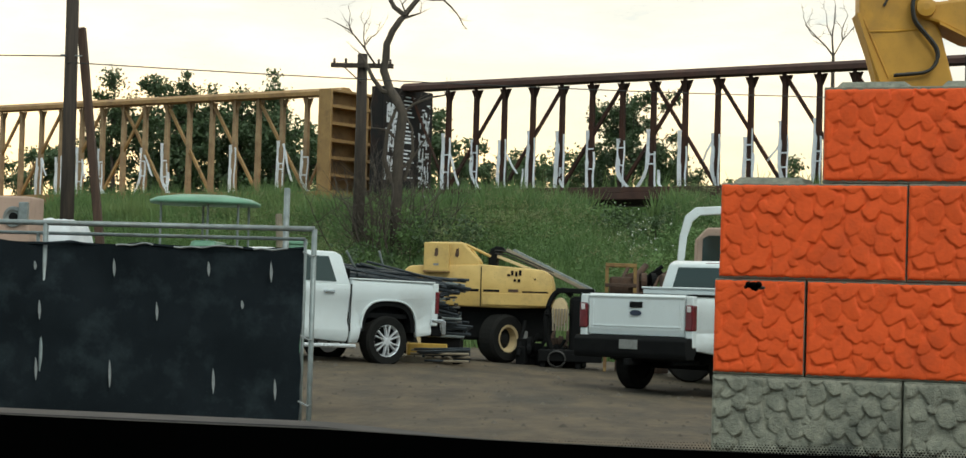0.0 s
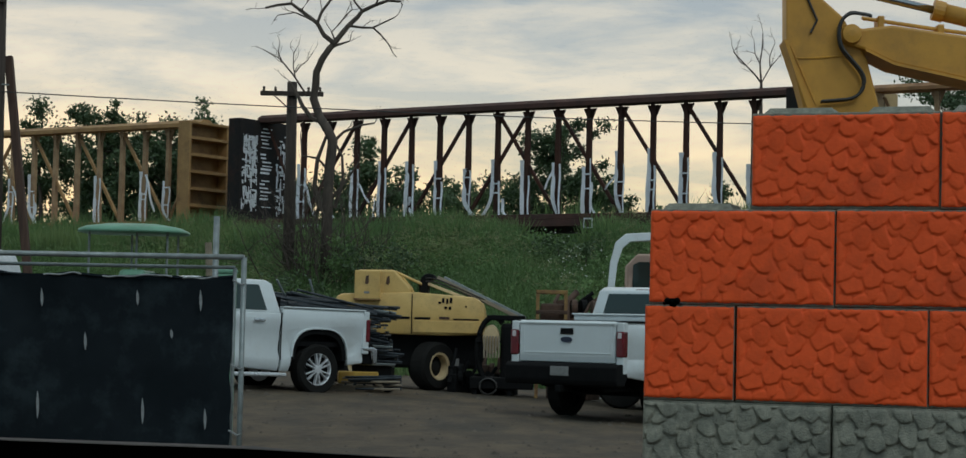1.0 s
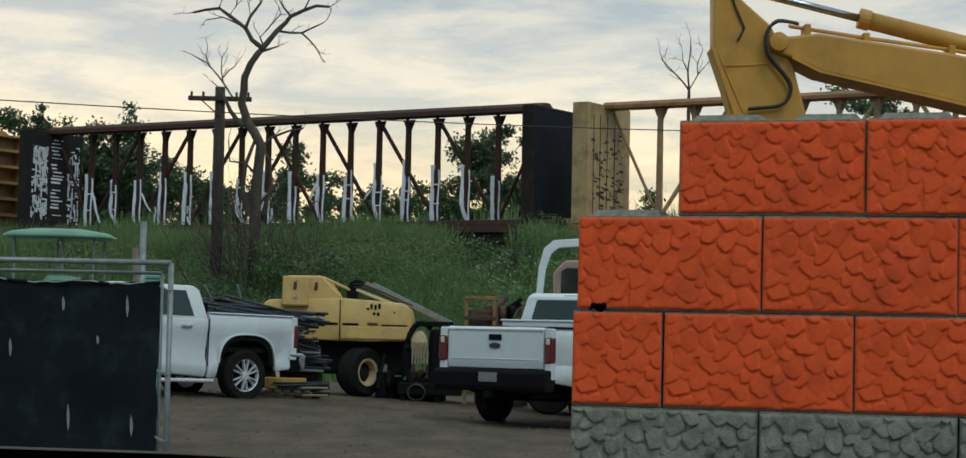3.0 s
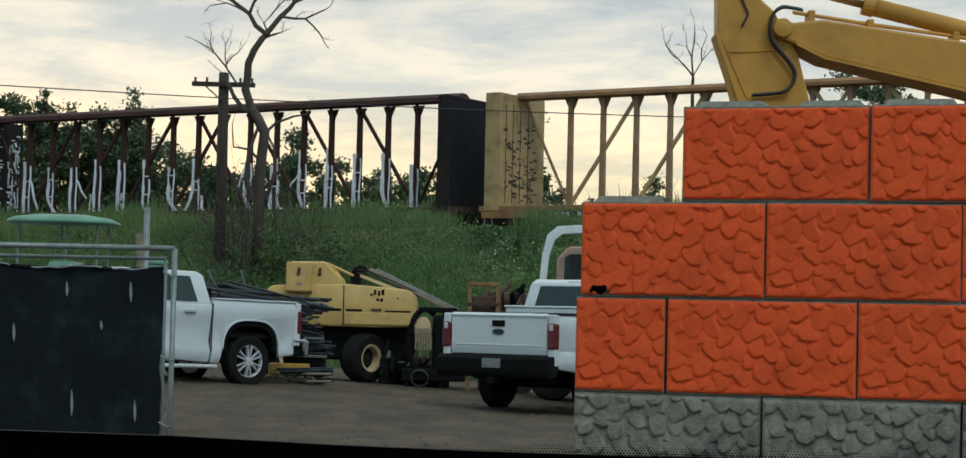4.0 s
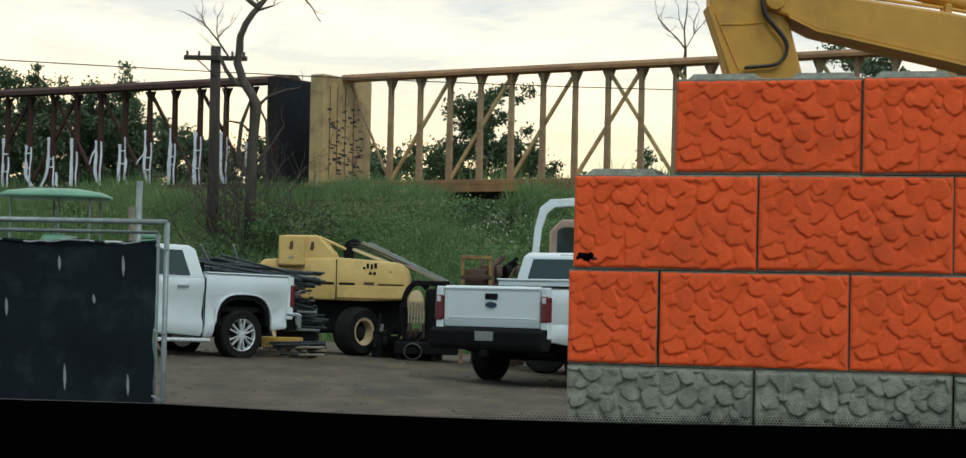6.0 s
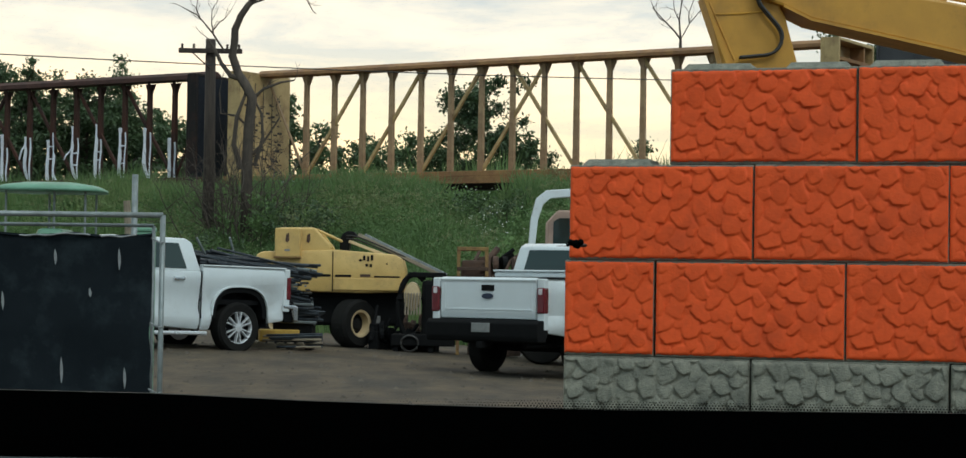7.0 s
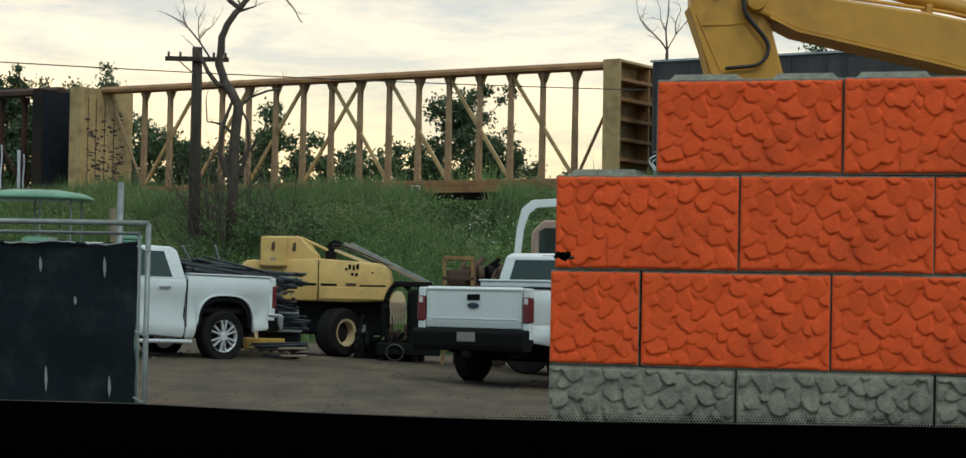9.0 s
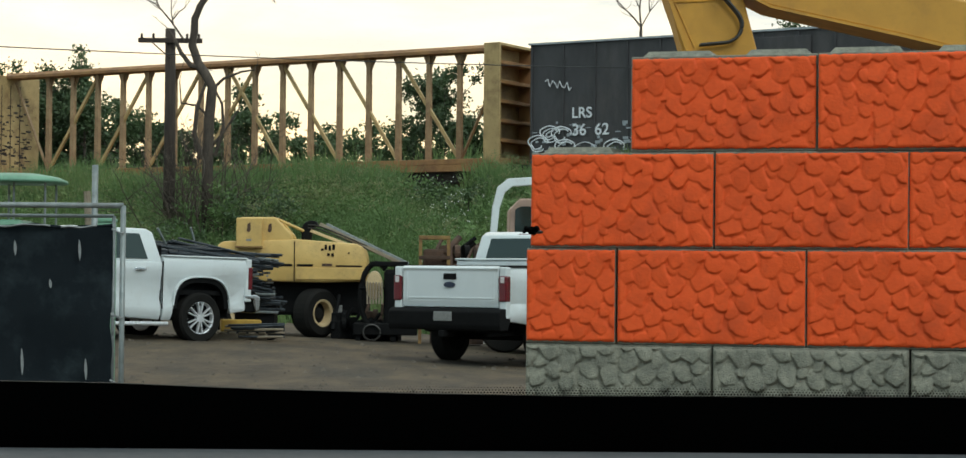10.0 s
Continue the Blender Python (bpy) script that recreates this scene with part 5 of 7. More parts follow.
def make_behind_fence():
    x, y = -4.9, 24.0
    z = ground_z(x, y)
    c = thing("utility_cart", "utility cart with a domed green plastic canopy on posts", "utility cart", pose(x, y, z))
    bm = bmesh.new()
    k = 26
    rings = []
    for r, h in ((1.0, 0.0), (1.0, 0.035), (0.86, 0.075), (0.5, 0.11), (0.05, 0.12)):
        rings.append([bm.verts.new((0.63 * r * np.sign(math.cos(a)) * abs(math.cos(a)) ** 0.6, 0.6 * r * np.sign(math.sin(a)) * abs(math.sin(a)) ** 0.6, 2.445 - z + h)) for a in np.linspace(0, 2 * math.pi, k, endpoint=False)])
    for i in range(len(rings) - 1):
        for j in range(k):
            bm.faces.new((rings[i][j], rings[i][(j + 1) % k], rings[i + 1][(j + 1) % k], rings[i + 1][j]))
    bm.faces.new(rings[0])
    bm.faces.new(rings[-1])
    part("canopy", bm, M_GREEN, c, "domed green plastic canopy", smooth=True)
    for px, py in ((-0.46, -0.35), (0.46, -0.35), (-0.10, 0.35), (0.10, -0.35), (0.46, 0.35)):
        part("canopy_post", tb([(px, py, 0.7), (px, py, 2.46 - z)], 0.014, 7), M_GALV, c)
    part("body", bx(-0.65, 0.65, -0.5, 0.5, 0.35, 0.9, 0.08), M_GREEN, c)
    part("seat", bx(-0.1, 0.22, -0.42, 0.42, 1.55, 1.93, 0.06), M_GREEN, c, "pale green seat back")
    part("seat_post", bx(0.0, 0.2, -0.1, 0.1, 0.85, 1.6), M_TRIM, c)
    for px in (-0.5, 0.5):
        for py in (-0.5, 0.5):
            part("wheel", lathe(bmesh.new(), [(0.05, -0.1), (0.24, -0.1), (0.27, 0), (0.24, 0.1), (0.05, 0.1)], 18, pose(px, py, 0.26)), M_TYRE, c)
    gz = ground_z(-3.82, 24.2)
    g = thing("plastic_cabinet", "narrow pale green plastic cabinet behind the fence", "cabinet", pose(-3.82, 24.2, gz))
    part("body", bx(-0.11, 0.11, -0.12, 0.12, 0.0, 2.0 - gz, 0.02), M_GREEN, g)
    part("lid", bx(-0.12, 0.12, -0.13, 0.13, 2.0 - gz, 2.05 - gz, 0.015), M_GREEN, g)
    p = thing("steel_post", "grey steel pipe post standing behind the fence", "post", pose(-3.76, 23.0, ground_z(-3.76, 23)))
    part("pipe", tb([(0, 0, -0.1), (0, 0, 2.62 - ground_z(-3.76, 23))], 0.035, 10), M_GALV, p, smooth=True)
    p = thing("timber_stump", "weathered tan timber stump behind the fence", "timber post", pose(-3.87, 23.3, ground_z(-3.87, 23.3)))
    part("shaft", tb([(0, 0, -0.1), (0.02, 0, 1.6), (-0.03, 0, 2.3)], 0.055, 8, 0.04), M_LOG, p)
    a = thing("air_conditioner", "faded pinkish air-conditioning cabinet with a round fan grille", "air conditioner", pose(-7.45, 24.0, ground_z(-7, 24)))
    z = ground_z(-7, 24)
    part("cabinet", bx(-0.42, 0.42, 0, 0.6, 0.0, 2.49 - z, 0.02), M_PINK, a)
    part("fan_ring", lathe(bmesh.new(), [(0.06, -0.01), (0.09, -0.03), (0.12, -0.03), (0.13, 0.0)], 22, pose(0.22, 0, 2.24 - z)), M_GALV, a)
    part("fan_hub", lathe(bmesh.new(), [(0.02, -0.02), (0.055, -0.012), (0.055, 0.0)], 16, pose(0.22, 0, 2.24 - z)), M_TRIM, a)
    part("side_box", bx(0.30, 0.41, -0.08, 0.0, 2.2 - z, 2.42 - z, 0.01), M_GALV, a)
    z = ground_z(-7.2, 26)
    t = thing("covered_vehicle", "low vehicle under a rumpled white tarp behind the fence", "covered vehicle", pose(-7.25, 26.0, z))
    bm = bmesh.new()
    n = 22
    vs = [[bm.verts.new((-0.42 + 0.84 * i / n, -0.8 + 1.6 * j / n, (2.30 - z) * max(0.0, min(1.0, 4.6 * min(i, n - i, j, n - j) / n + 0.15)) ** 0.25 - 0.03 + 0.05 * noise.noise((i * 0.4, j * 0.4, 0)))) for i in range(n + 1)] for j in range(n + 1)]
    for j in range(n):
        for i in range(n):
            bm.faces.new((vs[j][i], vs[j][i + 1], vs[j + 1][i + 1], vs[j + 1][i]))
    rim = [e for e in bm.edges if e.is_boundary]
    r = bmesh.ops.extrude_edge_only(bm, edges=rim)
    for g in r["geom"]:
        if isinstance(g, bmesh.types.BMVert):
            g.co.z = 0
    part("tarp", bm, M_TARP, t, smooth=True)


make_behind_fence()

# ---- pickups ----


def tumble(bm, z0, z1, k):
    for v in bm.verts:
        if v.co.z > z0:
            v.co.y *= 1 - k * (v.co.z - z0) / (z1 - z0)
    return bm


def arc(cx, cz, r, a0, a1, n=12):
    return [(cx + r * math.cos(radians(a0 + (a1 - a0) * i / n)), cz + r * math.sin(radians(a0 + (a1 - a0) * i / n))) for i in range(n + 1)]


def arch(cx, cz, r, a0, a1, n, square):
    """A wheel arch from angle to angle; squarer than round as square passes 2."""
    out = []
    for i in range(n + 1):
        a = radians(a0 + (a1 - a0) * i / n)
        c, s = math.cos(a), math.sin(a)
        out.append((cx + r * math.copysign(abs(c) ** (2 / square), c), cz + r * math.copysign(abs(s) ** (2 / square), s)))
    return out


def sculpt(bm, z_low, z_top):
    """Gives flat body sides a shoulder, a waist and a tucked-in sill."""
    curve = [(z_low, -0.065), (z_low + 0.10, -0.022), (z_low + 0.22, -0.010), (z_low + 0.36, -0.062), (z_top - 0.36, -0.026), (z_top - 0.24, 0.0), (z_top - 0.10, -0.006), (z_top, -0.030)]
    for z, _ in curve[1:-1]:
        bmesh.ops.bisect_plane(bm, geom=bm.verts[:] + bm.edges[:] + bm.faces[:], plane_co=(0, 0, z), plane_no=(0, 0, 1))
    zs, ds = [c[0] for c in curve], [c[1] for c in curve]
    for v in bm.verts:
        if abs(v.co.y) > 0.93:
            v.co.y += float(np.interp(v.co.z, zs, ds)) * (1 if v.co.y > 0 else -1)
    return bm


def road_wheel(parent, x, y, r, side, fancy):
    """Tyre and rim; side is the way the face looks."""
    w = part("wheel", lathe(bmesh.new(), [(r * 0.64, -0.125), (r * 0.92, -0.135), (r, -0.10), (r, 0.10), (r * 0.92, 0.135), (r * 0.62, 0.13), (r * 0.60, 0.0)], 36, caps=False), M_TYRE, parent, smooth=False)
    w.matrix_basis = pose(x, y, r) @ (Matrix.Identity(4) if side < 0 else Matrix.Rotation(math.pi, 4, "Z"))
    f = -0.10
    part("rim", lathe(bmesh.new(), [(r * 0.585, f + 0.05), (r * 0.61, f - 0.01), (r * 0.645, f - 0.025), (r * 0.665, f + 0.0), (r * 0.60, 0.1), (r * 0.2, 0.1)], 36, caps=False), M_ALLOY if fancy else M_TRIM, w)
    part("rim_back", lathe(bmesh.new(), [(0.02, f + 0.06), (r * 0.62, f + 0.055), (r * 0.62, f + 0.08)], 30), M_TRIM, w)
    if fancy:
        bm = bmesh.new()
        for i in range(6):
            for d in (-11, 11):
                box(bm, -0.0105, 0.0105, f - 0.03, f + 0.03, 0.05, r * 0.62, 0.004, Matrix.Rotation(radians(60 * i + d), 4, "Y"))
        lathe(bm, [(0.03, f - 0.03), (0.07, f - 0.02), (0.08, f + 0.03)], 18)
        part("spoke", bm, M_ALLOY, w, "bright twin spokes and hub")
    else:
        part("hub", lathe(bmesh.new(), [(0.03, f - 0.03), (0.10, f - 0.01), (0.14, f + 0.05)], 18), M_GALV, w)
    return w


def pickup(label, m, bed, cab, tall, fancy, rail=1.42, r=0.42, axle=1.22, low_z=0.56, gate=0.90, lamp=0.81):
    p = thing("pickup_truck", label, "pickup truck", m)
    front = bed + cab + 1.25
    belt = rail - 0.08
    fx = axle + (3.75 if cab > 2 else 3.6)
    W = 1.0
    up = 0.10 if fancy else 0.04
    # bed sides with wheel arches
    square = 2.9 if fancy else 2.2
    for s in (-1, 1):
        prof = [(0.12, 0.54 if fancy else 0.66), (0.05, 0.95), (0.06, rail - 0.03), (0.12, rail), (bed, rail), (bed, low_z), (axle + 0.60, low_z)] + arch(axle, r + up, r + 0.15, 6, 174, 14, square) + [(axle - 0.60, 0.50 if fancy else 0.60)]
        b = part("bed_side", sculpt(pr(prof, s * W, s * (W - 0.10), "y", 0.018), low_z, rail), M_WHITE, p, smooth="edges")
        lip = arch(axle, r + up, r + 0.175, 4, 176, 16, square) + arch(axle, r + up, r + 0.148, 176, 4, 16, square)
        part("arch_lip", pr(lip, s * (W + 0.006), s * (W - 0.05), "y", 0.006), M_WHITE, b)
        part("arch_liner", pr(arch(axle, r + up, r + 0.149, 0, 180, 14, square), s * (W - 0.26), s * 0.55, "y"), M_TRIM, b, "black wheel-arch liner")
        # black band put in for the shade in the gap round the tyre
        part("arch_flange", pr(arch(axle, r + up, r + 0.1485, 2, 178, 16, square) + arch(axle, r + up, r + 0.065, 178, 2, 16, square), s * (W - 0.035), s * (W - 0.27), "y"), M_TRIM, b, "black band standing in for the shaded gap of the wheel arch")
        part("bed_rail_cap", bx(0.08, bed, s * (W - 0.12), s * (W + 0.003), rail, rail + 0.025, 0.008), M_WHITE if fancy else M_TRIM, b)
    part("bed_floor", bx(0.08, bed, -W + 0.1, W - 0.1, 0.80, 0.88), M_TRIM, p)
    part("bed_front", bx(bed - 0.06, bed - 0.01, -W + 0.1, W - 0.1, 0.88, rail, 0.01), M_WHITE, p)
    part("frame_rail", bx(0.1, front - 0.4, -0.45, 0.45, 0.48, 0.80), M_TRIM, p)
    tg = part("tailgate", pr([(0.02, gate), (0.0, gate + 0.1), (0.0, rail - 0.06), (-0.02, rail - 0.02), (0.03, rail + 0.015), (0.09, rail), (0.09, gate)], -lamp + 0.02, lamp - 0.02, "y", 0.012), M_WHITE, p)
    if not fancy:
        for y in (-lamp + 0.10, lamp - 0.10):
            part("press_line", bx(-0.006, 0.004, y - 0.008, y + 0.008, gate + 0.1, rail - 0.08, 0.003), M_WHITE, tg)
        part("press_line", bx(-0.008, 0.004, -lamp + 0.08, lamp - 0.08, gate + 0.13, gate + 0.15, 0.003), M_WHITE, tg)
    part("handle", bx(-0.02, 0.01, -0.11, 0.11, rail - 0.19, rail - 0.10, 0.008), M_TRIM, tg, "black tailgate handle")
    e = lathe(bmesh.new(), [(0.02, -0.008), (0.085, -0.004), (0.09, 0.012)], 24, Matrix.Translation((-0.006, 0, rail - 0.27)) @ Matrix.Rotation(math.pi / 2, 4, "Z") @ Matrix.Diagonal((1.15, 1, 0.48, 1)))
    part("emblem", e, M_EMBLEM, tg, "dark oval emblem")
    for s in (-1, 1):
        t = part("tail_light", bx(-0.03, 0.07 if fancy else 0.11, s * lamp, s * (W + 0.006), rail - 0.52, rail - 0.13, 0.025), M_TAIL, p, "red tail lamp")
        part("reversing_lens", bx(-0.034, 0.0, s * (lamp + 0.03), s * 0.97, rail - 0.24, rail - 0.15, 0.008), M_LENSW, t)
        part("corner_post", bx(-0.01, 0.12, s * lamp, s * (W - 0.005), 0.70, rail, 0.02), M_WHITE, p)
    bmat = M_CHROME if fancy else M_TRIM
    bu = part("rear_bumper", pr([(-0.16, 0.52), (-0.19, 0.60), (-0.19, 0.80), (-0.12, gate - 0.01), (0.10, gate - 0.01), (0.14, 0.66), (0.05, 0.52)], -W + (0.06 if fancy else 0.01), W - (0.06 if fancy else 0.01), "y", 0.02), M_TRIM, p, "black step bumper")
    if fancy:
        for s in (-1, 1):
            part("bumper_corner", pr([(-0.20, 0.54), (-0.20, 0.78), (-0.12, 0.82), (0.13, 0.82), (0.12, 0.76), (-0.06, 0.74), (-0.10, 0.54)], s * (W - 0.30), s * (W + 0.005), "y", 0.02), M_CHROME, bu, "chrome bumper corner")
    part("number_plate", bx(-0.205, -0.19, -0.16, 0.16, 0.66, 0.80, 0.004), M_PLATE, bu, "blank grey number plate")
    part("hitch", bx(-0.24, 0.1, -0.05, 0.05, 0.42, 0.52, 0.01), M_TRIM, bu)
    # cab
    c0, c1 = bed + 0.03, bed + cab
    low = part("cab", sculpt(pr([(c0, low_z), (c0, belt), (c1 + 0.05, belt - 0.02), (c1 + 0.12, 0.95), (c1 + 0.05, 0.55)], -W + 0.005, W - 0.005, "y", 0.03), low_z, rail), M_WHITE, p, smooth="edges")
    bm = bmesh.new()
    prof = [(c0, belt - 0.02), (c0 + 0.10, tall - 0.06), (c0 + 0.22, tall), (c1 - 0.75, tall), (c1 - 0.55, tall - 0.05), (c1 + 0.10, belt - 0.02)]
    prism(bm, prof, -W + 0.015, W - 0.015, "y", 0.0)
    tumble(bm, belt, tall, 0.17)
    bmesh.ops.bevel(bm, geom=bm.edges[:], offset=0.035, segments=3, affect="EDGES", profile=0.5)
    gh = part("roof", bm, M_WHITE, p, smooth="edges")
    # glass, set slightly proud of the pillars
    n = max(1, int(round(cab / 1.15)) - 0)
    span0, span1 = c0 + 0.12, c1 - 0.08
    cut = [span0 + (span1 - span0) * i / n for i in range(n + 1)]
    for s in (-1, 1):
        for i in range(n):
            a, b = cut[i] + 0.05, cut[i + 1] - 0.05
            a += 0.12 if i == 0 and fancy else 0.0
            ta = a + (0.09 if i == 0 else 0.0)
            tb_ = b - (0.55 if i == n - 1 else 0.0)
            bm = bmesh.new()
            prism(bm, [(a, belt + 0.03), (ta, tall - 0.085), (tb_, tall - 0.085), (b, belt + 0.03)], s * (W - 0.02), s * (W - 0.008), "y")
            tumble(bm, belt, tall, 0.17)
            part("side_window", bm, M_GLASS, gh, "dark tinted side window")
            ds = bx(a - 0.06, a - 0.045, s * (W - 0.01), s * (W - 0.006), 0.60, belt)
            if i or not fancy:
                part("door_seam", ds, M_TRIM, low)
            else:
                ds.free()
            part("door_handle", bx(a + 0.05, a + 0.27, s * (W - 0.01), s * (W + 0.03), belt - 0.16, belt - 0.11, 0.012), M_CHROME if fancy else M_TRIM, low, "door handle")
        part("step_bar", tb([(c0 - 0.1, s * (W + 0.02), low_z - 0.05), (c1, s * (W + 0.02), low_z - 0.05)], 0.035, 8), M_ALLOY if fancy else M_TRIM, p)
        part("seam", bx(bed + 0.004, bed + 0.022, s * (W - 0.03), s * (W - 0.02), 0.56, belt), M_TRIM, p)
    bm = bmesh.new()
    k = (tall - belt)
    sl = 0.10 / (k - 0.04)
    za, zb = belt + 0.06, tall - 0.11
    prism(bm, [(-0.74, za), (-0.70, zb), (0.70, zb), (0.74, za)], -0.012, 0.0, "x")
    for v in bm.verts:
        v.co.x += c0 + (v.co.z - belt + 0.02) * sl - 0.004
        v.co.y *= 1 - 0.10 * (v.co.z - za) / (zb - za)
    rw = part("rear_window", bm, M_GLASS, gh, "dark rear window")
    part("brake_lamp", bx(c0 + 0.13, c0 + 0.20, -0.16, 0.16, tall - 0.07, tall - 0.035, 0.006), M_TAIL, gh)
    # nose
    part("bonnet", pr([(c1 + 0.05, 0.60), (c1 + 0.05, belt - 0.03), (front - 0.25, belt - 0.14), (front - 0.02, belt - 0.30), (front, 0.60)] + arc(fx, r + 0.03, 0.54, 8, 172, 12), -W + 0.02, W - 0.02, "y", 0.02), M_WHITE, p)
    part("front_bumper", bx(front - 0.1, front + 0.12, -W + 0.02, W - 0.02, 0.45, 0.70, 0.04), M_TRIM, p)
    for s in (-1, 1):
        for x in (axle, fx):
            road_wheel(p, x, s * (W - 0.16), r, s, fancy)
        part("wing_mirror", bx(c1 - 0.32, c1 - 0.12, s * (W + 0.02), s * (W + 0.24), belt + 0.02, belt + 0.26, 0.03), M_TRIM, p)
    part("axle_beam", tb([(axle, -0.8, r), (axle, 0.8, r)], 0.06, 8), M_TRIM, p)
    part("exhaust", tb([(0.05, -0.62, 0.46), (1.0, -0.62, 0.46)], 0.035, 8), M_TRIM, p)
    return p


def make_pickups():
    gm = pose(-3.69, 35.31, ground_z(-3.8, 34.4) - 0.06, 0, -1.0, 223)
    pickup("clean white crew-cab pickup truck loaded with steel pipes", gm, 1.80, 2.45, 1.865, True, rail=1.42, axle=1.02, low_z=0.37, lamp=0.86)
    fo = pose(0.33, 30.6, ground_z(0.3, 31.6), 0, 0, 57)
    pickup("plain white work pickup truck with a black rear bumper", fo, 2.12, 1.75, 2.05, False, rail=1.47, r=0.40, axle=1.35, gate=0.86, lamp=0.87)
    t = thing("truck_toolbox", "white crossbed toolbox lying across a pickup bed", "toolbox", fo)
    part("chest", bx(1.70, 2.05, -0.96, 0.96, 1.497, 1.58, 0.015), M_WHITE, t)
    part("lid", bx(1.68, 2.07, -0.98, 0.98, 1.582, 1.615, 0.012), M_WHITE, t)
    # the load of bars on the clean truck
    rng = random.Random(9)
    for i in range(34):
        y = rng.uniform(-0.75, 0.75)
        z = 1.39 + 0.02 * (i % 8) + rng.uniform(0, 0.06)
        x0, x1 = rng.uniform(-0.75, -0.1), rng.uniform(1.2, 1.9)
        b = thing("steel_bar", "dark steel bar lying in a pickup bed", "steel bar", gm, "pickup load")
        part("bar", tb([(x0, y, z - 0.03), (x1, y + rng.uniform(-0.25, 0.25), z + rng.uniform(0.06, 0.24))], rng.uniform(0.018, 0.034), 6), M_GALV if i % 6 == 1 else M_DARKMETAL, b)
    for x, z, dx in ((1.50, 1.90, 0.35), (0.82, 1.94, 0.22)):
        b = thing("steel_bar", "pale steel bar sticking up from a pickup load", "steel bar", gm, "pickup load")
        part("bar", tb([(x - dx, 0.3, 1.45), (x, 0.35, z)], 0.022, 6), M_GALV, b)
    k = thing("bed_rack", "black steel rack across the front of a pickup bed", "rack", gm)
    part("panel", bx(1.76, 1.79, -0.85, 0.85, 1.445, 1.60, 0.01), M_TRIM, k)
    for y in (-0.84, 0.84):
        part("leg", bx(1.755, 1.795, y - 0.05, y + 0.05, 1.42, 1.46), M_TRIM, k)


make_pickups()


def make_pipe_stack():
    z = ground_z(-2.9, 35.8)
    rng = random.Random(4)
    s = thing("scaffold_stack", "tall stack of dark folded steel frames beside a pickup", "steel frames", pose(-3.05, 36.3, z))
    part("timber_base", bx(-0.35, 0.35, -0.4, 0.4, 0.0, 0.5, 0.02), M_TRIM, s)
    for i in range(17):
        zz = 0.5 + i * 0.062
        bm = bmesh.new()
        w = 0.36 - 0.011 * i + rng.uniform(-0.08, 0.10)
        for y in (-0.42, -0.1, 0.3):
            tube(bm, [(-w, y + rng.uniform(-0.05, 0.05), zz), (w + 0.15 * math.sin(i * 0.5), y - 0.04, zz + rng.uniform(-0.06, 0.03))], 0.024, 6)
        tube(bm, [(-w, -0.42, zz), (-w, 0.3, zz)], 0.022, 6)
        tube(bm, [(w, -0.44, zz), (w, 0.3, zz)], 0.022, 6)
        fr = part("frame", bm, M_DARKMETAL if i % 5 else M_GALV, s)
        fr.matrix_basis = pose(rng.uniform(-0.06, 0.06), 0, 0, 0, 0, rng.uniform(-14, 14)) @ pose(0, 0, zz, 0, rng.uniform(-3, 7), 0) @ pose(0, 0, -zz)
    z = ground_z(-3.2, 35.0)
    p = thing("pallet", "weathered grey pallet with broken slats on the dirt", "pallet", pose(-3.35, 35.9, z, 0, 0, 8))
    for y in (-0.4, 0, 0.4):
        part("runner", bx(-0.5, 0.5, y - 0.05, y + 0.05, 0, 0.10, 0.005), M_LOG, p)
    for i in range(6):
        part("slat", bx(-0.5 + i * 0.17, -0.38 + i * 0.17, -0.5, 0.5, 0.10, 0.13, 0.004), M_LOG, p)
    b = thing("yellow_crate", "yellow steel crate lying behind a pickup", "crate", pose(-3.28, 35.9, z + 0.131, 0, 0, 8))
    part("box", bx(-0.36, 0.34, -0.25, 0.25, 0.0, 0.21, 0.02), M_OLDYELLOW, b)
    t = thing("bar_bundle", "bundle of flat grey bars on the dirt", "bar bundle", pose(-2.95, 35.5, z))
    for i in range(11):
        a = rng.uniform(-0.5, 0.5)
        part("bar", tb([(-0.5 + rng.uniform(-0.1, 0.2), -0.3 + 0.6 * rng.random(), 0.03 + i * 0.022), (0.45, a * 0.4, 0.03 + i * 0.022 + rng.uniform(0, 0.05))], 0.022, 6), M_DARKMETAL if i % 3 else M_LOG, t)


make_pipe_stack()

# ---- boom lift ----


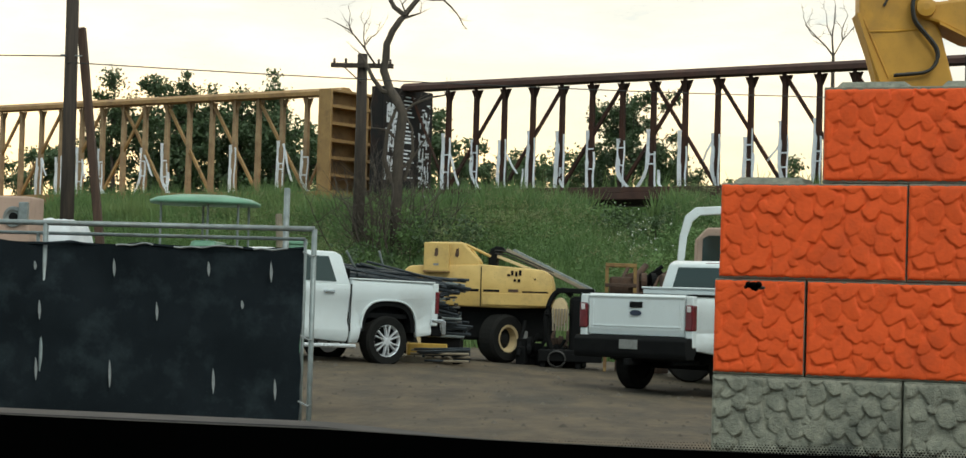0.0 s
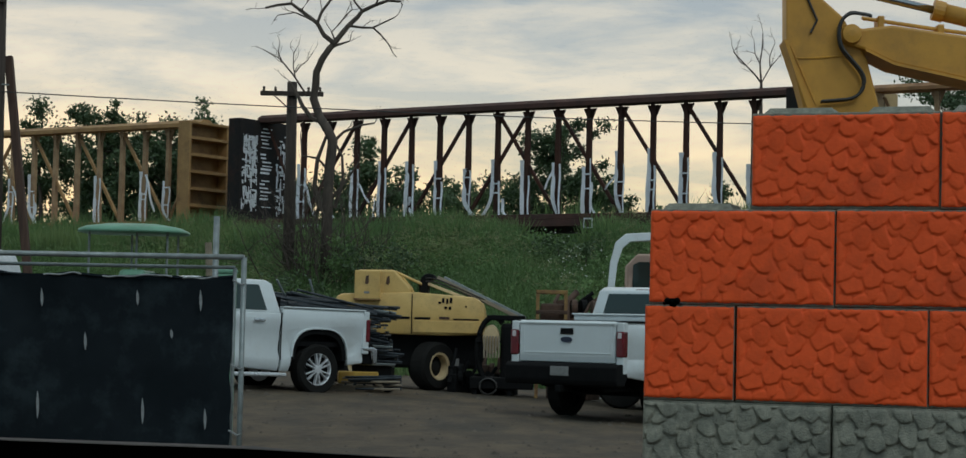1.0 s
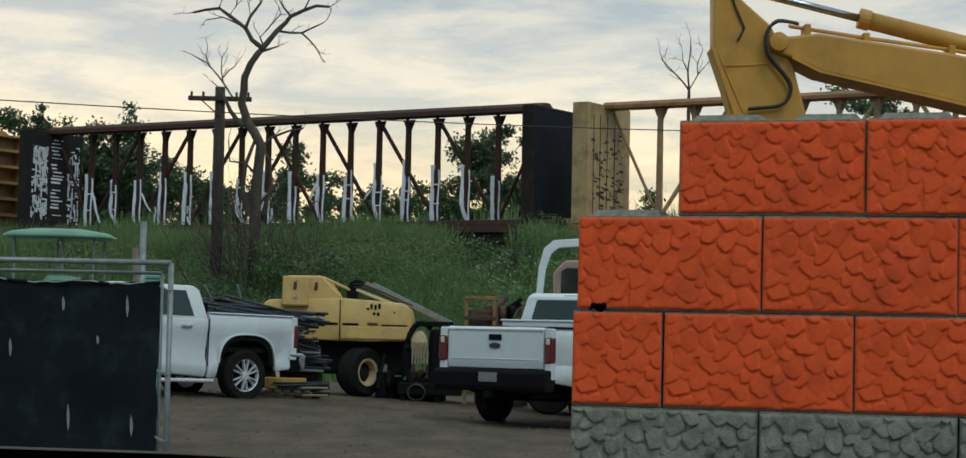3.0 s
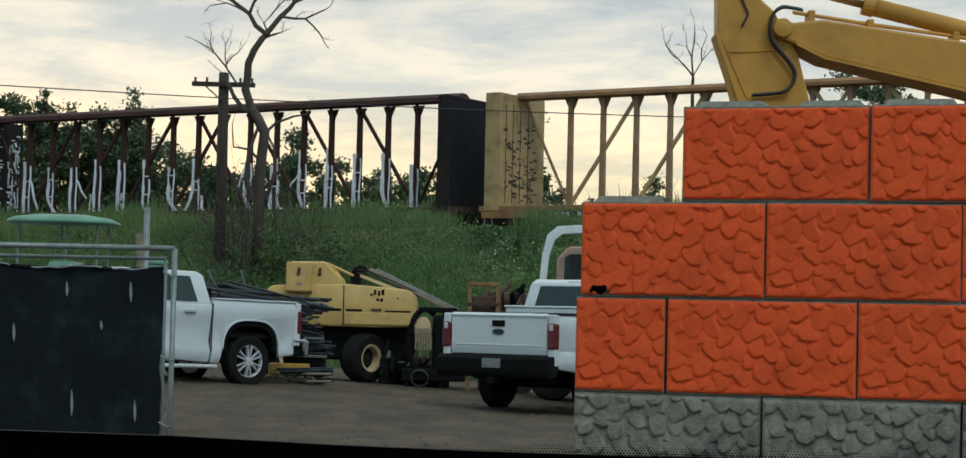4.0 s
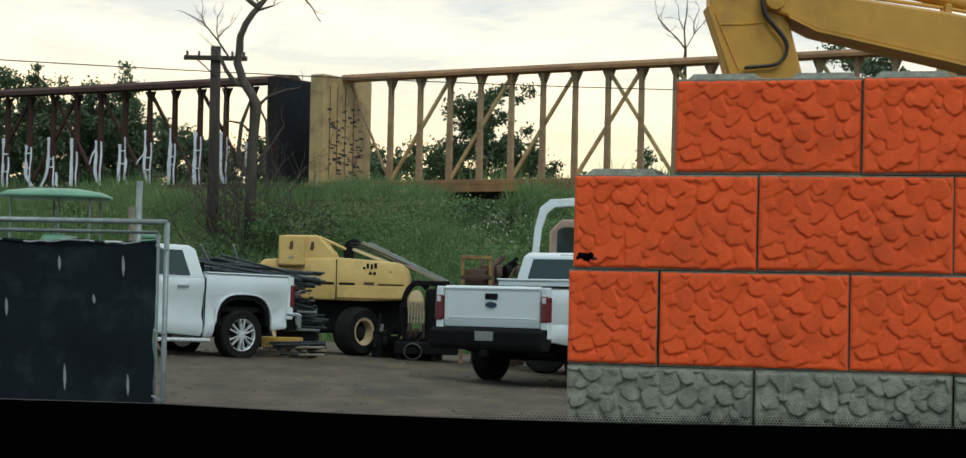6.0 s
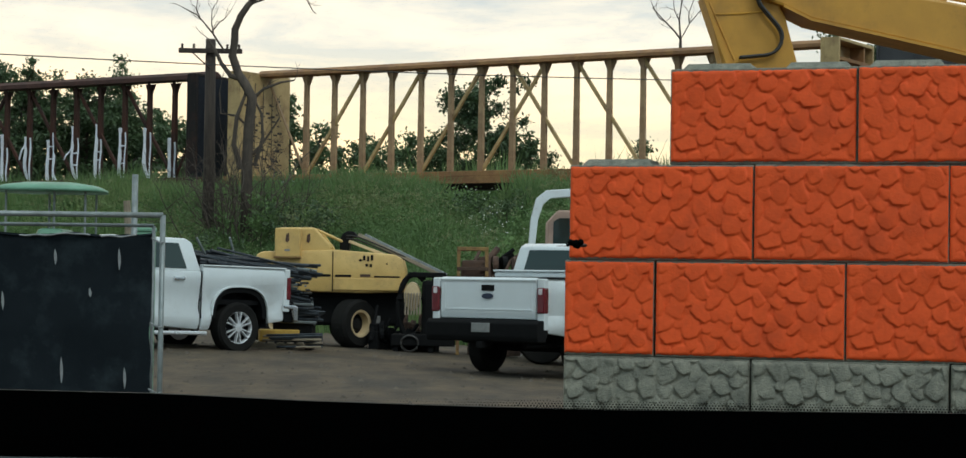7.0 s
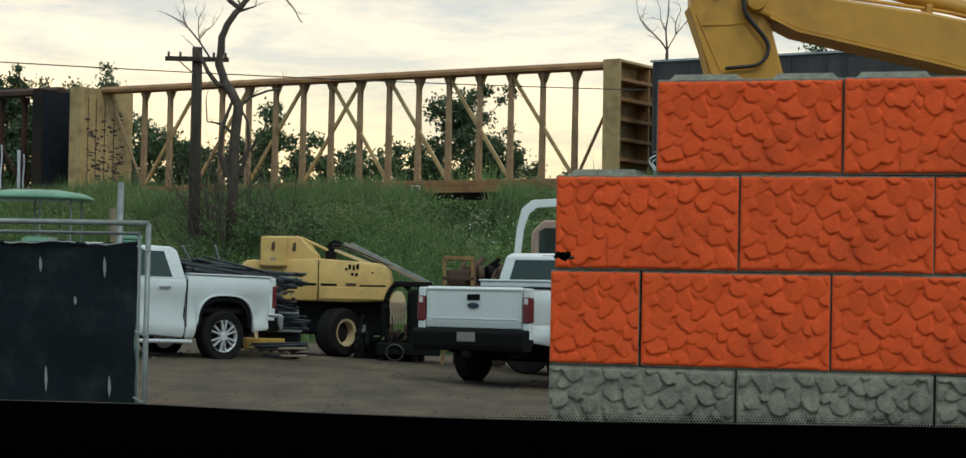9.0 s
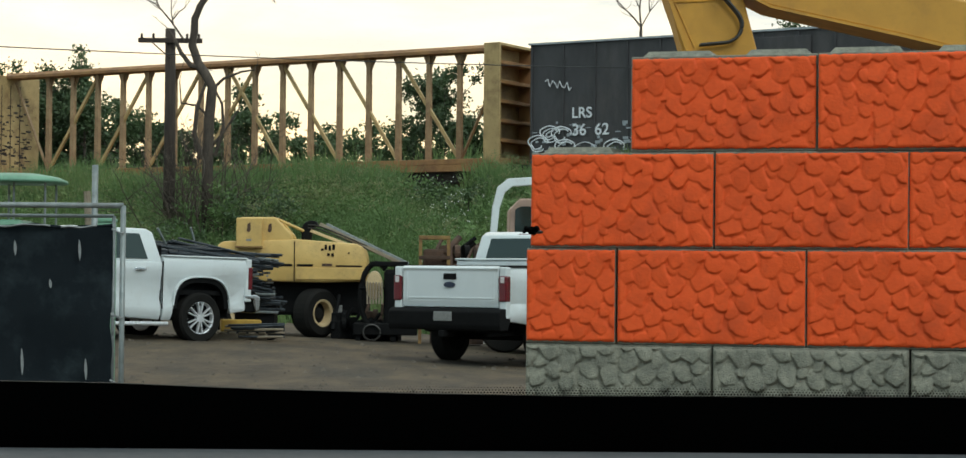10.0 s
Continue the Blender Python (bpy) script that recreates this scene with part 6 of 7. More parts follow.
def make_lift():
    x, y = -2.4, 40.0
    z = ground_z(x, y)
    L = thing("boom_lift", "faded yellow self-propelled boom lift with a lowered boom", "boom lift", pose(x, y, z))
    k = -z
    part("chassis", bx(-1.50, 1.25, -0.45, 0.80, 0.42, 1.14, 0.06), M_TRIM, L, "black chassis")
    part("turntable", lathe(bmesh.new(), [(0.3, 0), (0.62, 0.02), (0.62, 0.2), (0.3, 0.22)], 28, pose(-0.2, 0.1, 0.98, 90)), M_TRIM, L)
    hood = part("hood", pr([(-1.58, 1.29 + k), (-1.70, 1.62 + k), (-1.68, 1.92 + k), (-1.58, 2.02 + k), (-0.70, 2.06 + k), (-0.18, 2.08 + k), (1.02, 2.0 + k), (1.16, 1.92 + k), (1.22, 1.70 + k), (1.22, 1.27 + k), (0.4, 1.24 + k), (-0.4, 1.25 + k)], -0.78, 0.85, "y", 0.06), M_CREAM, L, "faded cream-yellow engine hood", smooth="edges")
    part("hood_seam", bx(-0.19, -0.17, -0.786, -0.775, 1.27 + k, 2.04 + k), M_TRIM, hood)
    for a, b, h in ((-1.3, -0.22, 0.05), (-0.13, 0.18, 0.045), (0.62, 1.12, 0.03)):
        part("black_stripe", bx(a, b, -0.786, -0.776, 1.55 + k, 1.55 + h + k), M_TRIM, hood)
    part("lower_panel", bx(-0.15, 1.15, -0.80, -0.775, 1.30 + k, 1.53 + k, 0.01), M_CREAM, hood)
    for dx, dz, w, h in ((0.33, 1.86, 0.05, 0.04), (0.40, 1.88, 0.045, 0.09), (0.48, 1.86, 0.04, 0.10), (0.55, 1.88, 0.05, 0.10), (0.45, 1.76, 0.05, 0.05), (0.53, 1.75, 0.05, 0.06), (0.35, 1.56, 0.2, 0.05), (0.85, 1.80, 0.03, 0.03)):
        part("lettering_bar", bx(dx, dx + w, -0.792, -0.78, dz + k, dz + h + k), M_TRIM if dz > 1.6 else M_RUST, hood)
    cw = part("counterweight", pr([(-1.26, 1.88 + k), (-1.28, 2.44 + k), (-1.22, 2.49 + k), (-0.55, 2.50 + k), (-0.22, 2.16 + k), (-0.2, 2.0 + k)], -0.74, 0.2, "y", 0.04), M_CREAM, L, "square yellow counterweight box")
    part("front_box", bx(-1.29, -0.80, -0.92, -0.70, 1.90 + k, 2.475 + k, 0.02), M_CREAM, cw, "proud yellow front box with a bottom lip")
    part("lip", bx(-1.30, -0.79, -0.93, -0.72, 1.90 + k, 1.935 + k, 0.006), M_DULLYELLOW, cw)
    for dx, dy in ((-1.09, -0.928), (-0.70, -0.75)):
        part("decal", pr([(dx, 2.22 + k), (dx + 0.02, 2.36 + k), (dx + 0.07, 2.38 + k), (dx + 0.08, 2.25 + k), (dx + 0.05, 2.20 + k)], dy, dy + 0.012, "y"), M_RUST, cw)
    part("decal", bx(-1.10, -1.0, -0.928, -0.918, 2.03 + k, 2.07 + k), M_PLATE, cw)
    for dy in (-0.62, -0.40):
        part("strut", tb([(-0.52, dy, 2.46 + k), (-0.02, dy, 2.24 + k)], 0.028, 8), M_CREAM, L)
        part("strut", tb([(-0.40, dy, 2.38 + k), (-0.18, dy, 2.08 + k)], 0.024, 8), M_CREAM, L)
    part("pivot", pr([(-0.07, 2.02 + k), (-0.08, 2.28 + k), (-0.02, 2.40 + k), (0.08, 2.45 + k), (0.20, 2.44 + k), (0.25, 2.36 + k), (0.12, 2.30 + k), (0.10, 2.02 + k)], -0.42, 0.2, "y", 0.03), M_TRIM, L, "black knuckle housing")
    part("boom", bx(0, 1.86, -0.11, 0.0, -0.045, 0.03, 0.01, pose(0.27, -0.15, 2.39 + k, 0, 25.2, 0)), M_LOG, L, "pale grey boom section")
    part("boom", bx(0.1, 1.9, 0.05, 0.18, -0.035, 0.03, 0.01, pose(0.30, -0.15, 2.43 + k, 0, 25.2, 0)), M_GALV, L, "galvanised boom section")
    part("boom", bx(0, 0.75, -0.08, 0.08, -0.03, 0.03, 0.01, pose(0.10, -0.35, 2.25 + k, 0, 20, 0)), M_CREAMRIM, L, "tan link arm")
    for z in (2.36, 2.30):
        part("hose", tb(flow([(0.05, -0.43, z + k), (0.3, -0.40, z - 0.03 + k), (0.9, -0.30, z - 0.27 + k), (1.5, -0.2, z - 0.52 + k)], 3), 0.014, 6), M_HOSE, L)
    for wx, wy in ((0.24, -0.62), (0.1, 0.85), (-1.5, 0.85), (-1.15, -0.40)):
        w = part("wheel", lathe(bmesh.new(), [(0.26, -0.19), (0.42, -0.20), (0.47, -0.15), (0.47, 0.15), (0.42, 0.20), (0.26, 0.19)], 32, caps=False), M_TYRE, L)
        w.matrix_basis = pose(wx, wy, 0.47, 0, 0, 48 if wx > 0 else 0)
        part("rim", lathe(bmesh.new(), [(0.20, 0.02), (0.22, -0.18), (0.265, -0.20), (0.275, -0.16), (0.23, 0.02)], 28, caps=False), M_CREAMRIM, w, "cream wheel rim")
        part("hub", lathe(bmesh.new(), [(0.04, -0.09), (0.10, -0.08), (0.13, -0.03), (0.215, -0.02), (0.215, 0.03)], 22), M_TYRE, w)
    part("tool_box", bx(0.62, 0.74, -0.5, -0.3, 0.35, 0.62, 0.01), M_PLATE, L)
    # trailer and reel beside it
    z2 = ground_z(-1, 38.6)
    R = thing("cable_reel", "dark steel hoop reel with a cream drum on a trailer", "cable reel", pose(-1.0, 38.6, z2))
    bm = bmesh.new()
    tube(bm, [(-0.28 + 0.30 * (1 - math.cos(a)), 0, 0.85 + 0.62 * math.sin(a)) for a in np.linspace(-2.2, 2.2, 22)], 0.055, 8)
    part("hoop", bm, M_TRIM, R)
    part("cross_bar", tb([(-0.30, -0.05, 1.15 - z2), (0.45, -0.05, 1.17 - z2)], 0.025, 7), M_TRIM, R)
    part("top_bar", bx(-0.10, 0.62, -0.10, 0.02, 1.56 - z2, 1.66 - z2, 0.02), M_TRIM, R)
    part("drum", lathe(bmesh.new(), [(0.05, -0.2), (0.26, -0.18), (0.28, 0.1), (0.05, 0.12)], 26, Matrix.Translation((-0.02, 0.1, 1.05)) @ Matrix.Diagonal((0.6, 1, 1, 1))), M_CREAMRIM, R)
    for i in range(6):
        part("drum_rib", bx(-0.16 + 0.055 * i, -0.13 + 0.055 * i, -0.14, -0.11, 0.70, 1.12, 0.005), M_LOG, R)
    part("housing", bx(0.16, 0.84, -0.1, 0.4, 0.25, 1.36, 0.08), M_TRIM, R)
    part("mast", tb([(0.36, -0.05, 0.3), (0.40, -0.05, 1.62 - z2)], 0.05, 8), M_TRIM, R)
    part("mast", tb([(0.60, 0.1, 0.3), (0.58, 0.1, 1.60 - z2)], 0.04, 8), M_RUST, R)
    part("frame", bx(-0.4, 0.8, -0.35, 0.4, 0.12, 0.34, 0.02), M_TRIM, R)
    part("leg", bx(-0.36, -0.26, -0.3, 0.3, 0.0, 0.14), M_TRIM, R)
    part("leg", bx(0.3, 0.4, -0.3, 0.3, 0.0, 0.14), M_TRIM, R)
    part("coil", tb([(-0.05 + 0.16 * math.cos(a), -0.38, 0.17 + 0.15 * math.sin(a)) for a in np.linspace(0, 12, 40)], 0.02, 5), M_HOSE, R)


make_lift()


def make_parts_heap():
    rng = random.Random(23)
    for i in range(16):
        x, y = rng.uniform(-1.75, -0.6), rng.uniform(39.0, 39.6)
        e = thing("machine_part", "dark greasy machine part lying beside a boom lift", "machine part", pose(x, y, ground_z(x, y), 0, 0, rng.uniform(0, 90)), "parts heap")
        h = rng.uniform(0.3, 0.95)
        bm = bmesh.new()
        box(bm, -0.12, 0.12, -0.10, 0.10, 0.0, h * 0.6, 0.02)
        tube(bm, [(-0.2, 0, h * 0.3), (0, 0.05, h * 0.7), (0.12, 0.1, h)], 0.035, 7)
        lathe(bm, [(0.03, -0.05), (0.13, -0.04), (0.13, 0.04), (0.03, 0.05)], 14, pose(0.05, -0.1, h * 0.5, 0, 0, 30))
        part("casting", bm, M_TRIM if i % 5 else M_RUST, e)


make_parts_heap()


def make_scrap():
    """Scrap machinery behind the work truck."""
    x, y = 0.15, 38.5
    z = ground_z(x, y)
    rng = random.Random(17)
    s = thing("scrap_machine", "rusty yellow machine with an open frame among scrap", "scrap machine", pose(x - 0.05, y, z))
    top = 1.43 + (2.05 - 1.43) * y / 33 - z
    for a, b in ((-0.25, -0.2), (0.28, -0.2), (-0.25, 0.4), (0.28, 0.4)):
        part("upright", bx(a - 0.03, a + 0.03, b - 0.03, b + 0.03, 0, top), M_DULLYELLOW, s)
    part("top_bar", bx(-0.28, 0.31, -0.24, -0.17, top - 0.07, top, 0.01), M_DULLYELLOW, s)
    part("top_bar", bx(-0.28, 0.31, 0.37, 0.43, top - 0.07, top, 0.01), M_DULLYELLOW, s)
    part("cross_bar", bx(-0.28, 0.31, -0.24, -0.18, top - 0.45, top - 0.38, 0.01), M_RUST, s)
    part("engine", bx(-0.2, 0.25, -0.1, 0.35, 0.5, top - 0.25, 0.05), M_RUST, s)
    for i in range(12):
        px, h = 0.55 + rng.uniform(-0.35, 0.45), rng.uniform(1.5, top)
        e = thing("scrap_iron", "rusty iron scrap piece in a heap", "scrap iron", pose(px, y + rng.uniform(-0.2, 0.5), z, 0, 0, rng.uniform(0, 90)), "scrap heap")
        bm = bmesh.new()
        box(bm, -0.13, 0.13, -0.12, 0.12, 0.0, h * 0.75, 0.02)
        tube(bm, [(-0.25, 0, h * 0.7), (0.05, 0.1, h * 0.9), (0.3, 0, h)], rng.uniform(0.03, 0.07), 7)
        lathe(bm, [(0.04, -0.06), (0.16, -0.05), (0.16, 0.05), (0.04, 0.06)], 16, pose(0.05, -0.05, h * 0.85, 0, 0, rng.uniform(0, 90)))
        part("piece", bm, M_RUST if i % 4 else (M_TARP if i == 4 else M_TRIM), e)
    # white arch guard and small cab
    ax, ay = 1.45, 36.0
    az = ground_z(ax, ay)
    g = thing("loader", "small loader with a white arched guard and a glazed cab", "loader", pose(ax, ay, az))
    outer = [(-0.38, 0.7), (-0.37, 2.10 - az), (-0.33, 2.62 - az), (-0.24, 2.98 - az), (-0.06, 3.13 - az), (0.5, 3.17 - az), (1.0, 3.17 - az)]
    bm = bmesh.new()
    prof = outer + [(1.0, 3.04 - az), (0.5, 3.03 - az), (0.02, 2.99 - az), (-0.11, 2.88 - az), (-0.20, 2.60 - az), (-0.25, 2.10 - az), (-0.26, 0.7)]
    prism(bm, prof, -0.12, 0.12, "y", 0.015)
    part("arch_guard", bm, M_WHITE, g, "thick white arched guard")
    cb = part("cab_frame", pr([(-0.02, 0.7), (0.0, 2.6 - az), (0.18, 2.80 - az), (1.2, 2.82 - az), (1.2, 0.7)], 0.5, 1.6, "y", 0.03), M_PINK, g, "tan cab frame")
    part("cab_window", pr([(0.09, 2.05 - az), (0.10, 2.60 - az), (0.20, 2.66 - az), (1.0, 2.66 - az), (1.0, 2.05 - az)], 0.485, 0.498, "y"), M_GLASS, cb, "bluish cab window")
    part("body", bx(-0.4, 1.4, -0.2, 1.8, 0.35, 1.0, 0.06), M_TRIM, g)
    for wx in (-0.1, 1.1):
        part("wheel", lathe(bmesh.new(), [(0.1, -0.15), (0.38, -0.15), (0.42, 0), (0.38, 0.15), (0.1, 0.15)], 24, pose(wx, -0.1, 0.42)), M_TYRE, g)
        part("wheel", lathe(bmesh.new(), [(0.1, -0.15), (0.38, -0.15), (0.42, 0), (0.38, 0.15), (0.1, 0.15)], 24, pose(wx, 1.7, 0.42)), M_TYRE, g)


make_scrap()

# ---- excavator behind the wall ----


def make_excavator():
    y = 19.0
    E = thing("excavator", "yellow excavator with its arm raised behind a block wall", "excavator", pose(8.2, y, ground_z(8.2, y)))
    ox, oz = 8.2, ground_z(8.2, y)

    def P(l):
        return [(a - ox, b - oz) for a, b in l]

    def P3(l, dy):
        return [(a - ox, dy, b - oz) for a, b in l]
    stick = part("stick", pr(P([(2.17, 4.71), (2.18, 4.13), (2.34, 3.56), (2.55, 2.0), (2.62, 0.9), (2.86, 0.9), (3.05, 2.4), (3.06, 3.50), (2.93, 3.98), (2.70, 4.38), (2.42, 4.62), (2.38, 4.81), (2.22, 4.81)]), -0.17, 0.17, "y", 0.02), M_EXC, E, "thick yellow dipper arm")
    part("edge_plate", pr(P([(2.155, 4.15), (2.19, 4.15), (2.46, 3.4), (2.42, 3.4)]), -0.20, 0.20, "y"), M_EXC, stick)
    part("side_weld", tb(P3([(2.24, 3.98), (2.50, 3.99), (2.80, 4.02)], -0.172), 0.010, 5), M_EXC, stick)
    part("side_weld", tb(P3([(2.22, 4.10), (2.46, 3.56)], -0.172), 0.010, 5), M_EXC, stick)
    part("boom", pr(P([(2.66, 4.21), (2.70, 4.29), (2.80, 4.31), (2.86, 4.26), (3.15, 4.30), (4.38, 4.14), (5.6, 3.92), (6.8, 3.2), (8.2, 1.6), (7.9, 1.25), (6.4, 2.75), (5.5, 3.44), (4.38, 3.69), (3.16, 3.94), (2.88, 4.07), (2.77, 4.10), (2.70, 4.13)]), -0.24, 0.24, "y", 0.025), M_EXC, E, "yellow main boom")
    part("boom_flange", pr(P([(2.9, 4.05), (3.16, 3.925), (4.38, 3.672), (5.5, 3.42), (5.5, 3.445), (4.38, 3.70), (3.16, 3.95), (2.9, 4.075)]), -0.27, 0.27, "y"), M_EXC, E)
    part("pin", lathe(bmesh.new(), [(0.03, -0.31), (0.085, -0.30), (0.095, -0.24), (0.095, 0.30)], 20, pose(2.77 - ox, 0, 4.205 - oz)), M_EXC, E)
    part("ram_rod", tb(P3([(2.36, 4.755), (3.60, 4.475)], 0), 0.038, 14), M_ROD, E, "polished ram rod", smooth=True)
    part("ram_barrel", tb(P3([(3.58, 4.48), (5.7, 4.0)], 0), 0.085, 16), M_EXC, E, "yellow ram barrel", smooth=True)
    part("ram_gland", tb(P3([(3.56, 4.485), (3.66, 4.462)], 0), 0.098, 16), M_EXC, E)
    part("rod_eye", lathe(bmesh.new(), [(0.03, -0.10), (0.085, -0.10), (0.085, 0.10), (0.03, 0.10)], 18, pose(2.34 - ox, 0, 4.76 - oz)), M_EXC, E)
    for dy, dz in ((-0.13, 0.0), (-0.05, 0.02)):
        part("hose", tb(flow(P3([(2.95, 4.37 + dz), (2.87, 4.385 + dz), (2.76, 4.39 + dz), (2.68, 4.33), (2.655, 4.22), (2.675, 4.09), (2.74, 4.0), (2.81, 3.92), (2.87, 3.84), (2.89, 3.76), (2.86, 3.67), (2.78, 3.61), (2.65, 3.59), (2.50, 3.575)], dy - 0.16)), 0.015, 8), M_HOSE, E, smooth=True)
        part("pipe", tb(P3([(2.89, 4.37 + dz), (3.6, 4.275 + dz), (4.38, 4.185 + dz), (5.4, 4.03 + dz)], dy), 0.016, 8), M_EXC, E)
    part("stick_pipe", tb(P3([(2.32, 4.69), (2.37, 4.54), (2.46, 4.34), (2.40, 4.22)], -0.185), 0.012, 6), M_HOSE, E)
    for a, b in ((3.05, 4.33), (3.6, 4.26), (4.4, 4.16)):
        part("clamp", bx(a - 0.03 - ox, a + 0.03 - ox, -0.2, 0.05, b - 0.06 - oz, b + 0.06 - oz, 0.01), M_EXC, E)
    part("bucket", pr(P([(2.3, 0.9), (2.2, 0.3), (2.5, 0.02), (3.1, 0.02), (3.3, 0.5), (2.95, 1.0)]), -0.45, 0.45, "y", 0.03), M_EXC, E)
    part("house", bx(-0.9, 2.2, -1.2, 1.2, 0.95, 2.2, 0.1), M_EXC, E)
    part("cab", bx(-0.8, 0.5, 0.35, 1.2, 1.0, 2.7, 0.1), M_TRIM, E)
    for s in (-0.95, 0.95):
        part("track", pr([(-1.6, 0.1), (-1.4, 0.0), (1.9, 0.0), (2.1, 0.1), (2.2, 0.45), (2.0, 0.8), (-1.5, 0.8), (-1.7, 0.45)], s - 0.3, s + 0.3, "y", 0.05), M_TRIM, E)
    part("slew_ring", lathe(bmesh.new(), [(0.3, 0.7), (0.8, 0.7), (0.8, 0.96), (0.3, 0.96)], 24, pose(0.3, 0, 0, 90)), M_TRIM, E)


make_excavator()

# ---- inside the parked car: windscreen border, bonnet edge and dashboard, close to the lens ----


def make_windscreen():
    y = 0.60
    W = thing("windscreen", "car windscreen with a black dotted border and one stuck insect", "windscreen", pose(0, y, 1.30))

    def edge(x):
        return 1.3888 - 1.30 + float(np.interp(x, (-0.34, -0.185, -0.13, -0.085, -0.04, 0.0, 0.05, 0.15), (0.0075, 0.0043, 0.0035, 0.0031, 0.0016, 0.0008, 0.0002, 0.0008)))
    xs = list(np.linspace(-0.34, 0.34, 60))
    low = part("border", pr([(x, edge(x)) for x in xs] + [(0.34, 0.060), (-0.34, 0.060)], 0.0, 0.004, "y"), M_FRIT, W, "black enamel border")
    verts, faces = [], []
    rows = 4
    for j in range(rows):
        for i in range(380):
            x = -0.035 + i * 0.00095 + (0.000475 if j % 2 else 0)
            r = 0.00040 * (1 - 0.18 * j) * (0.45 + 0.55 * smooth(-0.03, 0.06, x))
            z = 1.3888 - 1.30 + 0.0004 + j * 0.00075
            k = len(verts)
            verts += [(x + r * math.cos(a), 0.001, z + r * math.sin(a)) for a in np.linspace(0, 2 * math.pi, 6, endpoint=False)]
            faces.append(tuple(range(k, k + 6)))
    me = bpy.data.meshes.new("dot_band")
    me.from_pydata(verts, [], faces)
    me.materials.append(M_FRIT)
    d = new("dot_band", me)
    d.parent = W
    tagged(d, "band of tiny black enamel dots", "", "", "stuff")
    rng = random.Random(2)
    bm = bmesh.new()
    for dx, dz, r in ((0.0, 0.0, 0.0013), (-0.0015, 0.0004, 0.001), (0.0014, 0.0005, 0.001), (0.0006, -0.0007, 0.0008), (-0.0023, -0.0003, 0.0006)):
        lathe(bm, [(r * 0.2, -0.0006), (r, 0.0), (r * 0.3, 0.0004)], 9, pose(0.0388 + dx, 0, 1.4379 - 1.30 + dz))
    part("insect", bm, M_FRIT, W, "small dark squashed insect")
    bm = bmesh.new()
    lathe(bm, [(0.0002, -0.0003), (0.0008, 0.0), (0.0002, 0.0003)], 8, pose(0.0388 + 0.0022, 0.0006, 1.4379 - 1.30 - 0.0004) @ Matrix.Diagonal((1.6, 1, 0.7, 1)))
    part("insect_wing", bm, M_VENT, W, "pale insect wing")
    m = bpy.data.materials.new("clear_windscreen_glass")
    m.use_nodes = True
    nt = m.node_tree
    tr, gl, mx = nt.nodes.new("ShaderNodeBsdfTransparent"), nt.nodes.new("ShaderNodeBsdfGlossy"), nt.nodes.new("ShaderNodeMixShader")
    mx.inputs[0].default_value = 0.0015
    gl.inputs["Roughness"].default_value = 0.25
    nt.links.new(tr.outputs[0], mx.inputs[1])
    nt.links.new(gl.outputs[0], mx.inputs[2])
    nt.links.new(mx.outputs[0], nt.nodes["Material Output"].inputs[0])
    g = part("pane", bx(-0.34, 0.34, 0.0045, 0.009, 0.02, 0.34), m, W, "clear glass pane")
    g.visible_shadow = False
    part("frame", bx(-0.36, 0.36, -0.004, 0.02, -0.02, 0.02), M_TRIM, W)
    b = thing("car_bonnet", "dark bonnet edge of the parked car below the windscreen", "car bonnet", pose(0, 1.1, 0.0))
    part("panel", pr([(-0.9, 0.9), (-0.9, 1.352), (-0.40, 1.362), (-0.16, 1.3595), (-0.06, 1.352), (0.0, 1.345), (0.9, 1.30), (0.9, 0.9)], 0.0, 0.05, "y", 0.004), M_HOOD, b)
    part("grille_base", bx(-0.9, 0.9, -0.05, 0.9, 0.0, 0.9), M_TRIM, b)
    # unseen panels, added to keep skylight off the glass border and dashboard
    k = thing("car_cabin", "unseen dark panels round the lens that block skylight inside the parked car", "car interior", kind="structure")
    part("roof_lining", bx(-0.78, 0.78, -1.3, 0.42, 1.74, 1.78), M_TRIM, k)
    part("rear_panel", bx(-0.78, 0.78, -1.34, -1.3, 0.05, 1.78), M_TRIM, k)
    for s in (-1, 1):
        part("side_panel", bx(s * 0.78, s * 0.82, -1.3, 0.55, 0.05, 1.78), M_TRIM, k)
    part("floor_panel", bx(-0.78, 0.78, -1.3, 0.44, 0.05, 0.10), M_TRIM, k)
    d = thing("dashboard", "grey vinyl dashboard top under the windscreen", "dashboard", pose(0, 0.5, 0))
    part("top", bx(-0.7, 0.7, -0.06, 0.09, 1.30, 1.3740, 0.004), M_DASH, d)
    part("base", bx(-0.7, 0.7, -0.05, 0.08, 0.0, 1.30), M_TRIM, d)


make_windscreen()

# ---- pebbles and clods on the yard dirt ----


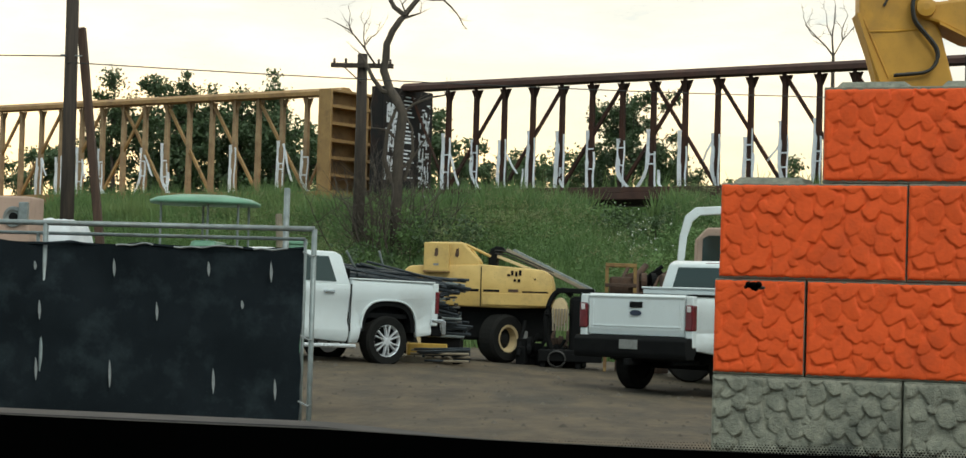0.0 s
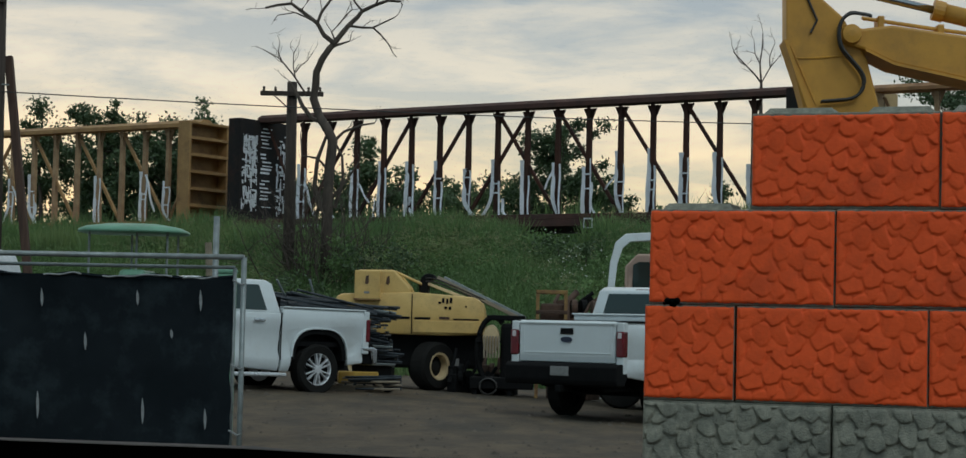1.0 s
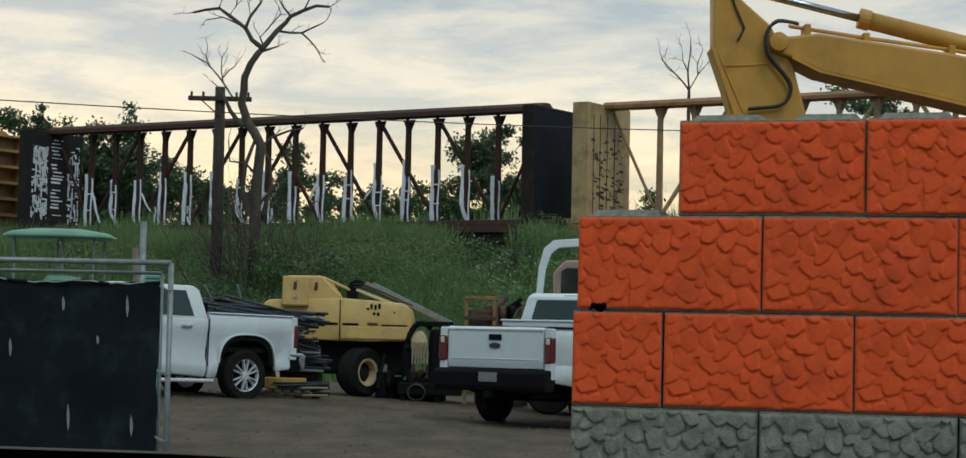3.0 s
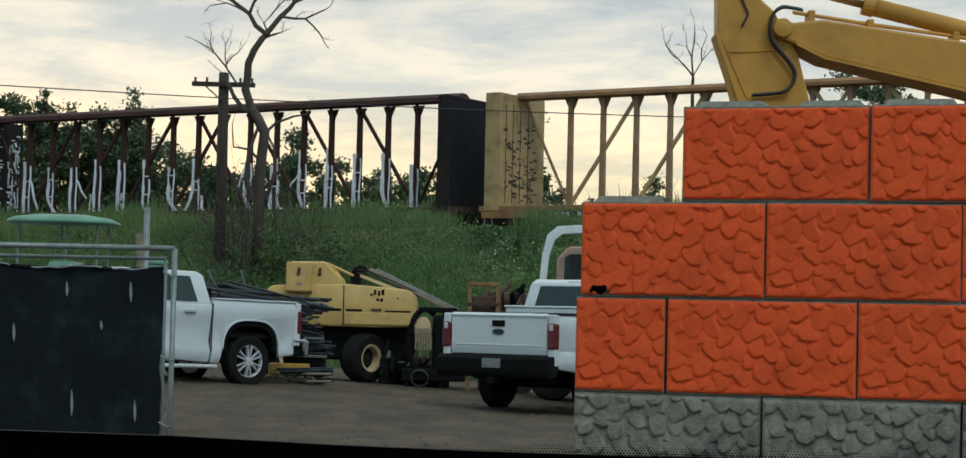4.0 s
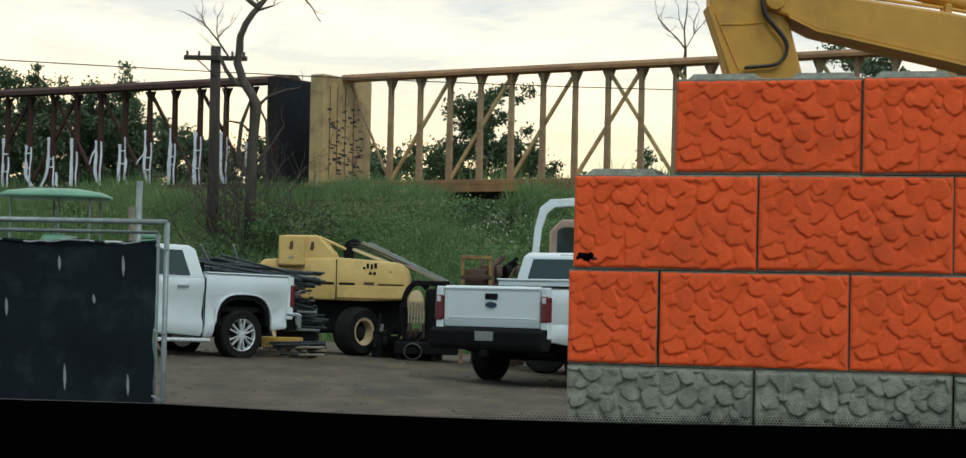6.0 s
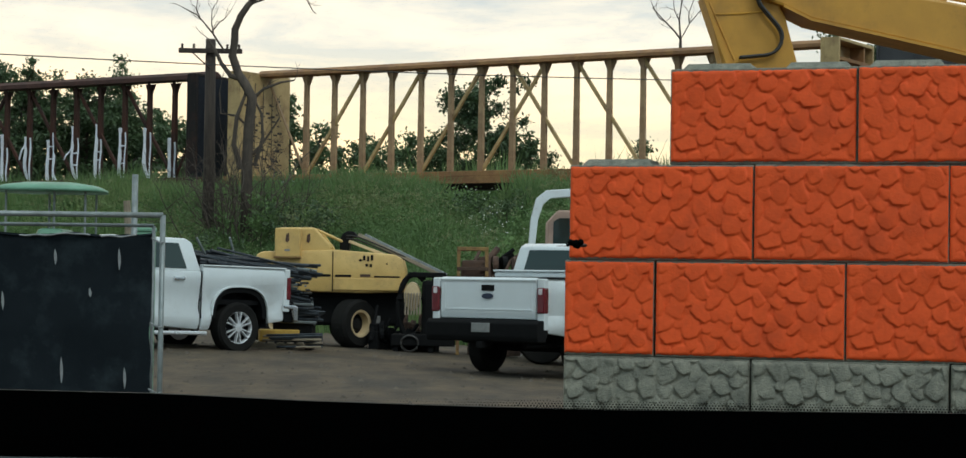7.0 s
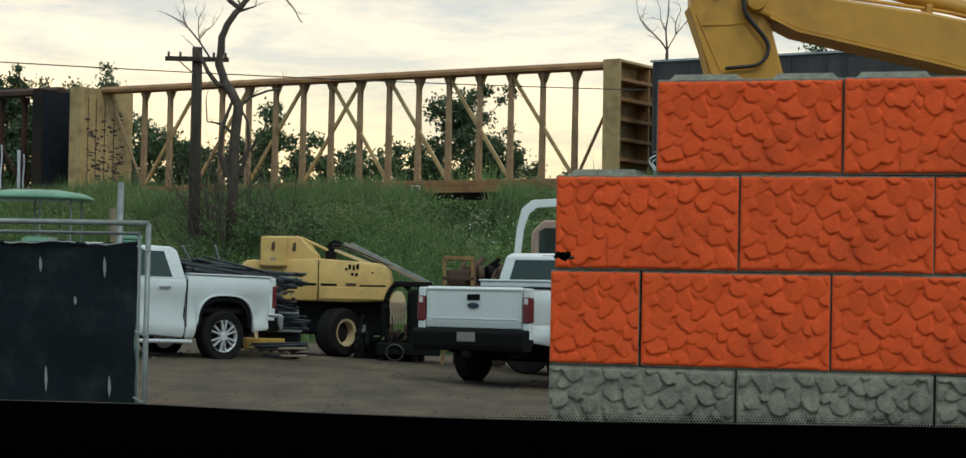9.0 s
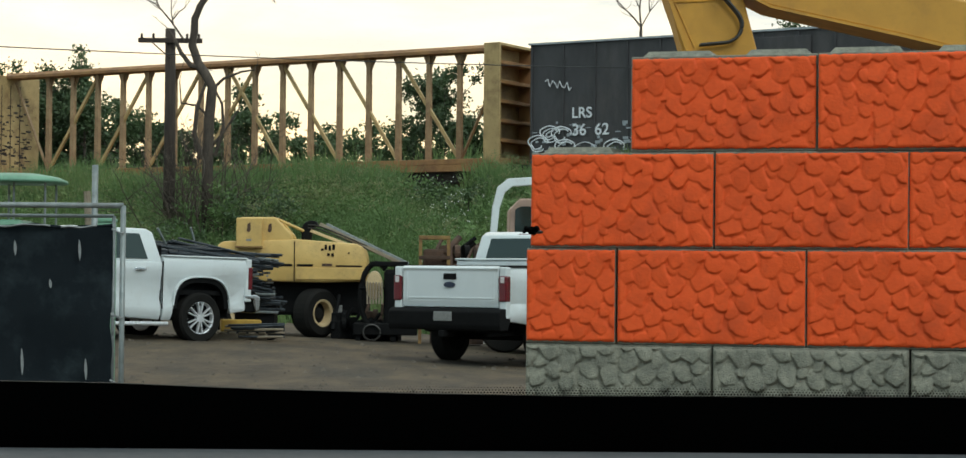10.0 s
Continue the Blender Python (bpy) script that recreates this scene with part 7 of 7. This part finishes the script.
def make_pebbles():
    rng = random.Random(31)
    verts, faces = [], []
    for _ in range(700):
        y = 17 + 20 * rng.random()
        x = rng.uniform(-0.16, 0.06) * y
        z, r = ground_z(x, y), 0.012 + 0.045 * rng.random() ** 3
        k = len(verts)
        for dx, dy, dz in ((1, 0, 0), (0.2, 0.9, 0), (-0.9, 0.4, 0), (-0.6, -0.8, 0), (0.5, -0.8, 0), (0, 0, 0.8)):
            verts.append((x + r * dx * rng.uniform(0.7, 1.3), y + r * dy * rng.uniform(0.7, 1.3), z - 0.004 + r * dz))
        faces += [(k + i, k + (i + 1) % 5, k + 5) for i in range(5)]
    mesh_stuff("pebbles", verts, faces, M_STONE, "scattered pebbles and clods on the dirt", "pebbles")


make_pebbles()


motions()
